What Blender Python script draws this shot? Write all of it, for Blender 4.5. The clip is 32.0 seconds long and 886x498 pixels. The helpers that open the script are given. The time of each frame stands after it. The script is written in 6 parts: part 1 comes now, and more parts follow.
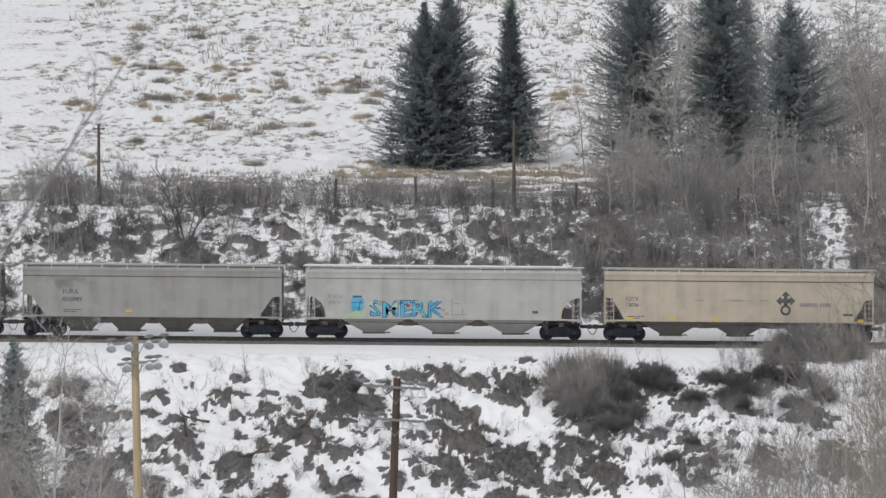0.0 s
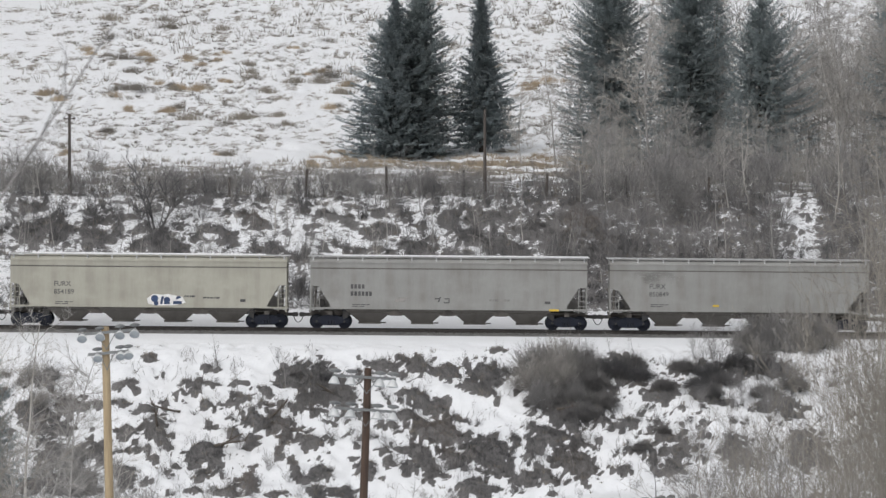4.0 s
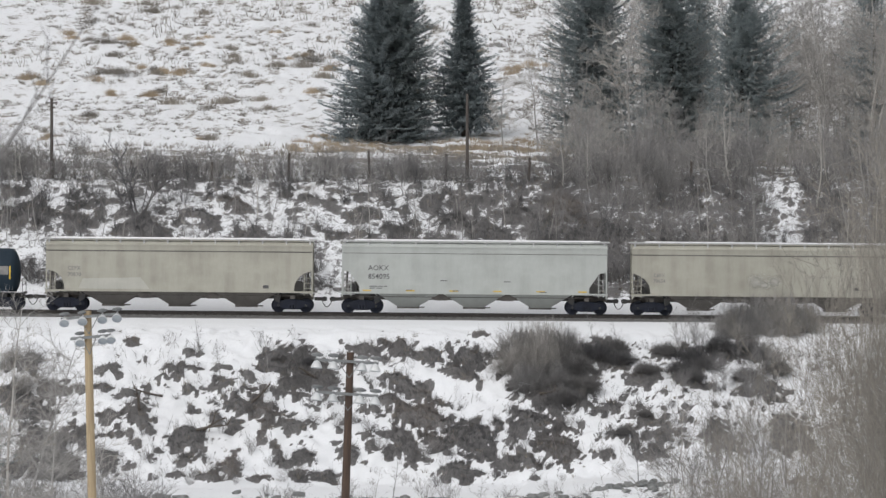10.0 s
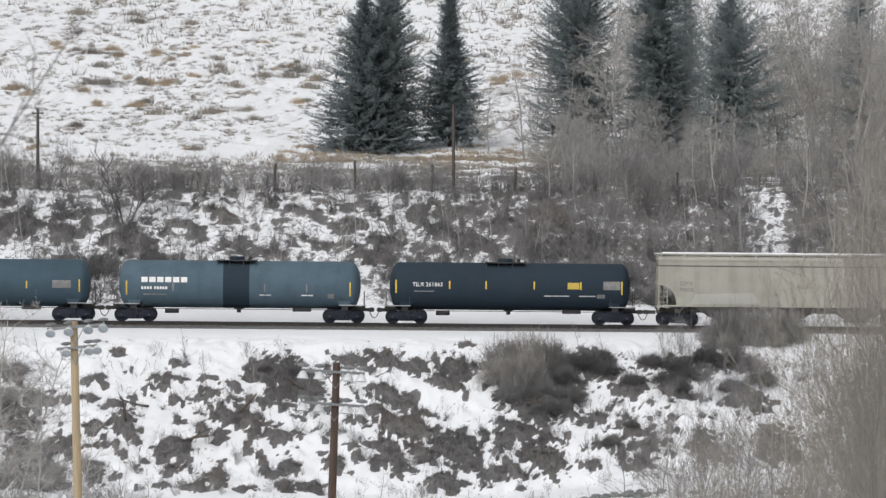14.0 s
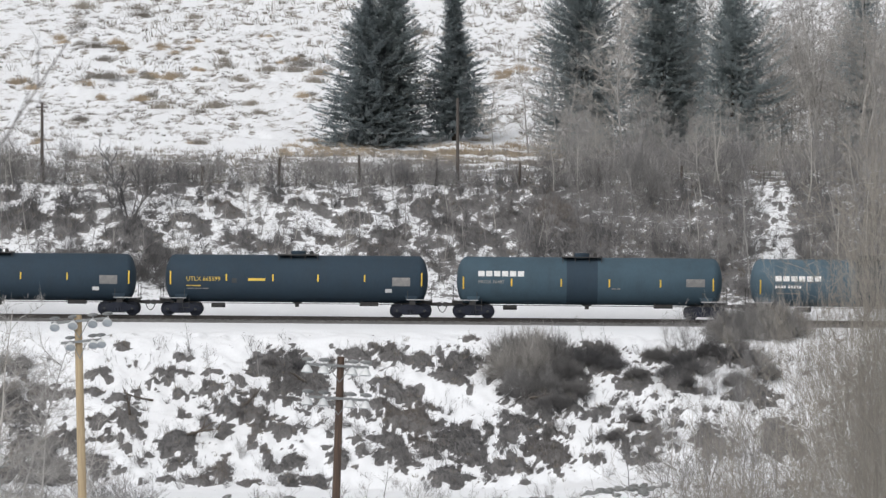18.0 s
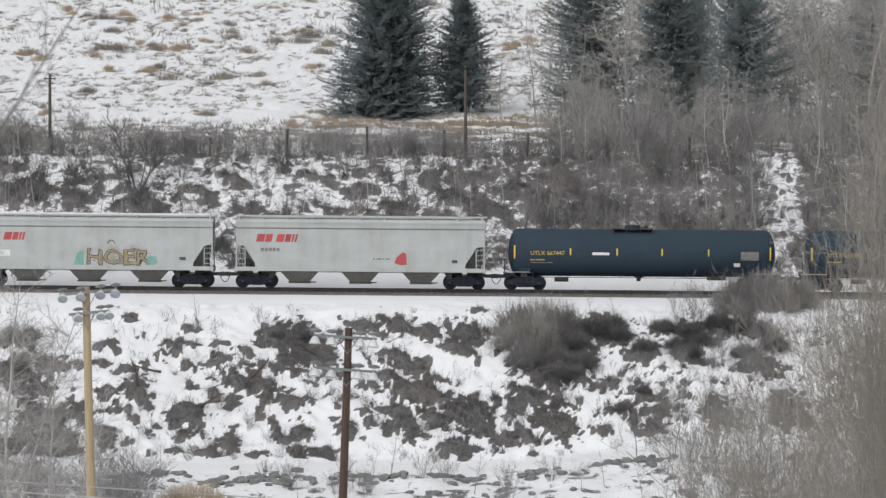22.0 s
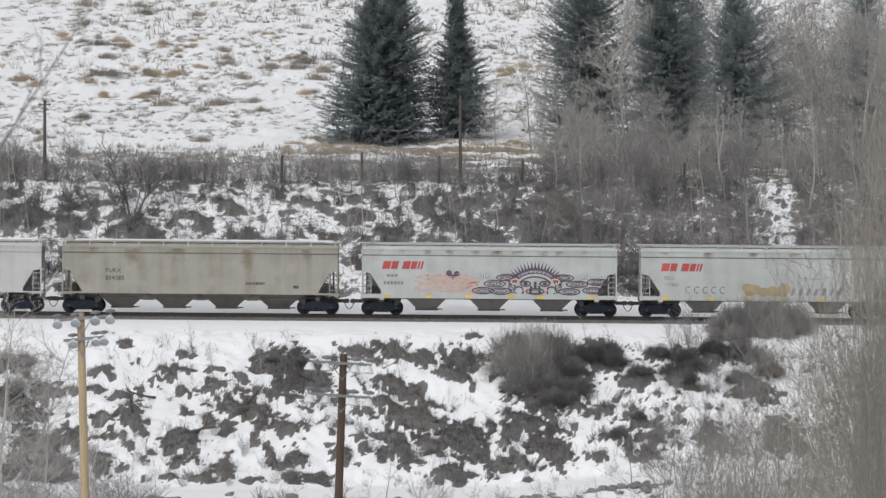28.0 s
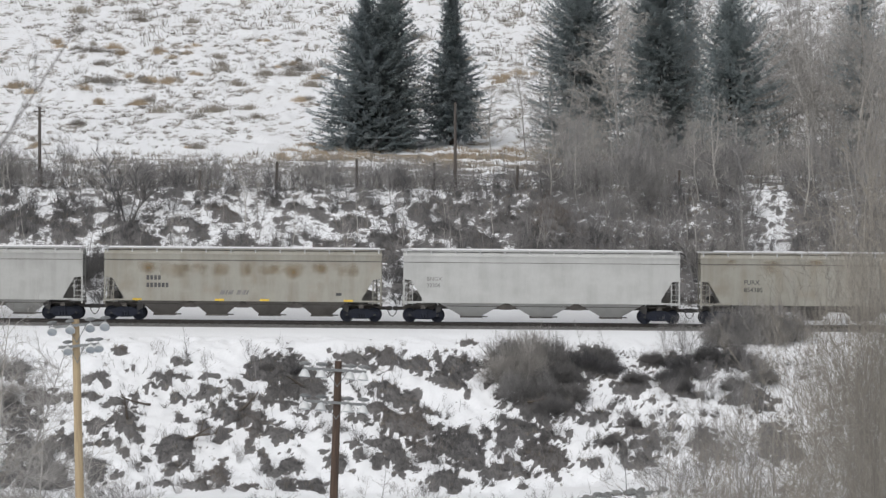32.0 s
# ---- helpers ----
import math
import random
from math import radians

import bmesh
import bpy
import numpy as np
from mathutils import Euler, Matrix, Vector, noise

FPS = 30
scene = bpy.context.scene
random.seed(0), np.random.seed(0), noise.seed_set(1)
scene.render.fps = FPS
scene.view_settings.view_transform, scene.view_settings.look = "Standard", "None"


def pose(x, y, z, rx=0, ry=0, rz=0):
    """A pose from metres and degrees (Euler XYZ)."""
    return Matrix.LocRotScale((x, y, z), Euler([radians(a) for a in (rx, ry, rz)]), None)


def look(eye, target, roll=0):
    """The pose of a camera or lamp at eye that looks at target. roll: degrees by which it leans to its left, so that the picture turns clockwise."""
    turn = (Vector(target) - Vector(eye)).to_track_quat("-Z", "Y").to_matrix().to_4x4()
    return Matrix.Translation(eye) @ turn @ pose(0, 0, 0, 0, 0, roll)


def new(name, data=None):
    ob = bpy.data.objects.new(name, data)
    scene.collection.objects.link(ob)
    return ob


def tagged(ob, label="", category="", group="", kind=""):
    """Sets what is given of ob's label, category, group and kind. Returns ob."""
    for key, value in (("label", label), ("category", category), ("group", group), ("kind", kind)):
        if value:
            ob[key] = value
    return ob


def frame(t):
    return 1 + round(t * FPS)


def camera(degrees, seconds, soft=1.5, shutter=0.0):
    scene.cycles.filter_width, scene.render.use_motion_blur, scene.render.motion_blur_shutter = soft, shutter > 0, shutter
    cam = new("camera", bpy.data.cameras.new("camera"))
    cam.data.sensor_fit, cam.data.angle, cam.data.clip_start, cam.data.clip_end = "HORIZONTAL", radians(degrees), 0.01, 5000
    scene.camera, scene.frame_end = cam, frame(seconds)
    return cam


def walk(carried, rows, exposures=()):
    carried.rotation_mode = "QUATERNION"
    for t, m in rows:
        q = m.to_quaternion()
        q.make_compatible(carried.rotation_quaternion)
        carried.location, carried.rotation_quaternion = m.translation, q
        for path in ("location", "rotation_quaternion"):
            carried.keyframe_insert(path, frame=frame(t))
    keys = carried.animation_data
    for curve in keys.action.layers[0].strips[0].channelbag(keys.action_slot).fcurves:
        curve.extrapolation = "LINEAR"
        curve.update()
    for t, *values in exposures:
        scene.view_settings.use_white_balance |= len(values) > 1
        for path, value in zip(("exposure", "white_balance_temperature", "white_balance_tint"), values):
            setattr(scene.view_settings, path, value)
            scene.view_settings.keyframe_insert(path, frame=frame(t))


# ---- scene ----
cam = camera(10.0, 32.0, soft=1.4)
cam.data.dof.use_dof, cam.data.dof.focus_distance, cam.data.dof.aperture_fstop = True, 326.0, 11.0
EYE = (0.0, -327.6, 10.0)
# seconds, pan and tilt in degrees of the hand-steadied long lens
PAN = [
    (0, 0.558, -0.728), (0.5, 0.529, -0.747), (1, 0.470, -0.737), (1.5, 0.441, -0.717), (2, 0.450, -0.776), (2.5, 0.421, -0.786),
    (3, 0.363, -0.737), (3.5, 0.284, -0.825), (5.5, 0.147, -0.864), (6, 0.098, -0.942), (6.5, 0.029, -0.914), (7, 0.010, -0.884),
    (7.5, 0.029, -0.982), (8, 0.127, -0.992), (8.5, 0.107, -1.050), (9, 0.000, -0.982), (9.5, -0.039, -1.031), (10, 0.029, -1.021),
    (10.5, 0.049, -0.992), (11, 0.059, -0.904), (11.5, 0.098, -0.982), (12, 0.088, -0.894), (12.5, 0.020, -0.894), (13, -0.068, -0.923),
    (13.5, -0.118, -0.875), (14, -0.127, -0.904), (14.5, -0.049, -0.982), (16.5, -0.147, -0.914), (17, -0.127, -0.943), (17.5, -0.118, -0.933),
    (18, -0.079, -0.972), (18.5, -0.059, -1.089), (19, -0.020, -1.070), (19.5, -0.049, -1.119), (20, -0.049, -1.158), (20.5, 0.020, -1.246),
    (21, 0.088, -1.295), (21.5, 0.068, -1.344), (22, 0.010, -1.295), (22.5, -0.029, -1.236), (23, -0.078, -1.129), (23.5, -0.059, -0.972),
    (24, -0.098, -0.992), (24.5, -0.088, -1.050), (25, -0.088, -1.109), (25.5, -0.118, -1.001), (27.5, -0.088, -0.953), (28, -0.049, -1.001),
    (28.5, -0.059, -0.962), (29, -0.039, -0.992), (29.5, -0.010, -0.963), (30, -0.068, -0.943), (30.5, -0.088, -1.001), (31, -0.068, -0.894),
    (31.5, -0.118, -0.875), (32, -0.107, -0.923),
]
walk(cam, [(t, pose(*EYE, 90 + tilt, 0, pan)) for t, pan, tilt in PAN],
     exposures=[(0, -0.34), (6, -0.28), (11, -0.29), (13, -0.20), (14, -0.16), (17, -0.10), (20, -0.10), (22, -0.26), (25, -0.28), (29, -0.24), (32, -0.25)])

# ---- light: bright overcast ----
world = bpy.data.worlds.new("world")
scene.world = world
world.use_nodes = True
wn, wl = world.node_tree.nodes, world.node_tree.links
sky = wn.new("ShaderNodeTexSky")
sky.sky_type, sky.sun_disc = "NISHITA", False
sky.sun_elevation, sky.sun_rotation = radians(48), radians(215)
sky.air_density, sky.dust_density = 1.3, 2.0
mild = wn.new("ShaderNodeHueSaturation")
mild.inputs["Saturation"].default_value = 0.1
wl.new(sky.outputs[0], mild.inputs["Color"])
wl.new(mild.outputs[0], wn["Background"].inputs[0])
wn["Background"].inputs[1].default_value = 0.15
sun = new("sun", bpy.data.lights.new("sun", "SUN"))
sun.data.energy, sun.data.angle, sun.data.color = 1.25, radians(60), (1.0, 0.985, 0.975)
sun.matrix_world = look((0, 0, 0), (math.sin(radians(215)) * -0.669, math.cos(radians(215)) * -0.669, -0.743))

# ---- materials ----
def material(name, rough=0.7, metal=0.0):
    m = bpy.data.materials.new(name)
    m.use_nodes = True
    b = m.node_tree.nodes["Principled BSDF"]
    b.inputs["Roughness"].default_value, b.inputs["Metallic"].default_value = rough, metal
    return m, m.node_tree.nodes, m.node_tree.links, b


def noise_node(n, l, scale, detail=4, stretch=(1, 1, 1), coords="Object", rough=0.55):
    c, mp, t = n.new("ShaderNodeTexCoord"), n.new("ShaderNodeMapping"), n.new("ShaderNodeTexNoise")
    mp.inputs["Scale"].default_value = stretch
    l.new(c.outputs[coords], mp.inputs[0])
    l.new(mp.outputs[0], t.inputs["Vector"])
    t.inputs["Scale"].default_value, t.inputs["Detail"].default_value, t.inputs["Roughness"].default_value = scale, detail, rough
    return t.outputs["Fac"]


def ramp(n, l, fac, lo, hi, c0=(0, 0, 0), c1=(1, 1, 1)):
    r = n.new("ShaderNodeValToRGB")
    r.color_ramp.elements[0].position, r.color_ramp.elements[1].position = lo, hi
    r.color_ramp.elements[0].color, r.color_ramp.elements[1].color = (*c0, 1), (*c1, 1)
    l.new(fac, r.inputs[0])
    return r.outputs[0]


def mix(n, l, fac, a, b, blend="MIX"):
    m = n.new("ShaderNodeMixRGB")
    m.blend_type = blend
    for i, v in enumerate((fac, a, b)):
        if isinstance(v, (int, float)):
            m.inputs[i].default_value = v
        elif isinstance(v, tuple):
            m.inputs[i].default_value = (*v, 1)
        else:
            l.new(v, m.inputs[i])
    return m.outputs[0]


def bump(n, l, b, height, strength, distance=0.02):
    k = n.new("ShaderNodeBump")
    k.inputs["Strength"].default_value, k.inputs["Distance"].default_value = strength, distance
    l.new(height, k.inputs["Height"])
    l.new(k.outputs[0], b.inputs["Normal"])


def plain(name, c, c2=None, scale=6.0, rough=0.75, metal=0.0, stretch=(1, 1, 1), relief=0.2):
    """A surface that varies between two tones at two scales, and a little from piece to piece."""
    m, n, l, b = material(name, rough, metal)
    c2 = c2 or tuple(v * 0.7 for v in c)
    f = ramp(n, l, noise_node(n, l, scale, 5, stretch), 0.35, 0.68)
    g = noise_node(n, l, scale * 7, 3, stretch)
    col = mix(n, l, f, c, c2)
    col = mix(n, l, 0.35, col, mix(n, l, g, (0.3, 0.3, 0.3), (1, 1, 1)), "SOFT_LIGHT")
    info = n.new("ShaderNodeObjectInfo")
    v = ramp(n, l, info.outputs["Random"], 0, 1, (0.82, 0.82, 0.82), (1.12, 1.1, 1.08))
    l.new(mix(n, l, 1.0, col, v, "MULTIPLY"), b.inputs["Base Color"])
    if relief:
        bump(n, l, b, g, relief)
    return m


def twig_material(name, c, c2):
    """Bark of fine branches, each stem a little different."""
    m, n, l, b = material(name, 0.85)
    g = n.new("ShaderNodeNewGeometry")
    info = n.new("ShaderNodeObjectInfo")
    col = mix(n, l, g.outputs["Random Per Island"], c, c2)
    v = ramp(n, l, info.outputs["Random"], 0, 1, (0.75, 0.75, 0.76), (1.2, 1.17, 1.12))
    l.new(mix(n, l, 1.0, col, v, "MULTIPLY"), b.inputs["Base Color"])
    return m


def stain_paint(name, c, c2, most=0.85):
    """A stain that thins out towards its ragged edge."""
    m, n, l, b = material(name, 0.85)
    soft = n.new("ShaderNodeAttribute")
    soft.attribute_name = "soft"
    grain = noise_node(n, l, 2.2, 5)
    k = n.new("ShaderNodeMath")
    k.operation = "MULTIPLY_ADD"
    l.new(grain, k.inputs[0])
    k.inputs[1].default_value = 0.45
    l.new(soft.outputs["Fac"], k.inputs[2])
    l.new(ramp(n, l, k.outputs[0], 0.33, 0.78, (0, 0, 0), (most,) * 3), b.inputs["Alpha"])
    l.new(mix(n, l, grain, c, c2), b.inputs["Base Color"])
    return m


def car_paint(name, c, grime=(0.16, 0.14, 0.12), dirt=0.5, rust=0.0, rough=0.55):
    """Weathered paint: streaks that run down the sheets, blotches and road grime."""
    m, n, l, b = material(name, rough)
    streak = noise_node(n, l, 1.0, 6, (1.6, 1.6, 0.12))
    blot = noise_node(n, l, 0.55, 5, (1, 1, 1.6))
    fine = noise_node(n, l, 9.0, 4, (1, 1, 0.3))
    f = mix(n, l, 1.0, ramp(n, l, streak, 0.4, 0.66), ramp(n, l, blot, 0.32, 0.6), "MULTIPLY")
    f = mix(n, l, 1.0, f, (dirt, dirt, dirt), "MULTIPLY")
    col = mix(n, l, f, c, grime)
    col = mix(n, l, ramp(n, l, blot, 0.35, 0.75, (0, 0, 0), (0.5, 0.5, 0.5)), col, tuple(v * 0.74 for v in c))
    if rust:
        spot = ramp(n, l, noise_node(n, l, 1.4, 5, (1, 1, 0.5)), 0.56, 0.7, (0, 0, 0), (rust, rust, rust))
        col = mix(n, l, spot, col, (0.24, 0.13, 0.06))
    col = mix(n, l, 0.3, col, mix(n, l, fine, (0.35, 0.35, 0.35), (0.75, 0.75, 0.75)), "SOFT_LIGHT")
    l.new(col, b.inputs["Base Color"])
    bump(n, l, b, blot, 0.25, 0.03)
    return m


def ground_material():
    m, n, l, b = material("snowy_ground", 0.7)
    bare, dry = n.new("ShaderNodeAttribute"), n.new("ShaderNodeAttribute")
    bare.attribute_name, dry.attribute_name = "bare", "dry"
    mid, fine, big = noise_node(n, l, 1.9, 6, rough=0.65), noise_node(n, l, 9.0, 5, rough=0.65), noise_node(n, l, 0.25, 4)
    snow = mix(n, l, ramp(n, l, fine, 0.3, 0.75), (0.86, 0.87, 0.89), (0.76, 0.77, 0.80))
    snow = mix(n, l, ramp(n, l, big, 0.4, 0.75, (0, 0, 0), (0.5, 0.5, 0.5)), snow, (0.74, 0.74, 0.75))
    soil = mix(n, l, ramp(n, l, fine, 0.3, 0.7), (0.075, 0.073, 0.074), (0.2, 0.19, 0.187))
    straw = mix(n, l, ramp(n, l, fine, 0.3, 0.7), (0.22, 0.17, 0.11), (0.42, 0.34, 0.23))
    dirt = mix(n, l, dry.outputs["Fac"], soil, straw)
    a = n.new("ShaderNodeMath")
    a.operation = "MULTIPLY_ADD"
    l.new(mix(n, l, 0.45, mid, fine), a.inputs[0])
    a.inputs[1].default_value = 0.9
    half = n.new("ShaderNodeMath")
    half.operation = "MULTIPLY"
    l.new(bare.outputs["Fac"], half.inputs[0])
    half.inputs[1].default_value = 0.5
    l.new(half.outputs[0], a.inputs[2])
    f = ramp(n, l, a.outputs[0], 0.6, 0.66)
    l.new(mix(n, l, f, snow, dirt), b.inputs["Base Color"])
    bump(n, l, b, mix(n, l, 0.4, mid, fine), 0.5, 0.12)
    return m


GROUND = ground_material()
SNOW = plain("snow", (0.86, 0.87, 0.89), (0.78, 0.79, 0.82), 3.0, 0.7)
BALLAST = plain("ballast", (0.135, 0.134, 0.132), (0.07, 0.069, 0.068), 5.0, 0.9, relief=0.8)
RAIL = plain("rail_steel", (0.075, 0.068, 0.064), (0.045, 0.041, 0.039), 4.0, 0.5, 0.4)
TIE = plain("tie_timber", (0.07, 0.055, 0.045), (0.035, 0.03, 0.025), 4.0, 0.9)
STEEL = plain("black_steel", (0.028, 0.03, 0.034), (0.05, 0.046, 0.042), 3.0, 0.65)
TRUCK = plain("truck_iron", (0.011, 0.015, 0.029), (0.019, 0.022, 0.032), 3.0, 0.85)
# also colours the strip that stands in for shadow below the hopper top chords
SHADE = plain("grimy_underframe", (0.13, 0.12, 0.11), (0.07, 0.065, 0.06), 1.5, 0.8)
GALV = plain("galvanised_steel", (0.5, 0.51, 0.52), (0.36, 0.36, 0.37), 4.0, 0.5, 0.3)
YELLOW = plain("yellow_reflector", (0.75, 0.5, 0.05), (0.6, 0.4, 0.05), 5.0, 0.4)
WHITE = plain("white_marking", (0.75, 0.76, 0.76), (0.6, 0.6, 0.6), 4.0, 0.6)
BLACK = plain("black_marking", (0.05, 0.05, 0.055), (0.1, 0.1, 0.1), 4.0, 0.6)
GREYMARK = plain("faded_marking", (0.17, 0.17, 0.17), (0.26, 0.25, 0.24), 4.0, 0.7)
RED = plain("red_marking", (0.44, 0.06, 0.06), (0.38, 0.08, 0.075), 4.0, 0.55)
GOLD = plain("gold_marking", (0.62, 0.43, 0.06), (0.5, 0.36, 0.08), 4.0, 0.55)
CYAN = plain("cyan_spray", (0.04, 0.3, 0.5), (0.1, 0.4, 0.55), 3.0, 0.5)
BLUE = plain("blue_spray", (0.025, 0.08, 0.2), (0.03, 0.13, 0.28), 3.0, 0.5)
NAVY = plain("navy_spray", (0.02, 0.035, 0.09), (0.03, 0.06, 0.14), 3.0, 0.5)
TEAL = plain("teal_spray", (0.16, 0.36, 0.31), (0.24, 0.4, 0.35), 3.0, 0.5)
GREEN = plain("pale_green_spray", (0.3, 0.42, 0.25), (0.36, 0.48, 0.32), 3.0, 0.5)
ORANGE = plain("orange_spray", (0.62, 0.26, 0.1), (0.6, 0.36, 0.2), 3.0, 0.5)
PINK = plain("pink_spray", (0.55, 0.34, 0.3), (0.58, 0.42, 0.37), 3.0, 0.5)
OCHRE = plain("ochre_spray", (0.31, 0.25, 0.14), (0.36, 0.3, 0.19), 3.0, 0.5)
PLUM = plain("plum_spray", (0.07, 0.05, 0.08), (0.12, 0.08, 0.11), 3.0, 0.5)
STAIN_RUST = stain_paint("rust_stain", (0.24, 0.165, 0.085), (0.31, 0.23, 0.135), 0.7)
STAIN_OCHRE = stain_paint("ochre_overspray", (0.5, 0.42, 0.25), (0.5, 0.45, 0.34), 0.6)
STAIN_SCUFF = stain_paint("rubbed_paint", (0.52, 0.51, 0.47), (0.46, 0.45, 0.41), 0.8)
STAIN_SOOT = stain_paint("soot_stain", (0.13, 0.125, 0.12), (0.19, 0.18, 0.175), 0.4)
POLE_YELLOW = plain("weathered_yellow_pole", (0.37, 0.295, 0.185), (0.28, 0.215, 0.14), 2.5, 0.85, stretch=(6, 6, 0.4))
POLE_BROWN = plain("creosoted_pole", (0.085, 0.055, 0.04), (0.05, 0.036, 0.03), 2.5, 0.9, stretch=(6, 6, 0.4))
POLE_GREY = plain("grey_old_timber", (0.12, 0.105, 0.095), (0.075, 0.065, 0.06), 2.5, 0.9, stretch=(6, 6, 0.4))
LAMP_METAL = plain("lamp_housing_metal", (0.2, 0.21, 0.215), (0.14, 0.15, 0.155), 3.0, 0.6, 0.0)
LAMP_GLASS = plain("lamp_reflector_face", (0.34, 0.38, 0.41), (0.25, 0.28, 0.31), 3.0, 0.3)
LAMP_BELL = plain("lamp_bell_enamel", (0.62, 0.64, 0.65), (0.48, 0.5, 0.52), 3.0, 0.4)
STONE = plain("grey_boulder", (0.24, 0.25, 0.248), (0.15, 0.156, 0.155), 2.0, 0.9, relief=0.6)
LOG = plain("fallen_log_bark", (0.12, 0.1, 0.085), (0.07, 0.06, 0.05), 3.0, 0.9)
CABLE = plain("cable", (0.42, 0.42, 0.42), (0.32, 0.32, 0.32), 2.0, 0.6)
TWIG_DARK = twig_material("dark_brush", (0.1, 0.1, 0.104), (0.21, 0.206, 0.21))
TWIG_ASH = twig_material("ash_grey_brush", (0.22, 0.213, 0.212), (0.38, 0.37, 0.365))
TWIG_BROWN = twig_material("brown_brush", (0.115, 0.104, 0.1), (0.215, 0.196, 0.186))
TWIG_GREY = twig_material("grey_brush", (0.175, 0.172, 0.175), (0.325, 0.318, 0.32))
TWIG_PALE = twig_material("pale_aspen_bark", (0.29, 0.283, 0.275), (0.47, 0.458, 0.445))
TWIG_TAN = twig_material("tan_willow_bark", (0.19, 0.177, 0.16), (0.32, 0.3, 0.27))
STRAW = twig_material("dry_grass", (0.32, 0.25, 0.17), (0.47, 0.395, 0.3))
STRAW_DULL = twig_material("dull_dead_grass", (0.15, 0.14, 0.125), (0.3, 0.275, 0.24))
NEEDLE = twig_material("spruce_needles", (0.16, 0.184, 0.192), (0.2, 0.226, 0.232))
nodes, links = NEEDLE.node_tree.nodes, NEEDLE.node_tree.links
thru, both = nodes.new("ShaderNodeBsdfTranslucent"), nodes.new("ShaderNodeMixShader")
thru.inputs["Color"].default_value = (0.5, 0.56, 0.58, 1)
both.inputs[0].default_value = 0.5
links.new(nodes["Principled BSDF"].outputs[0], both.inputs[1])
links.new(thru.outputs[0], both.inputs[2])
links.new(both.outputs[0], nodes["Material Output"].inputs["Surface"])
TRUNK = plain("spruce_bark", (0.07, 0.055, 0.045), (0.045, 0.037, 0.03), 4.0, 0.95)


# ---- building helpers ----
class Shape:
    """Gathers corners and faces of one part."""

    def __init__(self):
        self.v, self.f = [], []

    def add(self, verts, faces):
        k = len(self.v)
        self.v += verts
        self.f += [tuple(i + k for i in f) for f in faces]
        return self

    def box(self, x0, x1, y0, y1, z0, z1):
        v = [(x, y, z) for x in (x0, x1) for y in (y0, y1) for z in (z0, z1)]
        return self.add(v, [(0, 1, 3, 2), (4, 6, 7, 5), (0, 4, 5, 1), (2, 3, 7, 6), (0, 2, 6, 4), (1, 5, 7, 3)])

    def prism(self, poly, y0, y1):
        """An outline in x and z, drawn through from y0 to y1."""
        n = len(poly)
        v = [(x, y0, z) for x, z in poly] + [(x, y1, z) for x, z in poly]
        return self.add(v, [tuple(range(n)), tuple(range(2 * n - 1, n - 1, -1))] + [((i + 1) % n, i, n + i, n + (i + 1) % n) for i in range(n)])

    def tube(self, p0, p1, r0, r1, n=8, caps=True):
        a, b = Vector(p0), Vector(p1)
        d = (b - a).normalized()
        e = d.orthogonal().normalized()
        g = d.cross(e)
        v = []
        for p, r in ((a, r0), (b, r1)):
            for i in range(n):
                w = 2 * math.pi * i / n
                v.append(tuple(p + (e * math.cos(w) + g * math.sin(w)) * r))
        f = [(i, (i + 1) % n, n + (i + 1) % n, n + i) for i in range(n)]
        if caps:
            f += [tuple(range(n - 1, -1, -1)), tuple(range(n, 2 * n))]
        return self.add(v, f)

    def lathe(self, profile, n=20, axis="z", at=(0, 0, 0), half=False):
        """A turned form: radius and height, step by step, about an axis."""
        v, f = [], []
        for r, h in profile:
            for i in range(n):
                w = 2 * math.pi * i / n
                c, s = r * math.cos(w), r * math.sin(w)
                p = {"z": (c, s, h), "y": (c, h, s), "x": (h, c, s)}[axis]
                v.append((p[0] + at[0], p[1] + at[1], p[2] + at[2]))
        for k in range(len(profile) - 1):
            for i in range(n):
                j = (i + 1) % n
                f.append((k * n + i, k * n + j, (k + 1) * n + j, (k + 1) * n + i))
        f += [tuple(range(n - 1, -1, -1)), tuple(range((len(profile) - 1) * n, len(profile) * n))]
        return self.add(v, f)

    def mesh(self, name, mat, smooth=False):
        me = bpy.data.meshes.new(name)
        me.from_pydata(self.v, [], self.f)
        me.materials.append(mat)
        bm = bmesh.new()
        bm.from_mesh(me)
        bmesh.ops.recalc_face_normals(bm, faces=bm.faces)
        bm.to_mesh(me)
        bm.free()
        if smooth:
            me.shade_smooth()
            me.set_sharp_from_angle(angle=radians(38))
        me.update()
        return me


def part(name, shape, mat=None, parent=None, label="", smooth=False):
    me = shape.mesh(name, mat, smooth) if isinstance(shape, Shape) else shape
    ob = new(name, me)
    ob.parent = parent
    if label:
        tagged(ob, label)
    return ob


def thing(name, label, category, group="", at=(0, 0, 0)):
    ob = new(name)
    ob.location = at
    ob.empty_display_size = 0.3
    return tagged(ob, label, category, group)


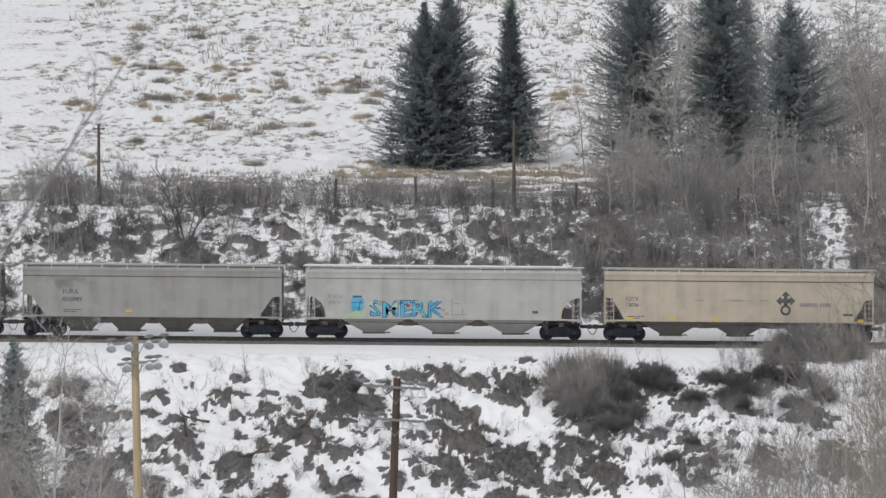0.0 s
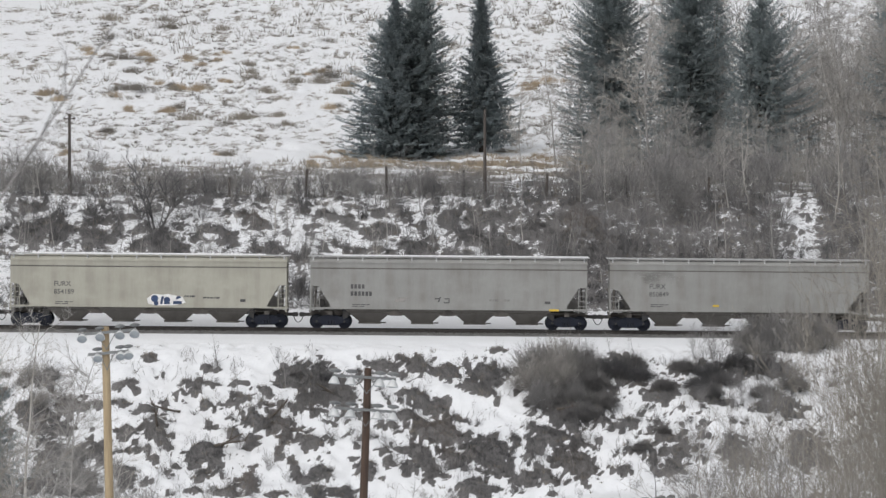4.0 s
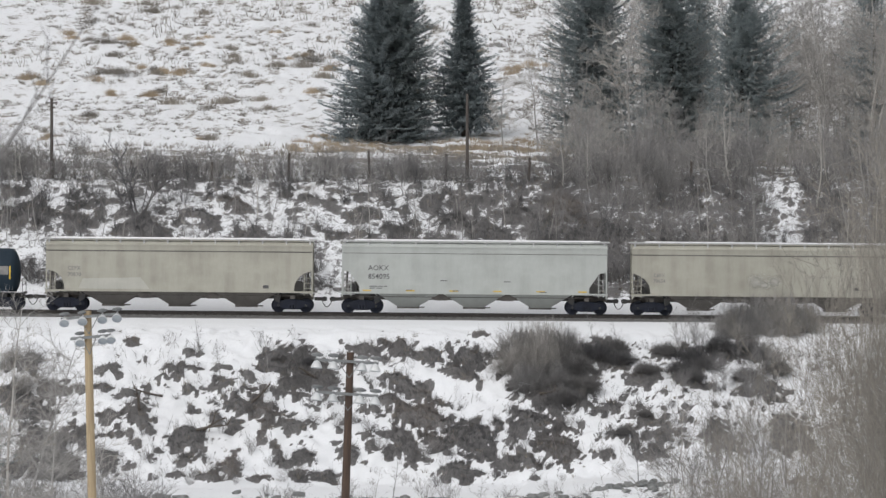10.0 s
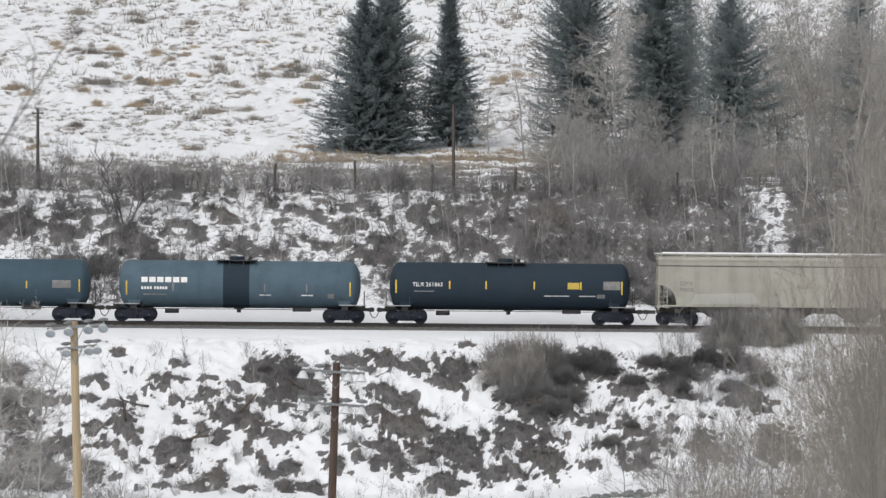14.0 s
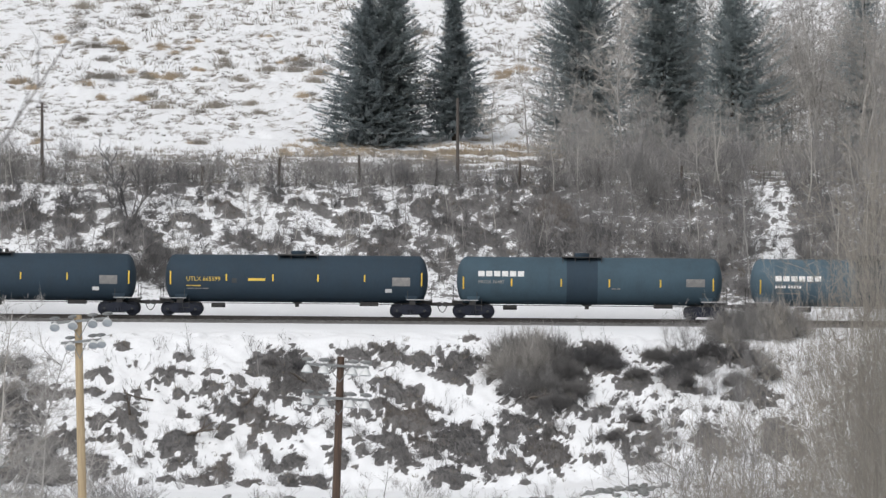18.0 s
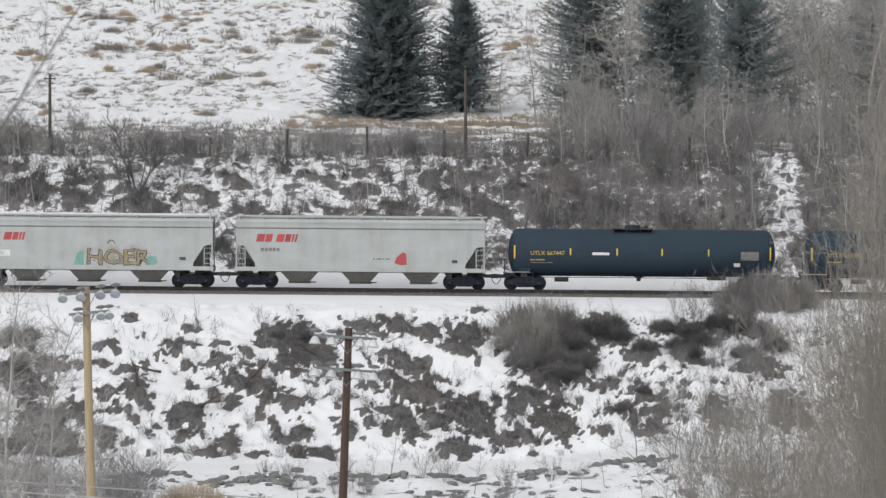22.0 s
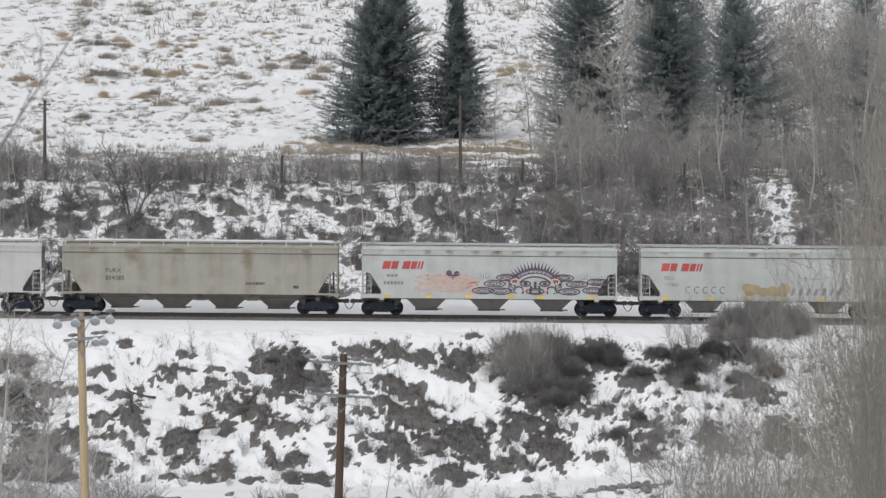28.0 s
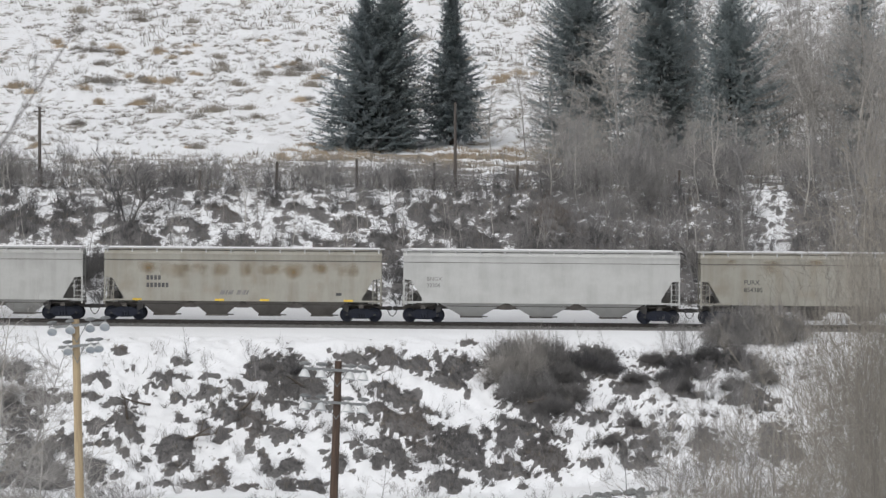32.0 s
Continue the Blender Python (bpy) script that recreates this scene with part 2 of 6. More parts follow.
def word_mesh(word, weight=0.012):
    """A word in the built-in font, one unit high, as flat corners and faces."""
    cu = bpy.data.curves.new("word", "FONT")
    cu.body, cu.size, cu.offset, cu.resolution_u = word, 1.42, weight, 2
    ob = bpy.data.objects.new("word", cu)
    bpy.context.scene.collection.objects.link(ob)
    me = bpy.data.meshes.new_from_object(ob.evaluated_get(bpy.context.evaluated_depsgraph_get()))
    out = [tuple(v.co) for v in me.vertices], [tuple(p.vertices) for p in me.polygons]
    bpy.data.objects.remove(ob)
    bpy.data.curves.remove(cu)
    bpy.data.meshes.remove(me)
    return out


WORDS = {w: word_mesh(w) for w in ("FURX", "850849", "854189", "854385", "CEFX", "70654", "70830", "AOKX", "854095", "BNGX", "32306", "CSYX", "13036", "TILX 261863", "UTLX 665599", "UTLX 667447", "PROX 76487", "SOO", "118265", "117860", "30973")}
for w in ("SMERK", "HOER"):
    WORDS[w], WORDS[w + " edge"] = word_mesh(w, 0.004), word_mesh(w, 0.055)


# ---- the lie of the land ----
PROFILE_Y = [-900, -420, -330, -300, -267, -235, -200, -150, -90, -44, -36, -30, -23.5, -8, -5, -3.0, -2.1, 2.2, 3.6, 7, 22, 30, 72, 100, 150, 400, 900, 3000]
PROFILE_Z = [12, 9.0, 8.3, 7.0, 3.4, -2, -8, -12, -12, -11.4, -10.5, -9.85, -9.6, -1.2, -0.62, -0.4, -0.31, -0.42, -0.3, 1.0, 8.3, 8.9, 11.2, 15.2, 25.5, 77, 150, 240]


def elev(x, y):
    """Height of the ground over the plan, without its fine relief."""
    z = float(np.interp(y, PROFILE_Y, PROFILE_Z))
    near = max(0.0, 1 - abs(y) / 90)
    z -= 0.0085 * max(-60, min(60, x)) * near
    if -46 < y < -8:
        foot = min(1, (y + 46) / 16) * min(1, (-8 - y) / 10)
        z += 0.11 * max(0, min(14, x - 3)) * foot
    return z


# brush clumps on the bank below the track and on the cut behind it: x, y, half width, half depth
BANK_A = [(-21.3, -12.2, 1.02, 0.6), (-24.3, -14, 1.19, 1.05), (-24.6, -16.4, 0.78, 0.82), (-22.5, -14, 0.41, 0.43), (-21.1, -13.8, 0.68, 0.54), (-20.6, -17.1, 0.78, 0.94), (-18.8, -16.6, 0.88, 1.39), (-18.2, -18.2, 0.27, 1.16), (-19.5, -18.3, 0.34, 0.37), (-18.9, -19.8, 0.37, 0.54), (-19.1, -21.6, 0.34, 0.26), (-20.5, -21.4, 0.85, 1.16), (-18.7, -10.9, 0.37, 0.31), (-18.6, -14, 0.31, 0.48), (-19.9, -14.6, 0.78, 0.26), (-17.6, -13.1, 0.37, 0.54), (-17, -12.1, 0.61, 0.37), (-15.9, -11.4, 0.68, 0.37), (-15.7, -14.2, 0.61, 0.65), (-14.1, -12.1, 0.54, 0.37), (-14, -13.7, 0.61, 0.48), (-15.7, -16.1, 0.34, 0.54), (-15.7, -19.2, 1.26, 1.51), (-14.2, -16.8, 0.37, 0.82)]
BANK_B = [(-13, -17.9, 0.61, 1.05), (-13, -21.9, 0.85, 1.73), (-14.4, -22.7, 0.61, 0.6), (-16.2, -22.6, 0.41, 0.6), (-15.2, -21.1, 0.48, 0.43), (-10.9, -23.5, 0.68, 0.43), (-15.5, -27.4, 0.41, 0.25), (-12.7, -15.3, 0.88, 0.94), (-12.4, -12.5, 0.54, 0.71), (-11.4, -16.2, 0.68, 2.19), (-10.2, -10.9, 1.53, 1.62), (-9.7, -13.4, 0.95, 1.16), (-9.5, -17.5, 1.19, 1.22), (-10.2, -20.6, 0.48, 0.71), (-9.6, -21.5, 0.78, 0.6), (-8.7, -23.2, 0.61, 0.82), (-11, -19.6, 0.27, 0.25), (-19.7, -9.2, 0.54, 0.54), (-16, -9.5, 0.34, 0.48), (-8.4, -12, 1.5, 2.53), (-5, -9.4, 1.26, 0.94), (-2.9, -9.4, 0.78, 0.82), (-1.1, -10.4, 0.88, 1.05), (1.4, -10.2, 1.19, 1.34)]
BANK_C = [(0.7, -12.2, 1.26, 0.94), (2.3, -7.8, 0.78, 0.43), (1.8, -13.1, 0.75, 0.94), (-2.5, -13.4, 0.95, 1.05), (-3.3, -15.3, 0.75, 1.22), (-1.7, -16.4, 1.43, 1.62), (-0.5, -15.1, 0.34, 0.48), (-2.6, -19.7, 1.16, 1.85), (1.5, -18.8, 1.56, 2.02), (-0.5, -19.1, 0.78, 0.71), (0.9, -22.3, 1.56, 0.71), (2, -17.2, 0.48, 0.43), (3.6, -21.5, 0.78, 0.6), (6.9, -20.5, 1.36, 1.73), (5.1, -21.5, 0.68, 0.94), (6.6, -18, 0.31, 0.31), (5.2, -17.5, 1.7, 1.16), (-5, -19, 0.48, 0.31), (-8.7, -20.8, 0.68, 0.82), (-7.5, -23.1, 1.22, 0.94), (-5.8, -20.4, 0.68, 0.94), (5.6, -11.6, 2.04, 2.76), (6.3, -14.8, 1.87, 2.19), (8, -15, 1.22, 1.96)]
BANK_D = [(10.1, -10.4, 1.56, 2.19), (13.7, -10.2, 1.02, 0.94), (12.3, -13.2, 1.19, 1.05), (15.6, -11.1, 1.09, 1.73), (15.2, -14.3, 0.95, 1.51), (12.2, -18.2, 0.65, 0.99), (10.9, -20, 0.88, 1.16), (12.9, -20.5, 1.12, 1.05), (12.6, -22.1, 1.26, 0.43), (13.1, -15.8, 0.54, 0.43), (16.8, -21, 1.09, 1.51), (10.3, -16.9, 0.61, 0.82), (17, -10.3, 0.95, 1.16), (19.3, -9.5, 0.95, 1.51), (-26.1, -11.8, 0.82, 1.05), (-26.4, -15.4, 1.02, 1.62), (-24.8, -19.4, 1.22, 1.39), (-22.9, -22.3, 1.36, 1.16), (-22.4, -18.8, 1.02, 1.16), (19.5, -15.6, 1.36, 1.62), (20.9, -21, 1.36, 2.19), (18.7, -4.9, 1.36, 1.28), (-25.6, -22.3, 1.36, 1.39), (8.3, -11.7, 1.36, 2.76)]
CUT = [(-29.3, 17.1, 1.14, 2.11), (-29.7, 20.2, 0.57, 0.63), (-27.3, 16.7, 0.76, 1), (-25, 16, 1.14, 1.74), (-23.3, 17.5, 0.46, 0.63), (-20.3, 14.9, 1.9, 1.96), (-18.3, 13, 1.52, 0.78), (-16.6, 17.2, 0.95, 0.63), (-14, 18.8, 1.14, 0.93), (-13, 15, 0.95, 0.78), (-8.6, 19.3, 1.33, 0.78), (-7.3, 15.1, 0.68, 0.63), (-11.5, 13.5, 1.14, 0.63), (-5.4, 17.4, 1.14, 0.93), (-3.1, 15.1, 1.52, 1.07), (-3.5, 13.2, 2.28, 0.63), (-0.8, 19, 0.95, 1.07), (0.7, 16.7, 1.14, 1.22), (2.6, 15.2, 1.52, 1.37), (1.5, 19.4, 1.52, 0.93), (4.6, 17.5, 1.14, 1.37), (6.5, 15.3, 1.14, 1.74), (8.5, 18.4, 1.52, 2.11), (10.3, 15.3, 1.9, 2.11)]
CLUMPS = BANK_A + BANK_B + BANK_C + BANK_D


GRID = {}
rng = random.Random(19)
SMALL = []
for _ in range(520):
    sx, sy = rng.uniform(-34, 30), rng.uniform(-23.5, -9.5)
    if noise.noise(Vector((sx * 0.12, sy * 0.2, 6))) > -0.1:
        SMALL.append((sx, sy, *rng.choice(((0.12, 0.15), (0.16, 0.2), (0.25, 0.2), (0.35, 0.3)))))
UPPER = []
for _ in range(520):
    sx, sy = rng.uniform(-36, 34), rng.uniform(9, 25)
    if noise.noise(Vector((sx * 0.12, sy * 0.2, 16))) > -0.2:
        UPPER.append((sx, sy, *rng.choice(((0.15, 0.2), (0.3, 0.25), (0.2, 0.4), (0.45, 0.4)))))
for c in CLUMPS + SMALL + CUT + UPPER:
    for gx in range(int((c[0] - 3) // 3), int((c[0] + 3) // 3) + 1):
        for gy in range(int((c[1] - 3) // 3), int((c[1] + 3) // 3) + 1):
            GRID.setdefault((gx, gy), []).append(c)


def smooth(a, b, v):
    t = min(1, max(0, (v - a) / (b - a)))
    return t * t * (3 - 2 * t)


def clump_at(x, y):
    """How deep a place lies inside a brush clump; the clumps' rims wander."""
    near = GRID.get((int(x // 3), int(y // 3)))
    if not near:
        return -1.0
    u = x + 0.65 * noise.noise(Vector((x * 0.55, y * 0.5, 41))) + 0.28 * noise.noise(Vector((x * 1.7, y * 1.5, 43)))
    v = y + 0.85 * noise.noise(Vector((x * 0.6, y * 0.5, 47))) + 0.4 * noise.noise(Vector((x * 1.7, y * 1.5, 49)))
    tilt = 0.55 * noise.noise(Vector((x * 0.09, y * 0.09, 53))) + 0.2
    return max(1 - math.hypot((u - cx + tilt * (v - cy)) / rx, (v - cy) / ry) for cx, cy, rx, ry in near)


def bare_at(x, y):
    """How free of snow the ground is, 0 to 1."""
    q = noise.fractal(Vector((x * 0.75, y * 0.6, 3.1)), 1.0, 2.0, 4)
    if -24 < y < -6:
        q = noise.fractal(Vector((x * 1.3, y * 0.9, 3.1)), 1.0, 2.0, 4)
        fleck = noise.noise(Vector((x * 3.1 + y * 0.9, y * 2.3, 8.2)))
        fine = noise.noise(Vector((x * 5.5 - y * 1.5, y * 3.2 + x, 5.7)))
        return 0.95 * smooth(-0.18, 0.12, clump_at(x, y) + 0.55 * q + 0.6 * fleck + 0.4 * fine - 0.06) + 0.42 * smooth(0.05, 0.6, q) * smooth(-0.1, 0.4, fleck)
    if -2.6 < y < 2.2:
        return 0.9
    if 5 < y < 27:
        q += 0.8 * noise.noise(Vector((x * 2.7 + y * 0.6, y * 2.0, 8.2)))
        return smooth(5.8, 7.6, y) * (0.27 + smooth(-0.25, 0.4, clump_at(x, y) + 0.55 * q) * 0.42 + 0.22 * smooth(-0.1, 0.6, q) + 0.18 * smooth(-2, 10, x) * (1 - smooth(20.7, 21.7, x) * smooth(24.8, 23.8, x)))
    if 27 <= y < 76:
        s = noise.fractal(Vector((x * 0.13, y * 0.35, 7.7)), 1.0, 2.0, 3)
        return (0.08 if x < -10 else 0.2) + 0.34 * smooth(-0.3, 0.4, s) * smooth(76, 66, y) - 0.25 * smooth(66, 76, y) * (x < -9) + 0.15 * (x > 8)
    if y >= 76:
        s = noise.fractal(Vector((x * 0.8, y * 0.5, 1.3)), 1.0, 2.0, 4)
        return 0.16 + 0.26 * smooth(0.0, 0.6, s)
    if -30.2 < y <= -24:
        return 0.06 if x > -4 else 0.2 * smooth(-0.1, 0.5, q)
    if -46 < y < -31:
        return 0.15 + 0.35 * smooth(0.0, 0.6, q)
    return 0.04 if -6.5 < y < 6 else 0.15 + 0.25 * smooth(0.1, 0.6, q)


def relief_at(x, y):
    z = 0.0
    if -26 < y < -5.5 or 5.5 < y < 180 or y < -30:
        k = min(1, abs(y) / 12)
        z += k * (0.3 * noise.noise(Vector((x * 0.35, y * 0.35, 0))) + 0.2 * noise.noise(Vector((x * 1.1, y * 1.1, 5))))
    if -25 < y < -6.5 or 7 < y < 26:
        z += 0.28 * smooth(0.0, 0.8, clump_at(x, y)) + 0.16 * noise.noise(Vector((x * 1.9, y * 1.9, 2)))
    if y > 76:
        z += 0.16 * noise.noise(Vector((x * 1.0, y * 0.9, 2)))
    if y > 100:
        z += 1.6 * noise.noise(Vector((x * 0.02, y * 0.02, 9))) * smooth(100, 200, y)
    return z


def ground_z(x, y):
    return elev(x, y) + relief_at(x, y)


def build_ground():
    def line(stops):
        out = []
        for a, b, step in stops:
            out += list(np.arange(a, b, step))
        return out
    xs = line([(-2500, -400, 300), (-400, -90, 31), (-90, -42, 4), (-42, -34, 1.0), (-34, 34, 0.2), (34, 42, 1.0), (42, 90, 4), (90, 400, 31), (400, 2501, 300)])
    ys = line([(-900, -340, 70), (-340, -46, 7), (-46, -27, 0.6), (-27, -24, 0.4), (-24, -6, 0.18), (-6, 28, 0.25), (28, 80, 0.7), (80, 170, 1.0), (170, 400, 12), (400, 3001, 200)])
    verts, bare, dry = [], [], []
    for y in ys:
        for x in xs:
            inside = abs(x) < 44 and -60 < y < 175
            verts.append((x, y, ground_z(x, y) if inside else elev(x, y)))
            bare.append(bare_at(x, y) if inside else 0.2)
            dry.append(smooth(40, 62, y) * (0.3 + 0.4 * smooth(-11, -6, x) if y < 80 else 0.35))
    w = len(xs)
    faces = [(j * w + i, j * w + i + 1, (j + 1) * w + i + 1, (j + 1) * w + i) for j in range(len(ys) - 1) for i in range(w - 1)]
    me = bpy.data.meshes.new("ground")
    me.from_pydata(verts, [], faces)
    for key, vals in (("bare", bare), ("dry", dry)):
        me.attributes.new(key, "FLOAT", "POINT").data.foreach_set("value", vals)
    me.materials.append(GROUND)
    me.shade_smooth()
    tagged(new("ground", me), "snow-covered valley side with bare earth showing in patches", "ground", kind="structure")


build_ground()

# ---- the railway ----
GRADE = 0.0085
TILT = math.degrees(math.atan(GRADE))


def railway():
    track = thing("railway_track", "single railway track on dark ballast beside a snowy shoulder", "railway track")
    track["kind"] = "structure"
    track.matrix_basis = pose(0, 0, 0, 0, TILT, 0)
    b = Shape()
    x0, x1 = -420.0, 360.0
    b.prism([(-2.15, -0.62), (-1.6, -0.2), (1.6, -0.2), (2.15, -0.62)], x0, x1)
    b.v = [(y, x, z) for x, y, z in b.v]
    part("ballast_bed", b, BALLAST, track)
    for y in (-0.755, 0.755):
        r = Shape()
        r.prism([(y - 0.07, -0.185), (y + 0.07, -0.185), (y + 0.07, -0.165), (y + 0.012, -0.13), (y + 0.012, -0.045), (y + 0.037, -0.03), (y + 0.037, 0), (y - 0.037, 0), (y - 0.037, -0.03), (y - 0.012, -0.045), (y - 0.012, -0.13), (y - 0.07, -0.165)], x0, x1)
        r.v = [(yy, x, z) for x, yy, z in r.v]
        part("rail", r, RAIL, track)
    tie = Shape().box(-0.115, 0.115, -1.3, 1.3, -0.36, -0.188).mesh("tie", TIE)
    rng = random.Random(4)
    for i in range(-92, 92):
        o = part("tie", tie, parent=track)
        o.location, o.rotation_euler = (i * 0.55 + rng.uniform(-0.03, 0.03), rng.uniform(-0.05, 0.05), 0), (0, 0, rng.uniform(-0.02, 0.02))


railway()


# ---- floodlight poles, line poles, fence ----
def flood_lamp(parent, x, z, facing, size=1.0):
    """A bell-shaped floodlight below a disc-shaped ballast cap on an arm."""
    lamp = part("flood_lamp", Shape().lathe([(0.03, 0.16), (0.05, 0.05), (0.09, -0.02), (0.14, -0.1), (0.21, -0.24), (0.225, -0.3), (0.21, -0.3)], 16).mesh("flood_lamp", LAMP_BELL, True), parent=parent)
    lamp.location, lamp.rotation_euler, lamp.scale = (x, -0.18, z), (radians(facing), 0, radians(7 * math.sin(x * 9))), (size,) * 3
    part("lens", Shape().lathe([(0.2, -0.302), (0.17, -0.306), (0.02, -0.31)], 16), LAMP_GLASS, lamp, "pale glass lens of the floodlight", True)
    cap = part("ballast_cap", Shape().lathe([(0.06, 0.02), (0.22, 0.06), (0.23, 0.12), (0.12, 0.17), (0.03, 0.18)], 16), LAMP_METAL, parent, smooth=True)
    cap.location, cap.scale = (x, 0, z + 0.12), (size,) * 3


def floodlight_pole(x, y, top, lean, mat, label, arms):
    base = ground_z(x, y) - 0.3
    h = top - base
    p = thing("floodlight_pole", label, "floodlight pole", "floodlight poles", (x, y, base))
    p.rotation_euler = (0, radians(lean), 0)
    s = Shape().lathe([(0.215 - 0.05 * k / 6, h * k / 6) for k in range(7)], 14)
    part("pole", s, mat, p, smooth=True)
    for drop, x0, x1, tilt, lamps, facing in arms:
        z = h - drop
        a = Shape().box(x0, x1, -0.28, -0.18, -0.06, 0.06)
        a.tube((x0 * 0.35, -0.2, -0.02), (0, -0.17, -0.75), 0.02, 0.02, 6).tube((x1 * 0.35, -0.2, -0.02), (0, -0.17, -0.75), 0.02, 0.02, 6)
        arm = part("crossarm", a, LAMP_METAL, p, "grey steel crossarm")
        arm.location, arm.rotation_euler = (0, 0, z), (0, radians(tilt), 0)
        for lx in lamps:
            flood_lamp(arm, lx, -0.02, facing, 1.2 if facing > -20 else 1.0)
    return p


floodlight_pole(-15.2, -107.6, 3.4, -1.3, POLE_YELLOW, "tall weathered yellow-brown timber pole with round floodlights on two crossarms",
                [(0.25, -1.15, 1.35, -4, (-1.0, -0.2, 0.65, 1.3), -52), (1.15, -0.75, 1.0, -4, (-0.35, 0.65, 0.98), -46)])
floodlight_pole(-4.8, -97.6, 1.22, 2.0, POLE_BROWN, "dark brown timber pole with rows of bell-shaped floodlights on two crossarms",
                [(0.42, -1.6, 1.3, 1.5, (-1.5, -0.75, 0.55, 1.15), -8), (1.9, -1.5, 1.35, 2, (-1.45, -0.72, 0.5, 1.2), -8)])


def line_pole(x, y, top, arms):
    base = ground_z(x, y) - 0.2
    p = thing("utility_pole", "old grey timber line pole on the terrace above the track", "utility pole", "line poles", (x, y, base))
    part("pole", Shape().tube((0, 0, 0), (0, 0, top - base), 0.13, 0.095, 10), POLE_GREY, p, smooth=True)
    for d, w in arms:
        part("crossarm", Shape().box(-w, w, -0.18, -0.1, top - base - d - 0.05, top - base - d + 0.05), POLE_GREY, p)
        for sx in (-w * 0.8, w * 0.8):
            part("insulator", Shape().lathe([(0.03, 0), (0.05, 0.04), (0.03, 0.12)], 8, at=(sx, -0.14, top - base - d + 0.05)), GALV, p)


line_pole(-27.5, 26, 14.25, [(0.35, 0.42)])
line_pole(1.5, 23, 14.5, [])
fence = thing("fence", "leaning old timber fence posts along the brushy terrace edge", "fence")
for fx, fh, lean in ((-27.2, 1.4, 2), (-21.7, 1.5, -3), (-16.2, 1.3, 1), (-10.9, 2.1, 2), (-5.3, 1.7, -1), (0.0, 1.9, 2), (5.75, 1.6, 3), (11.3, 1.6, -2), (17, 1.5, 1)):
    po = part("post", Shape().tube((0, 0, -0.3), (0, 0, fh), 0.1, 0.085, 8), POLE_GREY, fence)
    po.location, po.rotation_euler = (fx, 23.2, ground_z(fx, 23.2)), (0, radians(lean), 0)
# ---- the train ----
# grime plus the shade of bays and end openings, put into one darker grey
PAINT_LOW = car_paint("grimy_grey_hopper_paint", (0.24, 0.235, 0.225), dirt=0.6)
WHEEL = 0.457


def truck_meshes():
    s = Shape()
    # cast side frame with two journals, a window each side of the springs
    s.prism([(-1.15, 0.62), (-1.15, 0.36), (-0.72, 0.36), (-0.42, 0.2), (0.42, 0.2), (0.72, 0.36), (1.15, 0.36), (1.15, 0.62), (0.7, 0.74), (0.4, 0.86), (-0.4, 0.86), (-0.7, 0.74)], -1.13, -0.98)
    frame_a = s.mesh("side_frame", TRUCK)
    b = Shape().box(-0.2, 0.2, -1.2, 1.2, 0.5, 0.88)
    for y in (-1.16, 1.16):
        for x in (-0.18, 0, 0.18):
            b.lathe([(0.07, 0.24), (0.08, 0.32), (0.07, 0.4), (0.08, 0.5)], 8, at=(x, y, 0))
    w = Shape()
    for y, o in ((-0.755, -1), (0.755, 1)):
        w.lathe([(0.1, y - 0.07), (0.42, y - 0.06), (WHEEL, y - 0.06 + 0.03 * o), (WHEEL + 0.012, y + 0.05), (0.40, y + 0.07), (0.36, y + 0.035), (0.12, y + 0.03), (0.1, y + 0.08)], 24, "y")
    w.tube((0, -1.18, 0), (0, 1.18, 0), 0.085, 0.085, 10)
    cap = Shape().lathe([(0.075, -1.2), (0.085, -1.14)], 10, "y")
    shoe = Shape().box(-0.05, 0.05, -0.85, 0.85, 0.38, 0.56)
    return frame_a, b.mesh("bolster", TRUCK), w.mesh("wheelset", TRUCK, True), cap.mesh("bearing_cap", STEEL), shoe.mesh("brake_beam", STEEL)


FRAME, BOLSTER, WHEELSET, BEARING, SHOE = truck_meshes()
WHEELSETS = {-0.89: [], 0.89: []}


def truck(car, x):
    t = part("truck", BOLSTER, parent=car, label="dark cast-steel four-wheel truck")
    t.location = (x, 0, 0)
    for r in (0, math.pi):
        f = part("side_frame", FRAME, parent=t)
        f.rotation_euler = (0, 0, r)
    for sx in (-0.89, 0.89):
        w = part("wheelset", WHEELSET, parent=t)
        w.location = (sx, 0, WHEEL)
        WHEELSETS[sx].append(w)
        for r in (0, math.pi):
            o = part("bearing_cap", BEARING, parent=t)
            o.location, o.rotation_euler = (sx, 0, WHEEL), (0, 0, r)
        part("brake_beam", SHOE, parent=t).location = (sx * 0.42, 0, 0)


def hose_mesh():
    s, pts = Shape(), []
    for i in range(9):
        w = i / 8
        pts.append((w * 0.62, -0.35, 0.78 - 0.42 * math.sin(math.pi * w) ** 0.8))
    for a, b in zip(pts, pts[1:]):
        s.tube(a, b, 0.028, 0.028, 6, False)
    return s.mesh("air_hose", STEEL, True)


HOSE = hose_mesh()
COUPLER = Shape().box(0, 0.55, -0.1, 0.1, 0.76, 0.98).prism([(0.5, 0.72), (0.78, 0.74), (0.82, 0.82), (0.82, 0.94), (0.72, 1.02), (0.5, 1.0)], -0.16, 0.16).mesh("coupler", STEEL)
BRACKET = Shape().box(-0.045, 0.045, -0.09, 0.02, -0.34, 0.0).mesh("bracket", GALV)


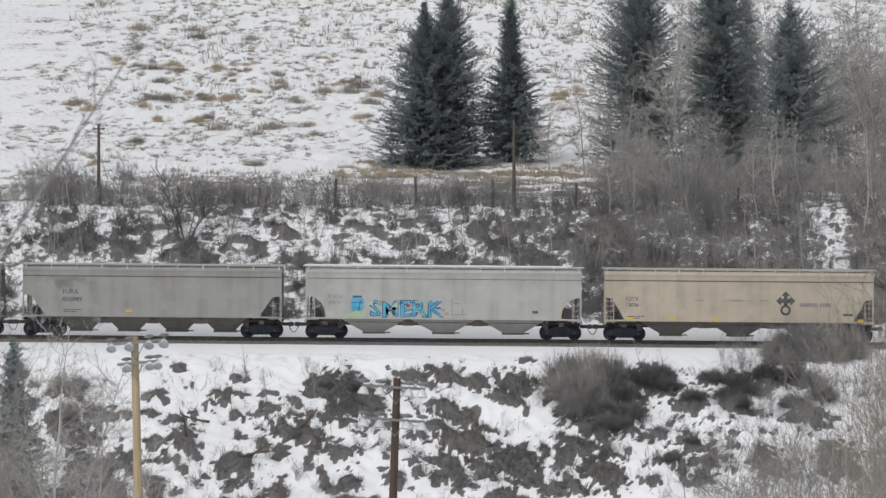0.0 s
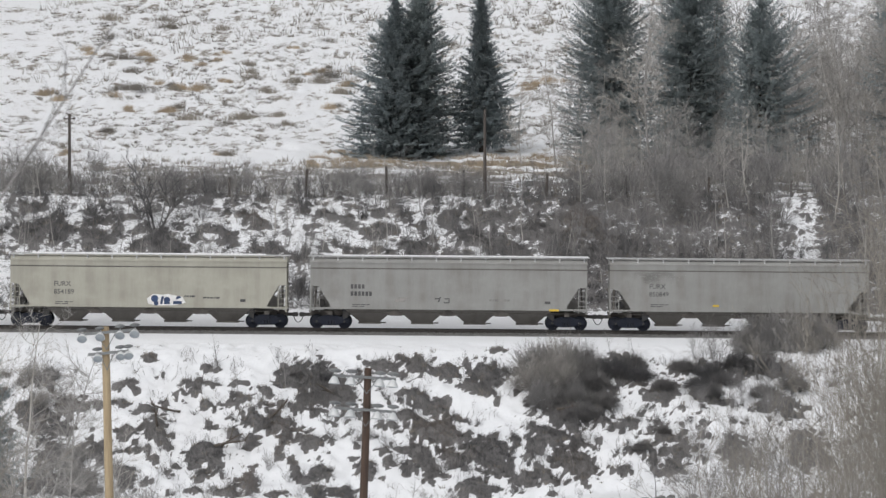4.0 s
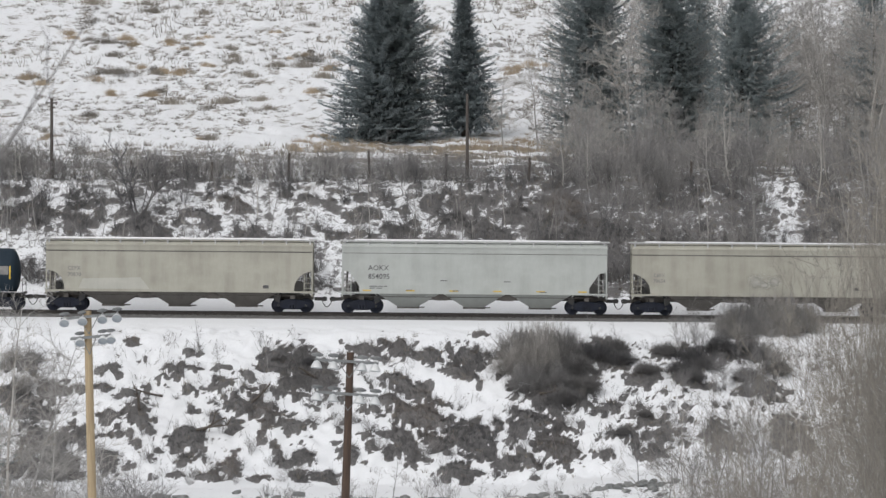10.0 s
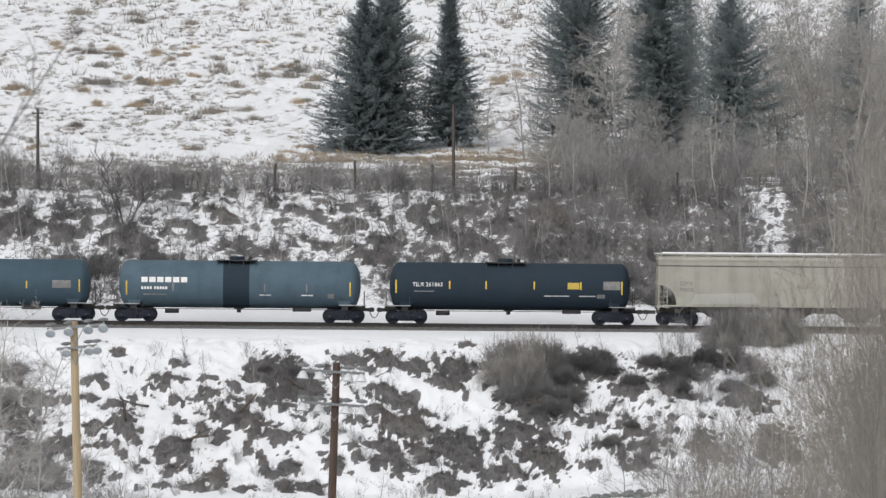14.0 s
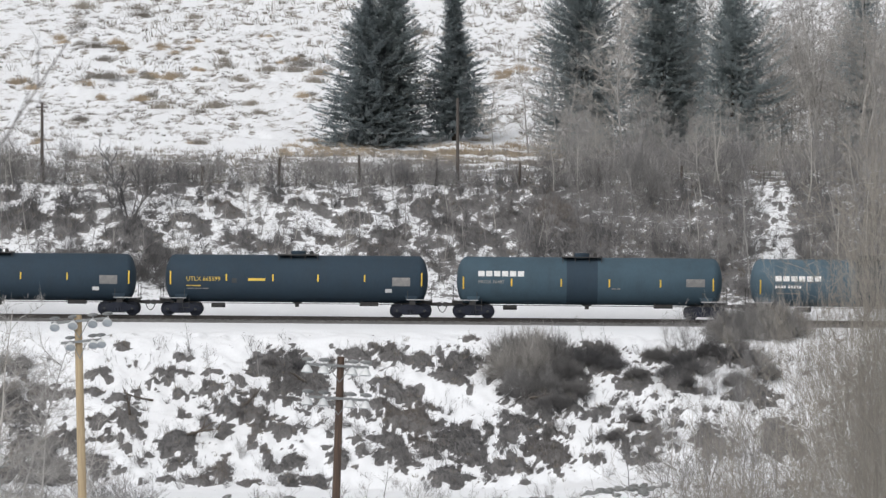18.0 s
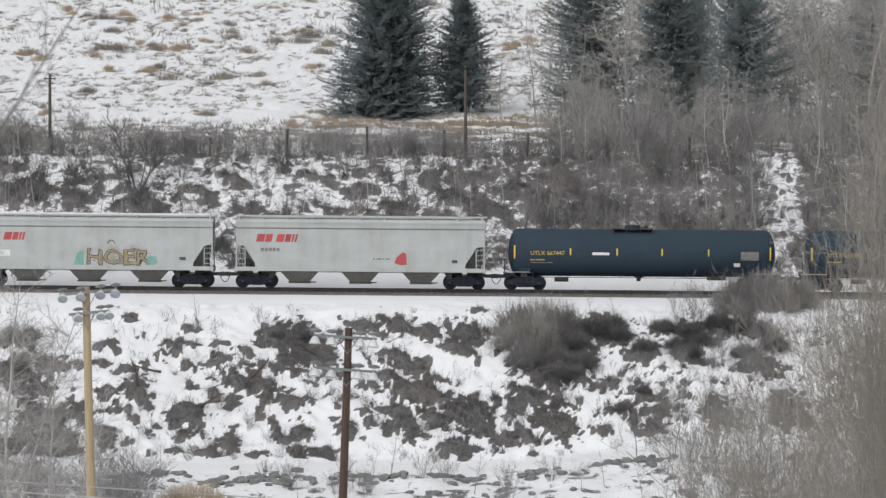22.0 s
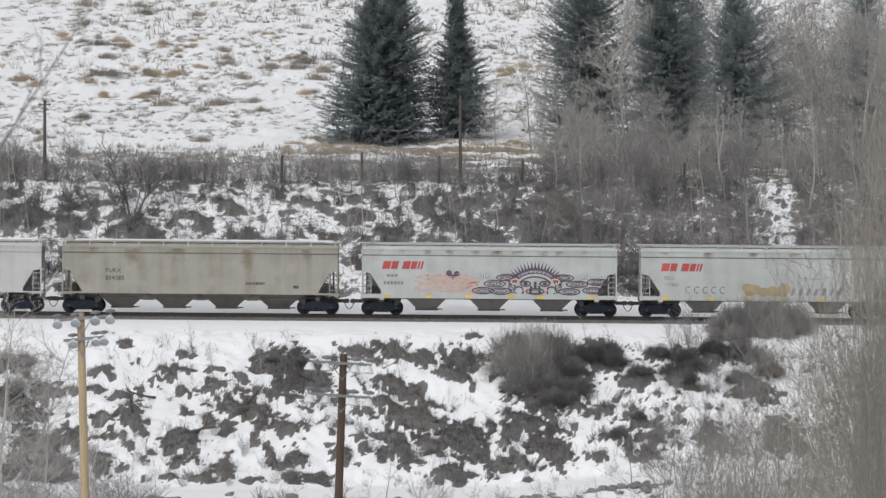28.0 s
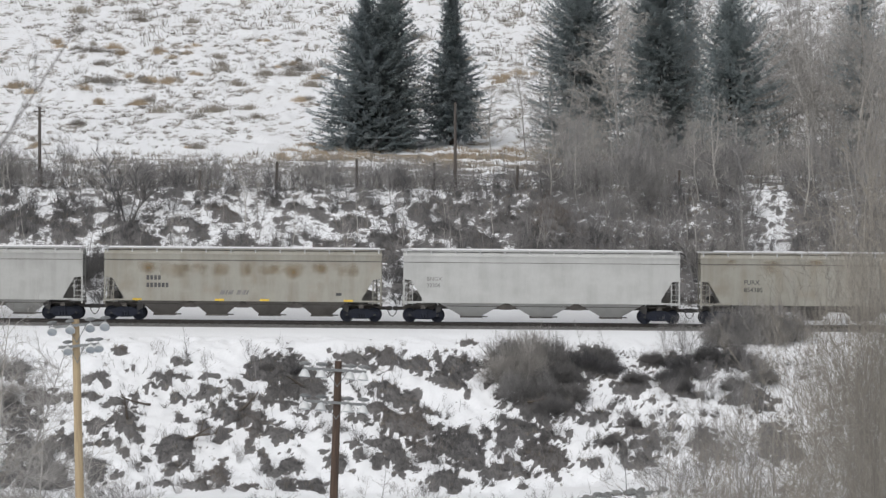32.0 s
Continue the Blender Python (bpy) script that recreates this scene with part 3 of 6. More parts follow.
def ends(car, half, reach):
    """Coupler and hose at both ends; reach: half the way from coupler to coupler."""
    for sgn in (-1, 1):
        c = part("coupler", COUPLER, parent=car)
        c.location, c.rotation_euler = ((reach - 0.82) * sgn, 0, 0), (0, 0, 0 if sgn > 0 else math.pi)
    part("air_hose", HOSE, parent=car).location = (reach - 0.31, 0, 0)


def decal(car, name, polys, mat, y=-1.606, label=""):
    """Flat marking on the near side: outlines in x and z."""
    if 1 < len(polys) <= 30 and name in ("graffiti", "mural", "tag", "graffiti_outline"):
        for i, p in enumerate(polys):
            part(name, Shape().prism(p, y - 0.004 - 0.0002 * i, y), mat, car, label)
        return car
    s = Shape()
    for i, p in enumerate(polys):
        s.prism(p, y - 0.004 - 0.0001 * i, y)
    return part(name, s, mat, car, label)


def rect(x, z, w, h, slant=0.0):
    return [(x, z), (x + w, z), (x + w + slant * h, z + h), (x + slant * h, z + h)]


def letters(x, z, widths, h, gap=0.06, slant=0.0):
    """A row of plain bars where a word stands; a negative width is a space."""
    out = []
    for w in widths:
        if w > 0:
            out.append(rect(x, z, w, h, slant))
            x += w + gap
        else:
            x -= w
    return out


def marks(car, x, z, mat, h=0.3, n=(4, 6), faint=True, text=()):
    """Two rows of lettering, small data rows below; rows that cannot be read are plain bars."""
    for row, count in enumerate(n):
        if text:
            word(car, text[row], x, z - row * h * 1.65, h, mat)
        else:
            decal(car, "lettering", letters(x, z - row * h * 1.65, (h * 0.6,) * count, h, h * 0.25), mat, label="row of plain dark lettering bars")
    if faint:
        decal(car, "data_lines", letters(x + 0.1, z - 1.05, (0.5, 0.3, 0.22), 0.05) + letters(x + 0.1, z - 1.17, (0.35, 0.4), 0.05), mat)


def stain(car, name, x0, x1, z0, z1, mat, label="", streak=False, y=-1.603):
    """A soft-edged stain on the near side; a streak is strong at the top and runs out below."""
    n, v, w = 16, [], []
    for j in range(n + 1):
        for i in range(n + 1):
            a, q = i / n, j / n
            v.append((x0 + (x1 - x0) * a, y, z0 + (z1 - z0) * q))
            edge = math.sin(math.pi * a) * (0.75 + 0.7 * noise.noise(Vector((a * (x1 - x0) * 1.6 + x0 * 3.1, q * 1.4, z0))))
            w.append(edge * (q ** 0.7 * min(1, (1.0 - q) * 12) if streak else math.sin(math.pi * q)))
    me = bpy.data.meshes.new(name)
    me.from_pydata(v, [], [(j * (n + 1) + i, j * (n + 1) + i + 1, (j + 1) * (n + 1) + i + 1, (j + 1) * (n + 1) + i) for j in range(n) for i in range(n)])
    me.attributes.new("soft", "FLOAT", "POINT").data.foreach_set("value", [0.5 * k for k in w])
    me.materials.append(mat)
    return part(name, me, parent=car, label=label)


def word(car, text, x, z, h, mat, y=-1.608, round_side=False, wide=1.0, wobble=0.0, name="lettering", label="painted lettering"):
    """Readable lettering on a flat or round side."""
    v, f = WORDS[text]
    s = Shape()
    v = [(a + wobble * math.sin(b * 7 + a * 2), b + wobble * math.sin(a * 5.3) + wobble * b * math.sin(a * 11), 0) for a, b, _ in v]
    s.add([(x + a * h * wide, -math.sqrt(1.54 ** 2 - (z + b * h - 2.44) ** 2) if round_side else y, z + b * h) for a, b, _ in v], f)
    return part(name, s, mat, car, label)


def arc(cx, cz, r, a0, a1, n=6):
    return [(cx + r * math.cos(radians(a0 + (a1 - a0) * i / n)), cz + r * math.sin(radians(a0 + (a1 - a0) * i / n))) for i in range(n + 1)]


def hopper(name, label, L, paint, reach, bays=3, cut=(1.25, 2.75, 1.72), cap=None, sill=None, ribs=0, top=4.7, lower=None, inset=0.0, rounded=False, web=0.5, apart=0.0):
    """Covered hopper car. cut: depth and the two heights of the open corner at each end."""
    car = thing(name, label, "covered hopper car", "freight cars of the train")
    h = L / 2
    cx, cz, bz = cut
    # bays, ends and chord take a darker paint that holds both grime and shade
    lower = lower or (GRIMY_SHADED if paint in (PAINT_GREY, PAINT_WARM, PAINT_RUSTY, PAINT_TAN) else paint)
    up = top - 4.66
    for sy in (-1, 1):
        if rounded:
            lo = [(-h + cx + 0.1, 1.38), *arc(-h + 0.1, bz - 0.1, cx, 0, 75, 6), (-h + 0.06, cz)]
            ro = [(h - 0.06, cz), *[(-x, z) for x, z in reversed(lo[1:-1])], (h - cx - 0.1, 1.38)]
        else:
            lo = [(-h + cx, 1.38), (-h + cx, bz), (-h + cx * 0.45, cz - 0.08), (-h + 0.06, cz)]
            ro = [(h - 0.06, cz), (h - cx * 0.45, cz - 0.08), (h - cx, bz), (h - cx, 1.38)]
        poly = lo + [(-h + 0.06, 4.22 + up), (h - 0.06, 4.22 + up)] + ro
        y0, y1 = (-1.6, -1.55) if sy < 0 else (1.55, 1.6)
        side = part("side_sheet", Shape().prism(poly, y0, y1), paint, car)
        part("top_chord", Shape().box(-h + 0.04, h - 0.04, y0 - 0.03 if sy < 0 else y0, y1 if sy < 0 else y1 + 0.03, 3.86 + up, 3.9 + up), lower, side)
        # dark strip painted in for the shadow line below the top chord
        part("weld_seam", Shape().box(-h + 0.1, h - 0.1, y0 - 0.008 if sy < 0 else y0, y1 if sy < 0 else y1 + 0.008, 3.828 + up, 3.858 + up), SHADE, side)
        part("eave", Shape().box(-h + 0.02, h - 0.02, y0 - 0.035 if sy < 0 else y0, y1 if sy < 0 else y1 + 0.035, 4.2 + up, 4.27 + up), paint, side)
        part("side_sill", Shape().box(-h, h, y0 - 0.02 if sy < 0 else y0 + 0.0, y1 if sy < 0 else y1 + 0.02, 1.12 if sill else 1.28, 1.38), sill or paint, car)
        for k in range(ribs):
            rx = -h + 2.3 + (L - 4.6) * k / max(1, ribs - 1)
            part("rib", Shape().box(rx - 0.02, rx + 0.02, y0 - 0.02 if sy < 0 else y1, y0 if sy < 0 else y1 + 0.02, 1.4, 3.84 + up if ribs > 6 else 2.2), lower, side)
        for sx in (-1, 1):
            e = sx * (h - 0.05)
            post = part("corner_post", Shape().box(min(e, e - sx * 0.09), max(e, e - sx * 0.09), y0 - 0.01 if sy < 0 else y0, y1 if sy < 0 else y1 + 0.01, 1.05, cz), paint, car)
            lad = Shape()
            xa, xb = e - sx * 0.09, e - sx * 0.58
            lad.box(min(xb, xb + 0.05), max(xb, xb + 0.05), y0, y0 + 0.05, 1.1, cz - 0.25)
            for k in range(5):
                z = 1.22 + 0.33 * k
                if z < cz - 0.25:
                    lad.box(min(xa, xb), max(xa, xb), y0 + 0.01, y0 + 0.04, z, z + 0.035)
            part("ladder", lad, paint, car)
    roof = Shape()
    ys = [-1.55, -1.3, -0.7, 0, 0.7, 1.3, 1.55]
    zs = [z + up for z in (4.26, 4.47, 4.53, 4.55, 4.53, 4.47, 4.26)]
    n = len(ys)
    roof.add([(x, y, z) for x in (-h + 0.05, h - 0.05) for y, z in zip(ys, zs)] + [(x, y, 4.2 + up) for x in (-h + 0.05, h - 0.05) for y in (-1.55, 1.55)],
             [(i, i + 1, n + i + 1, n + i) for i in range(n - 1)] + [(2 * n, *range(n), 2 * n + 1)[:n + 2], (2 * n + 2, *range(n, 2 * n), 2 * n + 3)])
    part("roof", roof, paint, car)
    part("hatch_trough", Shape().box(-h + 0.9, h - 0.9, -0.38, 0.38, 4.5 + up, 4.62 + up), paint, car)
    for sy in (-1, 1):
        walkway = part("running_board", Shape().box(-h - 0.12, h + 0.12, sy * 1.1 - 0.28, sy * 1.1 + 0.28, top - 0.055, top), GALV, car)
        count = round(L / 1.62)
        for k in range(count + 1):
            o = part("bracket", BRACKET, parent=walkway)
            o.location = (-h + 0.25 + (L - 0.5) * k / count, sy * 1.36 + 0.02, top - 0.055)
        if cap and sy < 0:
            part("snow_cap", Shape().box(-h + cap[0] * L, -h + cap[1] * L, -1.39, -0.85, top, top + 0.08), SNOW, walkway, "strip of snow on the running board")
    # end sheets and slope sheets
    for sx in (-1, 1):
        e = Shape()
        p = [(h - 0.3, 4.2 + up), (h - 0.3, cz + 0.25), (h - 2.3 - inset, 1.15), (h - 2.36 - inset, 1.15), (h - 0.36, cz + 0.25), (h - 0.36, 4.2 + up)]
        e.prism([(x * sx, z) for x, z in p], -1.55, 1.55)
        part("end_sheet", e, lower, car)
        if web:
            q = [(h - 0.3, 1.14), (h - 0.3, 1.2 + (cz - 1.1) * (1 if web > 0.9 else 0.15)), (h - 0.42, 1.3 + (cz - 1.15) * (1 if web > 0.9 else 0.35)), (h - 0.5 - 1.1 * (1 - web), 1.2 + (cz - 1.0) * web), (h - 2.1, 1.3), (h - 2.2, 1.14)]
            # its dark paint stands in for shade inside the end opening
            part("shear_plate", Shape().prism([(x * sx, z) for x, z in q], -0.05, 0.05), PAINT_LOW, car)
        st = Shape().box(min(sx * (h - 0.02), sx * (h - 2.3)), max(sx * (h - 0.02), sx * (h - 2.3)), -0.32, 0.32, 0.82, 1.12)
        st.box(min(sx * h, sx * (h - 0.12)), max(sx * h, sx * (h - 0.12)), -1.5, 1.5, 1.05, 1.2)
        st.box(min(sx * (h - 1.2), sx * (h - 1.5)), max(sx * (h - 1.2), sx * (h - 1.5)), -1.35, 1.35, 0.88, 1.12)
        part("end_sill", st, SHADE, car)
        for y in (-0.7, 0.7):
            part("end_brace", Shape().tube((sx * (h - 0.35), y, 1.1), (sx * (h - 0.4), y, cz + 0.3), 0.05, 0.05, 6), SHADE, car)
        part("platform", Shape().box(min(sx * (h - 0.05), sx * (h - 0.9)), max(sx * (h - 0.05), sx * (h - 0.9)), -1.45, 1.45, 1.2, 1.24), GALV, car)
    part("brake_cylinder", Shape().tube((-h + 0.75, -0.55, 1.62), (-h + 0.75, 0.1, 1.62), 0.26, 0.26, 14), STEEL, car, smooth=True)
    # discharge bays
    span = (L - 4.4) / bays
    for k in range(bays):
        c = -h + 2.2 + span * (k + 0.5)
        w = span * 0.5 - apart / 2
        s = Shape()
        v = [(c - w, -1.5, 1.36), (c + w, -1.5, 1.36), (c + w, 1.5, 1.36), (c - w, 1.5, 1.36),
             (c - 0.62, -0.75, 0.42), (c + 0.62, -0.75, 0.42), (c + 0.62, 0.75, 0.42), (c - 0.62, 0.75, 0.42)]
        s.add(v, [(0, 1, 5, 4), (1, 2, 6, 5), (2, 3, 7, 6), (3, 0, 4, 7), (4, 5, 6, 7), (3, 2, 1, 0)])
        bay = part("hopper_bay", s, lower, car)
        part("outlet_gate", Shape().box(c - 0.72, c + 0.72, -0.85, 0.85, 0.32, 0.42).box(c + 0.72, c + 1.05, -0.5, 0.5, 0.36, 0.41), SHADE, bay)
        if k and not apart:
            part("shroud", Shape().prism([(c - w - 0.95, 1.3), (c - w + 0.95, 1.3), (c - w + 0.35, 0.86), (c - w - 0.35, 0.86)], -1.3, 1.3), SHADE, car)
    if not apart:
        part("centre_sill", Shape().box(-h + 0.4, h - 0.4, -0.22, 0.22, 0.86, 1.14), SHADE, car)
    part("brake_pipe", Shape().tube((-h + 1, -1.28, 1.08), (h - 1, -1.28, 1.08), 0.025, 0.025, 6), SHADE, car)
    for sx in (-1, 1):
        truck(car, sx * (h - 1.38))
        part("truck_shield", Shape().prism([(sx * (h - 2.1), 1.3), (sx * (h - 2.75), 1.3), (sx * (h - 2.5), 0.75), (sx * (h - 2.2), 0.6)], -1.25, 1.25), STEEL, car)
    ends(car, h, reach)
    return car


def reflectors(car, xs, mat=None, z=1.17, w=0.42, h=0.13):
    for x in xs:
        decal(car, "reflector", [rect(x - w / 2, z, w, h)], mat or YELLOW, y=-1.624, label="yellow reflective strip")


def tank_car(name, label, L, paint, reach, band=0.0, dark=None, dome=0.0):
    car = thing(name, label, "tank car", "freight cars of the train")
    h, r, cz = L / 2, 1.53, 2.44
    prof = []
    for i in range(7):
        w = i / 6 * math.pi / 2
        prof.append((max(0.02, r * math.sin(w)), -h + 0.62 * (1 - math.cos(w))))
    prof = prof + [(r, -h / 3), (r, h / 3)] + [(q, -x) for q, x in reversed(prof)]
    tank = part("tank", Shape().lathe(prof, 40, "x", (0, 0, cz)), paint, car, smooth=True)
    if band:
        part("spill_stain", Shape().lathe([(r + 0.004, dome - band), (r + 0.006, dome - band + 0.05), (r + 0.006, dome + band - 0.05), (r + 0.004, dome + band)], 40, "x", (0, 0, cz)), dark, tank, "dark spill stain round the tank below the dome", True)
    d = part("dome_housing", Shape().lathe([(0.5, cz + r - 0.12), (0.5, cz + r + 0.22), (0.45, cz + r + 0.28), (0.05, cz + r + 0.3)], 18, at=(dome, 0, 0)), dark or paint, car, smooth=True)
    pl = Shape().box(dome - 1.3, dome + 1.3, -0.95, 0.95, cz + r + 0.0, cz + r + 0.05)
    for y in (-0.93, 0.93):
        for x in (-1.25, -0.45, 0.45, 1.25):
            pl.box(dome + x - 0.02, dome + x + 0.02, y - 0.02, y + 0.02, cz + r - 0.35, cz + r + (0.22 if abs(x) < 1 else 0.1))
    part("dome_platform", pl, STEEL, car)
    part("vent_valve", Shape().lathe([(0.12, cz + r - 0.05), (0.12, cz + r + 0.25), (0.03, cz + r + 0.3)], 10, at=(dome + 0.85, 0, 0)), STEEL, car)
    for sx in (-1, 1):
        s = Shape().box(min(sx * (h + 0.28), sx * (h - 2.1)), max(sx * (h + 0.28), sx * (h - 2.1)), -0.3, 0.3, 0.84, 1.1)
        s.box(min(sx * (h + 0.3), sx * (h + 0.12)), max(sx * (h + 0.3), sx * (h + 0.12)), -1.4, 1.4, 1.02, 1.16)
        s.box(min(sx * (h - 0.8), sx * (h - 1.2)), max(sx * (h - 0.8), sx * (h - 1.2)), -1.3, 1.3, 0.86, 1.14)
        part("stub_sill", s, STEEL, car)
        part("end_platform", Shape().box(min(sx * (h + 0.3), sx * (h - 1.4)), max(sx * (h + 0.3), sx * (h - 1.4)), -1.5, -0.9, 1.16, 1.2), GALV, car)
        g = Shape()
        for y in (-1.45, 1.45):
            g.tube((sx * (h + 0.22), y, 1.15), (sx * (h + 0.22), y, 2.05), 0.02, 0.02, 6).tube((sx * (h - 1.3), y, 1.15), (sx * (h - 1.3), y, 1.75), 0.02, 0.02, 6)
        g.tube((sx * (h + 0.22), -1.45, 2.05), (sx * (h + 0.22), 1.45, 2.05), 0.02, 0.02, 6)
        part("hand_rail", g, STEEL, car)
        bc = Shape().prism([(sx * (h - 0.75), 1.1), (sx * (h - 1.3), 1.1), (sx * (h - 1.6), 1.55), (sx * (h - 0.6), 1.55)], -1.15, 1.15)
        part("saddle", bc, paint, car)
        truck(car, sx * (h - 1.1))
    u = Shape().tube((-h + 2, -0.9, 0.86), (h - 2, -0.9, 0.86), 0.022, 0.022, 6)
    for x in (-4, -2.6, -1.4, 1.2, 2.8, 4.2):
        u.box(x - 0.015, x + 0.015, -0.92, -0.88, 0.86, 1.12)
    part("side_rail", u, STEEL, car)
    part("bottom_outlet", Shape().lathe([(0.3, 1.0), (0.3, 0.86), (0.14, 0.8), (0.14, 0.62)], 12, at=(dome * 0.3, 0, 0)), STEEL, car)
    part("air_reservoir", Shape().box(h - 4.4, h - 3.2, -0.6, 0.2, 0.72, 0.98), STEEL, car)
    part("brake_cylinder", Shape().tube((-h + 3, -0.45, 0.72), (-h + 3.9, -0.45, 0.72), 0.16, 0.16, 10), STEEL, car)
    lad = Shape()
    for x in (-0.2, 0.2):
        lad.tube((-h + 1.4 + x, -1.42, 0.5), (-h + 1.4 + x, -1.42, 1.25), 0.02, 0.02, 5)
    for z in (0.55, 0.85):
        lad.tube((-h + 1.2, -1.42, z), (-h + 1.6, -1.42, z), 0.018, 0.018, 5)
    part("step_ladder", lad, STEEL, car)
    ends(car, h, reach)
    return car


def on_tank(car, name, x, z, w, hgt, mat, label=""):
    """A marking that follows the curve of the tank."""
    s, r, cz, n = Shape(), 1.538, 2.44, 4
    v = []
    for i in range(n + 1):
        zz = z + hgt * i / n
        y = -math.sqrt(r * r - (zz - cz) ** 2)
        v += [(x, y, zz), (x + w, y, zz)]
    s.add(v, [(2 * i, 2 * i + 1, 2 * i + 3, 2 * i + 2) for i in range(n)])
    return part(name, s, mat, car, label)


def tank_letters(car, x, z, widths, h, mat, gap=0.05, label="row of plain lettering bars"):
    s, r, cz = Shape(), 1.538, 2.44
    for w in widths:
        if w > 0:
            v = [(xx, -math.sqrt(r * r - (z + h * q / 4 - cz) ** 2), z + h * q / 4) for q in range(5) for xx in (x, x + w)]
            s.add(v, [(2 * q, 2 * q + 1, 2 * q + 3, 2 * q + 2) for q in range(4)])
            x += w + gap
        else:
            x -= w
    return part("lettering", s, mat, car, label)


# darker than the sides: underside shade put into the colour, along with grime
GRIMY_SHADED = car_paint("grime-caked_hopper_bottoms", (0.17, 0.162, 0.15), (0.09, 0.082, 0.075), 0.7)
PAINT_GREY = car_paint("grey_hopper_paint", (0.285, 0.285, 0.275), dirt=0.5)
PAINT_PALE = car_paint("pale_grey_hopper_paint", (0.405, 0.408, 0.395), dirt=0.35)
PAINT_CLEAN = car_paint("clean_pale_grey_hopper_paint", (0.475, 0.48, 0.47), dirt=0.2)
PAINT_WARM = car_paint("warm_grey_hopper_paint", (0.385, 0.375, 0.32), (0.22, 0.2, 0.16), 0.5)
PAINT_SCUFF = car_paint("scuffed_hopper_paint", (0.44, 0.435, 0.39), (0.36, 0.35, 0.31), 0.6)
PAINT_TAN = car_paint("cream_hopper_paint", (0.45, 0.395, 0.315), (0.27, 0.23, 0.18), 0.5)
PAINT_MINT = car_paint("pale_mint_grey_paint", (0.43, 0.45, 0.43), dirt=0.2)
PAINT_CP = car_paint("faded_white_hopper_paint", (0.45, 0.475, 0.47), (0.3, 0.28, 0.24), 0.4)
PAINT_RUSTY = car_paint("rust-streaked_grey_paint", (0.32, 0.312, 0.275), (0.2, 0.165, 0.115), 0.6, 0.15)
TANK_BLACK = car_paint("black_tank_paint", (0.022, 0.036, 0.051), (0.036, 0.043, 0.053), 0.4, rough=0.75)
TANK_NAVY = car_paint("blue_black_tank_paint", (0.03, 0.049, 0.069), (0.042, 0.052, 0.062), 0.35, rough=0.75)
TANK_TEAL = car_paint("slate_blue_tank_paint", (0.084, 0.128, 0.162), (0.05, 0.068, 0.08), 0.45, rough=0.75)
TANK_TEAL_DARK = car_paint("deep_slate_tank_paint", (0.056, 0.092, 0.12), (0.042, 0.056, 0.066), 0.45, rough=0.75)
for dull in (TANK_BLACK, TANK_NAVY, TANK_TEAL, TANK_TEAL_DARK):
    dull.node_tree.nodes["Principled BSDF"].inputs["Specular IOR Level"].default_value = 0.2

TRAIN = []


def joins(car, centre):
    TRAIN.append((car, centre))
    return car


# cream hopper with a black arrow emblem
c = joins(hopper("hopper_car", "cream covered hopper car with a black arrow emblem and dark streaks", 17.42, PAINT_TAN, 9.4, 3, (1.3, 2.8, 1.45), None, inset=0.3), 15.86)
h = 8.71
marks(c, -7.3, 2.62, BLACK, 0.24, text=("CSYX", "13036"))
decal(c, "emblem", [[(3.0, 3.3), (3.3, 3.0), (3.12, 3.0), (3.12, 2.82), (3.3, 2.82), (3.3, 2.98), (3.62, 2.67), (3.3, 2.36), (3.3, 2.54), (3.12, 2.54), (3.12, 2.4), (2.88, 2.4), (2.88, 2.54), (2.7, 2.54), (2.7, 2.36), (2.38, 2.67), (2.7, 2.98), (2.7, 2.82), (2.88, 2.82), (2.88, 3.0), (2.7, 3.0)]], BLACK, label="black arrow emblem")
decal(c, "emblem_ring", [arc(3, 2.08, 0.34, 0, 180, 10) + arc(3, 2.08, 0.2, 180, 0, 10), arc(3, 2.08, 0.34, 180, 360, 10) + arc(3, 2.08, 0.2, 360, 180, 10)], BLACK, label="black ring emblem")
decal(c, "lettering", letters(3.9, 2.3, (0.16, 0.14, 0.15, 0.13, 0.15, 0.14, 0.1, -0.12, 0.15, 0.14, 0.15, 0.15), 0.24, 0.03), GREYMARK)
for x, w in ((-5.2, 0.4), (-3.2, 1.2), (-1.2, 2.4), (1.2, 0.9)):
    stain(c, "dirt_line", x, x + w, 2.58, 2.76, STAIN_SOOT, "sooty dirt line")
decal(c, "data_lines", letters(6.7, 1.72, (0.14, 0.14, 0.14, 0.14), 0.16, 0.03), BLACK)
reflectors(c, (-7.0, -4.3, -1.4, 7.8), z=1.36, h=0.16)

# grey-white hopper with blue lettering spray
c = joins(hopper("hopper_car", "pale grey covered hopper car with blue and orange graffiti", 17.89, PAINT_PALE, 9.64, 3, (1.25, 2.75, 1.6), (0.0, 0.95), rounded=True, ribs=5), -3.17)
marks(c, -7.45, 2.6, GREYMARK, 0.24, (4, 5), False, ("BNGX", "30973"))
rng = random.Random(3)
word(c, "SMERK edge", -4.75, 1.47, 0.98, BLUE, -1.609, wide=1.12, wobble=0.05, name="graffiti_outline", label="dark blue spray outlines")
for k in range(26):
    gx, gz = rng.uniform(-4.7, 0.2), rng.uniform(1.45, 2.4)
    decal(c, "graffiti_shading", [rect(gx, gz, rng.uniform(0.15, 0.4), rng.uniform(0.05, 0.16), rng.uniform(-1, 1))], rng.choice((BLUE, TEAL, GREEN, CYAN)), y=-1.6145 - 0.0005 * k)
word(c, "SMERK", -4.75, 1.47, 0.98, CYAN, -1.613, wide=1.12, wobble=0.05, name="graffiti", label="cyan spray-painted letters")
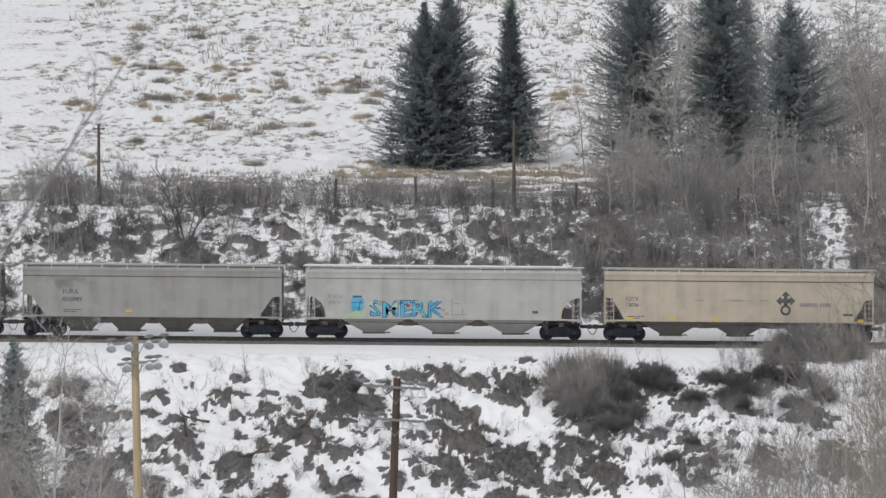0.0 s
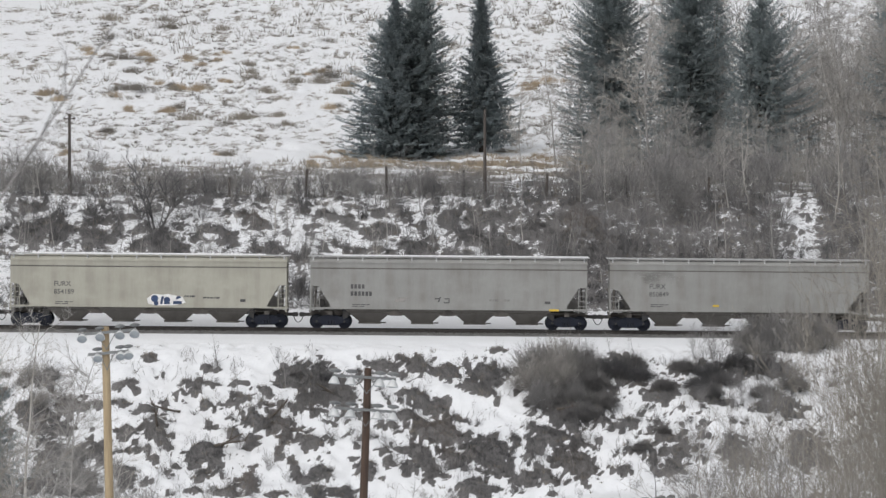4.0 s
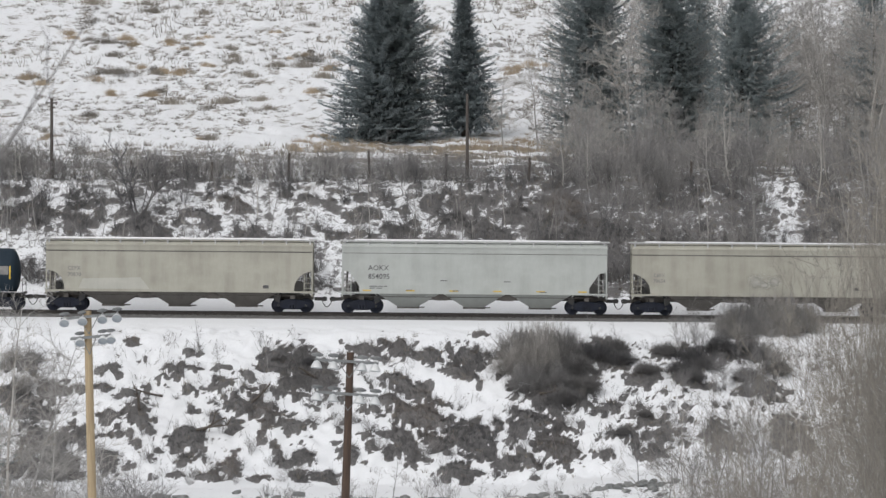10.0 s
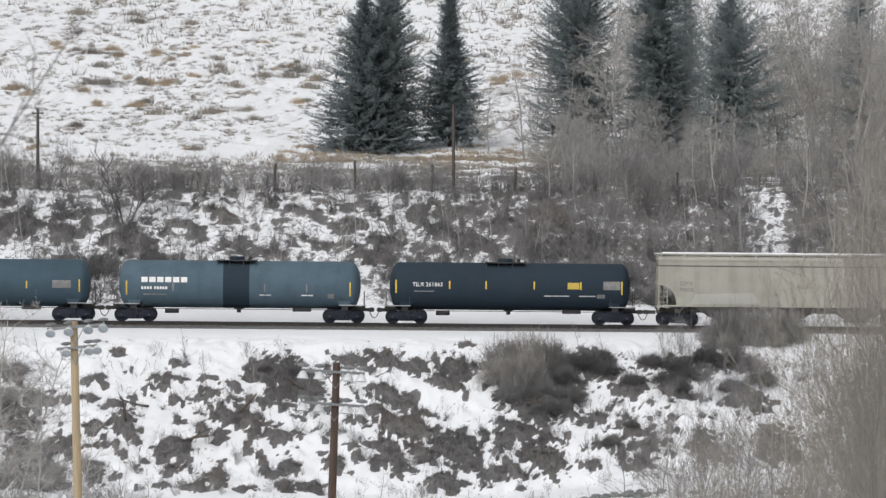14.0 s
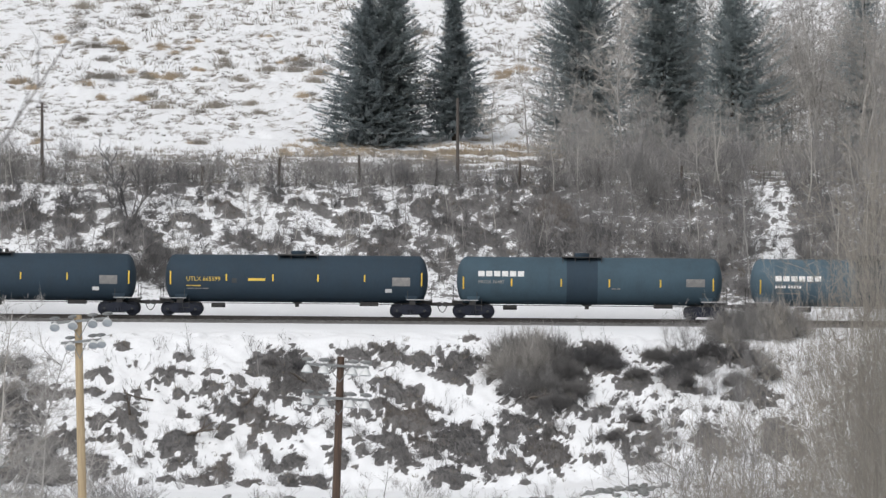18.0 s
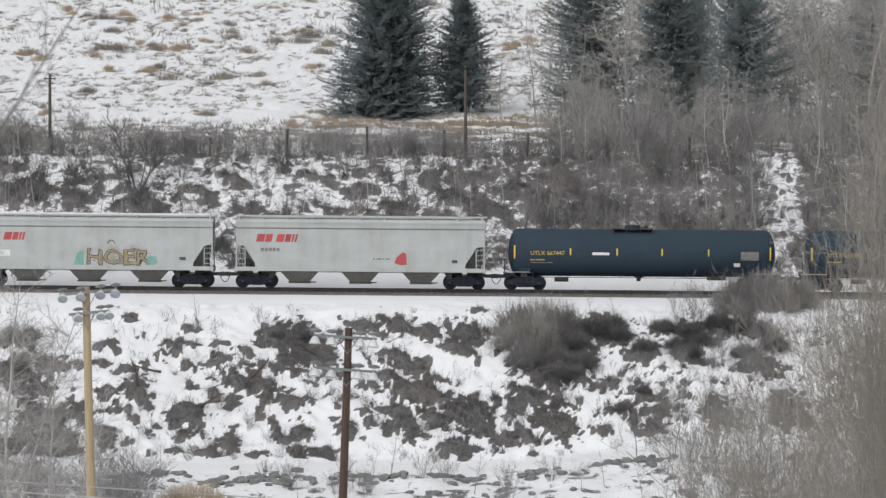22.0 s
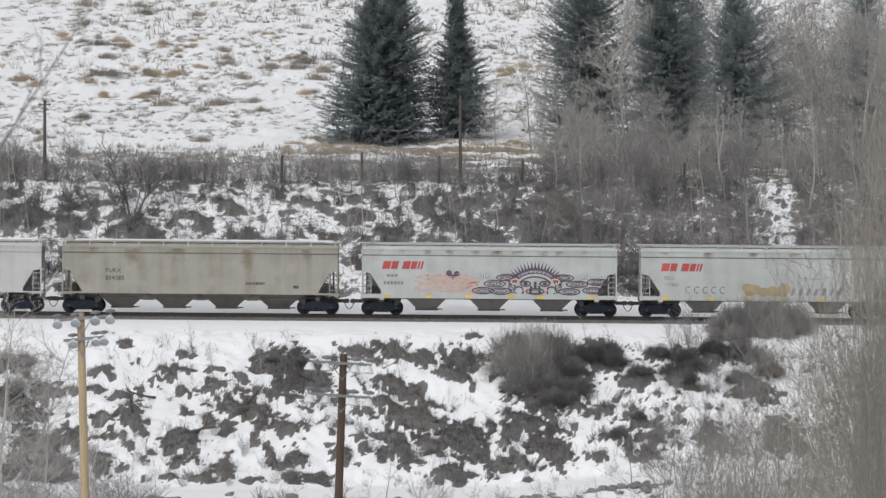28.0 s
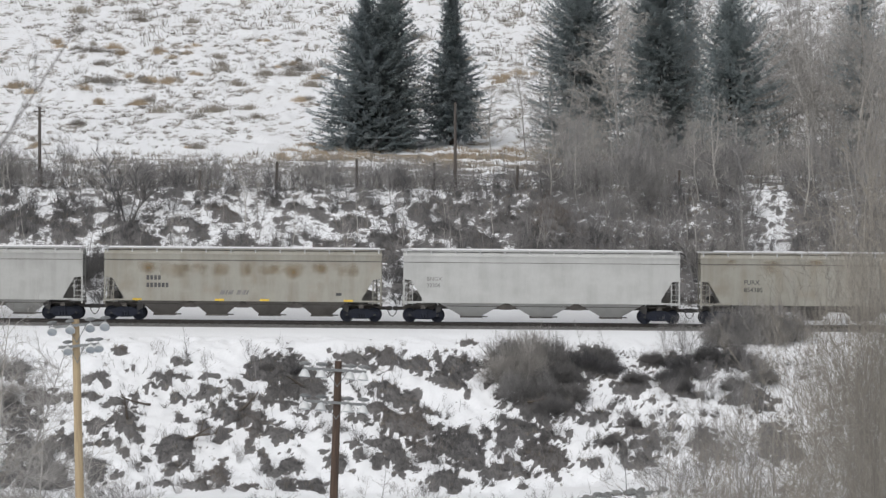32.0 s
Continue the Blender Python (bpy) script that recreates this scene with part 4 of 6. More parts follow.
decal(c, "graffiti", [rect(-6.0, 2.1, 0.85, 0.5, 0.1), [(-5.9, 1.75), (-5.3, 1.8), (-5.1, 2.1), (-5.95, 2.1)]], CYAN, label="cyan spray-painted block shape")
decal(c, "graffiti_outline", [rect(-5.85, 2.64, 0.6, 0.14), rect(-5.95, 2.3, 0.8, 0.06), rect(-5.5, 1.8, 0.07, 0.7, 0.2)], BLUE, y=-1.611)
decal(c, "graffiti", [[(-6.5, 1.4), (-5.6, 1.85), (-5.0, 1.75), (-5.1, 1.4)], [(-4.85, 2.2), (-4.5, 2.6), (-4.55, 2.15)], [(-3.3, 2.1), (-2.95, 2.45), (-2.95, 2.0)]], GREEN, y=-1.609)
decal(c, "graffiti", [[(-4.3, 2.3), (-4.15, 2.5), (-4.0, 2.3), (-4.15, 2.1)], [(-2.35, 2.0), (-2.2, 2.5), (-2.0, 2.0)], [(0.0, 1.62), (0.3, 1.9), (0.35, 1.55)], [(-1.3, 1.9), (-1.2, 2.15), (-1.1, 1.85)]], ORANGE, y=-1.613)
decal(c, "graffiti_sketch", [rect(0.55, 1.55, 0.04, 1.0), rect(0.6, 2.3, 0.5, 0.04), rect(1.2, 1.55, 0.04, 0.5), rect(0.6, 1.6, 1.0, 0.03)], GREYMARK)
decal(c, "data_plate", [rect(5.75, 1.72, 0.34, 0.17)], BLACK)
reflectors(c, (7.6,), GOLD, 1.72, 0.06, 0.8)

# grey hopper, stained at the top
c = joins(hopper("hopper_car", "dull grey covered hopper car with a dark stain under the roof", 16.8, PAINT_GREY, 9.1, 4, (1.4, 2.7, 1.5), None), -21.94)
marks(c, -5.8, 2.75, BLACK, 0.3, text=("FURX", "850849"))
stain(c, "soot_stain", -7.6, -3.2, 2.8, 4.1, STAIN_SOOT, "sooty stain below the roof")
reflectors(c, (-1.5,), z=1.62, w=0.4, h=0.13)

# grey hopper with faded tags
c = joins(hopper("hopper_car", "dull grey covered hopper car with faded dark tags", 17.96, PAINT_GREY, 9.65, 4, (1.35, 2.8, 1.55), (0.08, 1.0), inset=0.2), -40.65)
marks(c, -6.3, 2.6, BLACK, 0.28)
decal(c, "tag", [rect(-3.5, 1.75, 0.7, 0.3, 0.4), rect(-3.2, 1.95, 0.8, 0.12)], GREYMARK)
decal(c, "tag", [rect(-0.9, 1.95, 0.3, 0.08), rect(-0.7, 1.75, 0.08, 0.35, 0.4), rect(-0.3, 1.7, 0.35, 0.07), rect(-0.25, 1.95, 0.3, 0.07), rect(0.0, 1.72, 0.07, 0.3)], BLACK)
decal(c, "tag", letters(2.6, 1.85, (0.16, 0.12, 0.3, 0.14, 0.2, 0.14), 0.13, 0.05, 0.3), GREYMARK)
decal(c, "data_plate", [rect(6.2, 1.7, 0.36, 0.17)], BLACK)
reflectors(c, (6.8,), z=1.24, w=0.6)

# warm grey hopper with a blue tag
c = joins(hopper("hopper_car", "warm grey covered hopper car with a blue and white bubble tag", 17.93, PAINT_WARM, 9.63, 4, (1.3, 2.8, 1.5), (0.08, 0.92)), -59.98)
marks(c, -6.1, 2.62, BLACK, 0.31, text=("FURX", "854189"))
decal(c, "tag", [[(0.0, 1.5), (-0.1, 1.85), (0.3, 2.15), (0.9, 2.1), (1.3, 2.15), (2.2, 1.95), (2.4, 1.6), (1.7, 1.42), (0.6, 1.4)]], WHITE, label="white cloud behind a tag")
decal(c, "tag", [arc(0.4, 1.85, 0.24, 0, 360, 9)[:-1], rect(0.75, 1.5, 0.16, 0.5, 0.2), arc(0.5, 1.55, 0.16, 0, 360, 8)[:-1], arc(1.2, 1.75, 0.22, 0, 300, 8), rect(1.0, 1.5, 0.4, 0.12), rect(1.6, 1.5, 0.55, 0.2), arc(1.95, 1.85, 0.18, 20, 200, 6)], NAVY, y=-1.611, label="dark blue bubble tag shapes")
decal(c, "tag", letters(2.3, 1.95, (0.1, 0.16, 0.1, 0.2), 0.12, 0.04, 0.3) + letters(3.5, 1.88, (0.2, 0.14, 0.2, 0.1, 0.22), 0.1, 0.05, 0.5), BLACK)
decal(c, "data_plate", [rect(5.9, 1.68, 0.36, 0.18)], BLACK)

# warm grey hopper with a rubbed patch
c = joins(hopper("hopper_car", "weathered warm grey covered hopper car with a pale rubbed patch", 17.67, PAINT_WARM, 9.4, 3, (1.15, 2.75, 1.6), (0.05, 1.0), rounded=True), -78.93)
marks(c, -7.4, 2.5, GREYMARK, 0.22, (4, 5), False, ("CEFX", "70654"))
stain(c, "rubbed_patch", -1.9, 1.4, 1.5, 2.9, STAIN_SCUFF, "pale rubbed patch")
stain(c, "rubbed_patch", -1.0, 0.9, 1.7, 2.3, STAIN_SCUFF, "pale rubbed patch", y=-1.605)
decal(c, "data_plate", [rect(5.5, 1.72, 0.36, 0.18)], BLACK)

# clean mint-grey hopper
c = joins(hopper("hopper_car", "clean pale mint-grey covered hopper car with black lettering", 17.2, PAINT_MINT, 9.34, 3, (1.2, 2.75, 1.75), (0.05, 0.97), lower=PAINT_MINT), -97.85)
marks(c, -6.85, 2.78, BLACK, 0.33, text=("AOKX", "854095"))
decal(c, "hand_hold", [rect(-2.2, 2.12, 0.45, 0.05), rect(1.9, 2.08, 0.45, 0.05), rect(-4.4, 1.5, 0.4, 0.05), rect(-1.4, 1.47, 0.4, 0.05), rect(4.2, 1.42, 0.45, 0.05)], BLACK)
for rx in (-7.2, -4.4, -1.6, 1.2, 4.0, 6.7):
    decal(c, "reflector", [rect(rx, 1.44, 0.55, 0.09)], GOLD)

# streaked warm grey hopper
c = joins(hopper("hopper_car", "streaked warm grey covered hopper car with an oval end opening", 17.31, PAINT_WARM, 9.5, 3, (1.15, 2.7, 1.6), (0.02, 0.98), rounded=True), -116.86)
marks(c, -7.2, 2.65, GREYMARK, 0.25, (4, 5), False, ("CEFX", "70830"))
decal(c, "data_plate", [rect(5.4, 1.55, 0.36, 0.2)], BLACK)
decal(c, "rubbed_patch", [[(-6.5, 1.45), (-6.2, 2.1), (-2.5, 2.2), (-1.9, 1.45)]], PAINT_SCUFF, label="pale scuffed patch")


def tank_bars(car, xs, z=2.3, h=0.5, mat=None):
    for x in xs:
        on_tank(car, "reflector", x, z, 0.09, h, mat or YELLOW, "yellow vertical reflector")


# black tank car
c = joins(tank_car("tank_car", "black tank car with white lettering and yellow reflectors", 15.56, TANK_BLACK, 8.6, 0.0, None, -0.3), -134.97)
tank_bars(c, (-7.4, 7.15), 2.0, 0.85)
tank_bars(c, (-3.95, -1.6, 1.5, 4.5))
word(c, "TILX 261863", -6.3, 2.45, 0.26, WHITE, round_side=True)
tank_letters(c, -6.2, 2.1, (0.3, 0.5, 0.4), 0.07, GREYMARK)
on_tank(c, "placard", 3.7, 2.33, 0.75, 0.42, GOLD, "yellow placard")
on_tank(c, "stencil_panel", 6.0, 2.3, 1.1, 0.55, GREYMARK, "grey stencil panel")
tank_letters(c, 2.2, 1.85, (0.5, 0.4, 0.6, -0.6, 0.6, 0.4), 0.07, WHITE)
on_tank(c, "data_plate", 5.6, 1.75, 0.5, 0.25, GREYMARK)

# slate-blue tank cars
c = joins(tank_car("tank_car", "slate-blue tank car with a dark spill stain round its middle", 15.64, TANK_TEAL, 8.7, 0.85, TANK_BLACK, -0.2), -152.43)
tank_letters(c, -6.3, 2.57, (0.4, 0.4, 0.4, 0.4, 0.4, 0.4), 0.34, WHITE, 0.11, "white blocks of the owner's word mark")
tank_letters(c, -6.3, 2.12, (0.13, 0.13, 0.13, 0.13, -0.1, 0.13, 0.13, 0.13, 0.13, 0.13), 0.18, WHITE)
tank_letters(c, -6.2, 1.75, (0.5, 0.3, 0.6), 0.08, GREYMARK)
tank_bars(c, (-7.3, 7.1), 1.75, 0.9)
tank_bars(c, (-4.3, 1.6, 4.3), 2.0, 0.5, GREYMARK)
tank_letters(c, 1.3, 1.75, (0.35, 0.35), 0.08, WHITE)
tank_letters(c, 4.0, 1.75, (0.4, 0.3), 0.08, WHITE)
on_tank(c, "data_plate", 5.7, 1.6, 0.4, 0.3, GREYMARK)

c = joins(tank_car("tank_car", "slate-blue tank car stained black round the dome", 17.16, TANK_TEAL_DARK, 9.5, 1.0, TANK_NAVY, -0.5), -170.67)
tank_letters(c, -7.2, 2.74, (0.4, 0.4, 0.4, 0.4, 0.4, 0.4), 0.34, WHITE, 0.11, "white blocks of the owner's word mark")
word(c, "PROX 76487", -7.2, 2.28, 0.22, GREYMARK, round_side=True)
tank_bars(c, (-8.2, 7.9), 1.9, 0.8)
tank_bars(c, (-5.1, -1.9, 1.2, 4.5), 2.1, 0.5)
on_tank(c, "stencil_panel", 6.2, 2.15, 1.2, 0.5, GREYMARK, "grey stencil panel")
tank_letters(c, 1.4, 1.95, (0.3, 0.2), 0.08, GREYMARK)

# blue-black tank cars with gold lettering
for L, centre in ((16.98, -189.6), (17.27, -208.61)):
    c = joins(tank_car("tank_car", "blue-black tank car with gold lettering and yellow reflectors", L, TANK_NAVY, L / 2 + 0.94, 0.0, None, 0.1 if L < 17 else -0.6), centre)
    k = -L / 2
    tank_bars(c, (k + 0.35, -k - 0.45), 2.05, 0.85)
    tank_bars(c, (k + 3.95, k + 6.95, k + 9.85, k + 12.85), 2.3, 0.45)
    word(c, "UTLX 665599" if L < 17 else "UTLX 667447", k + 1.4, 2.3, 0.27, GOLD, round_side=True)
    tank_letters(c, k + 1.4, 1.95, (0.3, 0.6), 0.07, GOLD)
    tank_letters(c, k + 1.45, 1.78, (0.5, 0.4, 0.4), 0.06, GREYMARK)
    on_tank(c, "placard", k + 5.4, 2.32, 1.1, 0.17, WHITE if L > 17 else GOLD, "pale strip placard")
    on_tank(c, "stencil_panel", -k - 2.3, 2.05, 1.15, 0.55, GREYMARK, "grey stencil panel")
    on_tank(c, "data_plate", -k - 2.75, 1.62, 0.42, 0.24, WHITE)
    on_tank(c, "data_plate", k + 4.35, 2.18, 0.3, 0.3, STEEL)


# white hoppers of one owner, red word mark in plain slanted blocks
def owner_mark(car, x, z):
    for block in letters(x, z, (0.5, 0.42, -0.22, 0.48, 0.36, 0.13, 0.13), 0.5, 0.07, 0.25):
        decal(car, "word_mark", [block], RED, label="red slanted block of a word mark")


def white_hopper(label, L, centre, cap, stains=0):
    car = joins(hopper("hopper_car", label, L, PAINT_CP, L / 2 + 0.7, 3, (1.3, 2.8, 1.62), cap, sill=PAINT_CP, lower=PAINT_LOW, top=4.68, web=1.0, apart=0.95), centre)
    owner_mark(car, -L / 2 + 1.35, 3.0)
    rng = random.Random(int(L * 100) + stains)
    for k in range(stains):
        x = -L / 2 + 0.9 + k * (L - 2) / stains + rng.uniform(-0.3, 0.3)
        w = rng.uniform(0.5, 1.0)
        stain(car, "rust_stain", x, x + w * 1.3, 3.8, 4.24, STAIN_RUST, "rust stain under the eave", True, -1.604)
    part("jack_pad", Shape().box(-L / 2 + 1.2, -L / 2 + 1.5, -1.62, -1.5, 1.0, 1.12), PAINT_CP, car)
    part("jack_pad", Shape().box(L / 2 - 1.5, L / 2 - 1.2, -1.62, -1.5, 1.0, 1.12), PAINT_CP, car)
    return car


c = white_hopper("faded white covered hopper car with a red emblem", 16.15, -226.79, None)
decal(c, "lettering", letters(-6.4, 2.4, (0.2, 0.2, 0.2, 0.2, 0.2), 0.22, 0.05), GREYMARK)
decal(c, "emblem", [[(2.2, 1.7), (2.35, 2.1), (2.75, 2.4), (2.95, 2.3), (3.0, 1.6), (2.6, 1.55)]], RED, label="worn red emblem")
decal(c, "emblem", letters(0.8, 1.9, (0.14, 0.3, 0.1, 0.25), 0.09, 0.1, 0.4), GREYMARK)
decal(c, "data_plate", [rect(5.9, 1.72, 0.36, 0.2)], BLACK)
c = white_hopper("faded white covered hopper car with ochre and teal graffiti", 16.18, -244.33, (0.07, 0.98))
word(c, "SOO", -6.35, 2.55, 0.24, BLACK)
decal(c, "number_patch", [rect(-6.5, 1.95, 1.5, 0.4)], WHITE, label="white repainted number patch")
word(c, "118265", -6.35, 2.05, 0.22, GREYMARK, y=-1.614)
word(c, "HOER edge", -0.15, 1.46, 0.98, BLACK, -1.610, wide=1.12, wobble=0.05, name="graffiti_outline", label="black spray outlines")
for k in range(14):
    gx = rng.uniform(-0.1, 3.5)
    decal(c, "graffiti_shading", [rect(gx, rng.uniform(1.47, 1.7), rng.uniform(0.15, 0.4), rng.uniform(0.05, 0.2), rng.uniform(-0.6, 0.6))], rng.choice((GREYMARK, OCHRE, GREYMARK)), y=-1.6155 - 0.0005 * k)
word(c, "HOER", -0.15, 1.46, 0.98, OCHRE, -1.614, wide=1.12, wobble=0.05, name="graffiti", label="ochre spray-painted block letters")
stain(c, "graffiti_haze", -1.0, 4.6, 1.42, 2.95, STAIN_OCHRE, "thin ochre overspray", y=-1.604)
decal(c, "graffiti_outline", [arc(1.5, 2.78, 0.26, 0, 180, 6) + arc(1.5, 2.78, 0.2, 180, 0, 6)], BLACK, y=-1.613)
decal(c, "graffiti", [[(-0.9, 1.42), (-0.7, 2.2), (-0.3, 2.35), (-0.25, 1.42)], [(3.75, 1.42), (3.85, 2.0), (4.35, 2.0), (4.5, 1.6), (4.2, 1.42)]], TEAL, label="teal spray behind the shapes")
decal(c, "data_plate", [rect(5.9, 1.78, 0.4, 0.2)], BLACK)
decal(c, "reflector", [rect(-6.75, 1.45, 0.15, 0.85)], GOLD)
c = white_hopper("faded white covered hopper car with faint ochre graffiti and rust stains", 16.36, -261.98, None, 5)
word(c, "SOO", -6.6, 2.45, 0.22, GREYMARK)
word(c, "117860", -6.6, 2.02, 0.22, GREYMARK)
decal(c, "graffiti", [arc(-5.0 + i * 0.55, 1.8, 0.24, 60, 300, 7) + arc(-5.0 + i * 0.55, 1.8, 0.17, 300, 60, 7) for i in range(5)], GREYMARK, label="row of faint grey spray loops")
for i, (x, z, r, k) in enumerate(((-1.25, 1.95, 0.3, 1.2), (-0.75, 1.85, 0.34, 1.3), (-0.2, 1.7, 0.3, 1.2), (0.4, 1.75, 0.34, 1.3), (1.15, 1.9, 0.38, 1.1), (-1.1, 1.62, 0.2, 1.6), (1.0, 1.6, 0.2, 1.6))):
    decal(c, "graffiti", [[(x + r * k * math.cos(w), z + r * math.sin(w)) for w in [2 * math.pi * i / 12 for i in range(12)]]], OCHRE, y=-1.608 - 0.005 * i, label="ochre spray-painted bubble")
decal(c, "graffiti", [rect(1.5 + i * 0.5, 1.5, 0.2, 0.45, 0.4) for i in range(7)], GREYMARK)
reflectors(c, (-6.5, -3.6, -1.2, 1.1, 3.5, 6.6), h=0.17)
c = white_hopper("faded white covered hopper car with a black mural and pink graffiti", 16.55, -279.84, None, 10)
decal(c, "lettering", letters(-6.6, 2.5, (0.2, 0.2, 0.2), 0.16, 0.05), GREYMARK)
decal(c, "lettering", letters(-6.8, 2.0, (0.17, 0.17, 0.17, 0.17, 0.17, 0.17), 0.2, 0.05), GREYMARK)
rng = random.Random(8)
decal(c, "graffiti", [rect(-4.9 + rng.random() * 4, 1.42 + rng.random() * 1.1, rng.uniform(0.12, 0.42), rng.uniform(0.04, 0.1), rng.uniform(-0.9, 0.9)) for _ in range(150)], PINK, label="pink spray-painted tangle")
decal(c, "graffiti", [rect(-4.4 + rng.random() * 3.5, 1.45 + rng.random() * 1.3, rng.uniform(0.1, 0.3), 0.06, rng.uniform(-1, 1)) for _ in range(34)], ORANGE, y=-1.611)
decal(c, "graffiti", [arc(x, z, r, 0, 360, 9)[:-1] for x, z, r in ((-2.6, 2.75, 0.2), (-2.1, 2.7, 0.2), (-2.35, 2.5, 0.17))], PLUM, y=-1.609)
decal(c, "graffiti", [arc(-0.9 - 0.02 * i, 2.1, 0.0, 0, 0, 1) + [(-0.85, 2.05 + 0.1 * i), (-1.9 + 0.1 * i, 1.6 + 0.2 * i)] for i in range(3)], PLUM, y=-1.612)
spikes = []
mx, mz = 2.95, 1.95
for i in range(21):
    a = radians(15 + 150 * i / 20)
    spikes.append([(mx + 1.5 * math.cos(a - 0.06), mz + 1.05 * math.sin(a - 0.06)), (mx + 2.0 * math.cos(a), mz + 1.65 * math.sin(a)), (mx + 1.5 * math.cos(a + 0.06), mz + 1.05 * math.sin(a + 0.06))])
def ring(cx, cz, a, b, t, w0=0, w1=360, n=18):
    """An open band of an ellipse, t wide."""
    ws = [radians(w0 + (w1 - w0) * i / n) for i in range(n + 1)]
    return [[(cx + a * math.cos(p), cz + b * math.sin(p)), (cx + a * math.cos(q), cz + b * math.sin(q)), (cx + (a - t) * math.cos(q), cz + (b - t) * math.sin(q)), (cx + (a - t) * math.cos(p), cz + (b - t) * math.sin(p))] for p, q in zip(ws, ws[1:])]


def line_mural(polys, mat, y, label=""):
    s = Shape()
    for i, p in enumerate(polys):
        s.prism(p, y - 0.004 - 0.00003 * i, y)
    part("mural", s, mat, c, label)


line_mural(spikes, PLUM, -1.606, "black spiked crest of a mural")
crest = ring(mx, mz, 1.62, 1.18, 0.16, 5, 175) + ring(mx, mz, 1.34, 0.88, 0.07, 0, 180) + ring(mx, mz, 1.1, 0.66, 0.1, 20, 160)
for k in range(14):
    w = radians(14 + 11.7 * k)
    crest += ring(mx + 1.4 * math.cos(w), mz + 0.97 * math.sin(w), 0.1, 0.1, 0.05, 0, 360, 8)
line_mural(crest, PLUM, -1.608, "black banded crest of a mural")
fans = []
for fx in (-0.3, 6.2, 7.7):
    for i in range(12):
        w = radians(10 + 160 * i / 11)
        fans.append([(fx + 0.42 * math.cos(w - 0.035), 1.95 + 0.45 * math.sin(w - 0.035)), (fx + 0.98 * math.cos(w), 1.95 + 1.0 * math.sin(w)), (fx + 0.42 * math.cos(w + 0.035), 1.95 + 0.45 * math.sin(w + 0.035))])
line_mural([f for f in fans if max(x for x, z in f) < 8.1], PLUM, -1.606, "black rays of a mural")
leaves = []
for lx, lz in ((0.35, 2.1), (0.75, 1.62), (1.15, 2.5), (5.65, 2.1), (5.15, 1.62), (4.75, 2.5), (6.7, 1.7), (7.0, 2.25), (-0.4, 1.65)):
    leaves += ring(lx, lz, 0.72, 0.24, 0.08) + ring(lx, lz, 0.48, 0.13, 0.05)
    leaves += [rect(lx - 0.3 + 0.2 * i, lz - 0.03, 0.08, 0.06) for i in range(4)]
line_mural(leaves, PLUM, -1.6125, "black leaf outlines of a mural")
face = []
for sg in (-1, 1):
    face += ring(mx + sg * 0.62, 2.12, 0.36, 0.2, 0.09) + ring(mx + sg * 0.62, 2.12, 0.14, 0.1, 0.09, 0, 360, 10)
    face += ring(mx + sg * 1.05, 1.66, 0.34, 0.3, 0.09, 90 - sg * 100, 90 + sg * 140) + ring(mx + sg * 1.5, 1.85, 0.22, 0.34, 0.07, 0, 300)
    face += [[(mx + sg * 0.25, 1.45), (mx + sg * 0.18, 1.95), (mx + sg * 0.32, 2.0), (mx + sg * 0.4, 1.5)]]
    face += [[(mx + sg * (1.15 + 0.12 * k), 1.45 + 0.16 * k), (mx + sg * (1.75 + 0.03 * k), 1.62 + 0.2 * k), (mx + sg * (1.2 + 0.1 * k), 1.54 + 0.16 * k)] for k in range(5)]
face += ring(mx, 1.62, 0.62, 0.22, 0.09) + ring(mx, 1.6, 0.4, 0.1, 0.04) + [rect(mx - 0.09, 1.75, 0.18, 0.5)]
line_mural(face, PLUM, -1.622, "black linework of a mural")
line_mural([p for sg in (-1, 1) for p in ring(mx + sg * 1.3, 2.25, 0.3, 0.22, 0.1, 0, 360, 10)] + [rect(mx - 0.75, 1.62, 0.16, 0.22), rect(mx + 0.6, 1.62, 0.16, 0.22)], PINK, -1.632, "pink accents of a mural")
reflectors(c, (-6.6, -3.9, -1.3, 1.4, 3.3, 6.6), h=0.17)

c = joins(hopper("hopper_car", "grey covered hopper car with brown streaks down its side", 17.89, PAINT_RUSTY, 9.6, 4, (1.3, 2.8, 1.5), (0.05, 0.98)), -298.47)
marks(c, -6.1, 2.62, BLACK, 0.29, faint=False, text=("FURX", "854385"))
for x, w, low in ((-5.0, 1.4, 2.7), (-2.4, 1.7, 3.0), (2.2, 1.5, 2.2), (6.4, 0.9, 3.2), (-7.4, 1.1, 3.2)):
    stain(c, "rust_streak", x, x + w, low, 4.25, STAIN_RUST, "brown streak below the roof hatches", True)
decal(c, "tag", letters(2.9, 1.9, (0.14, 0.2, 0.12, 0.24, 0.16, 0.1), 0.16, 0.05, 0.5), PLUM)
decal(c, "data_plate", [rect(6.0, 1.68, 0.36, 0.18)], BLACK)
c = joins(hopper("hopper_car", "clean pale grey covered hopper car with a snowy walkway", 17.93, PAINT_CLEAN, 9.6, 3, (1.25, 2.8, 1.6), (0.03, 0.97), ribs=6), -317.59)
marks(c, -7.4, 2.7, GREYMARK, 0.25, (4, 5), False, ("BNGX", "32306"))
c = joins(hopper("hopper_car", "grey covered hopper car with a row of brown rust blotches", 17.96, PAINT_RUSTY, 9.63, 4, (1.3, 2.8, 1.5), (0.02, 0.99)), -336.83)
marks(c, -6.2, 2.62, BLACK, 0.29, faint=False)
rng = random.Random(5)
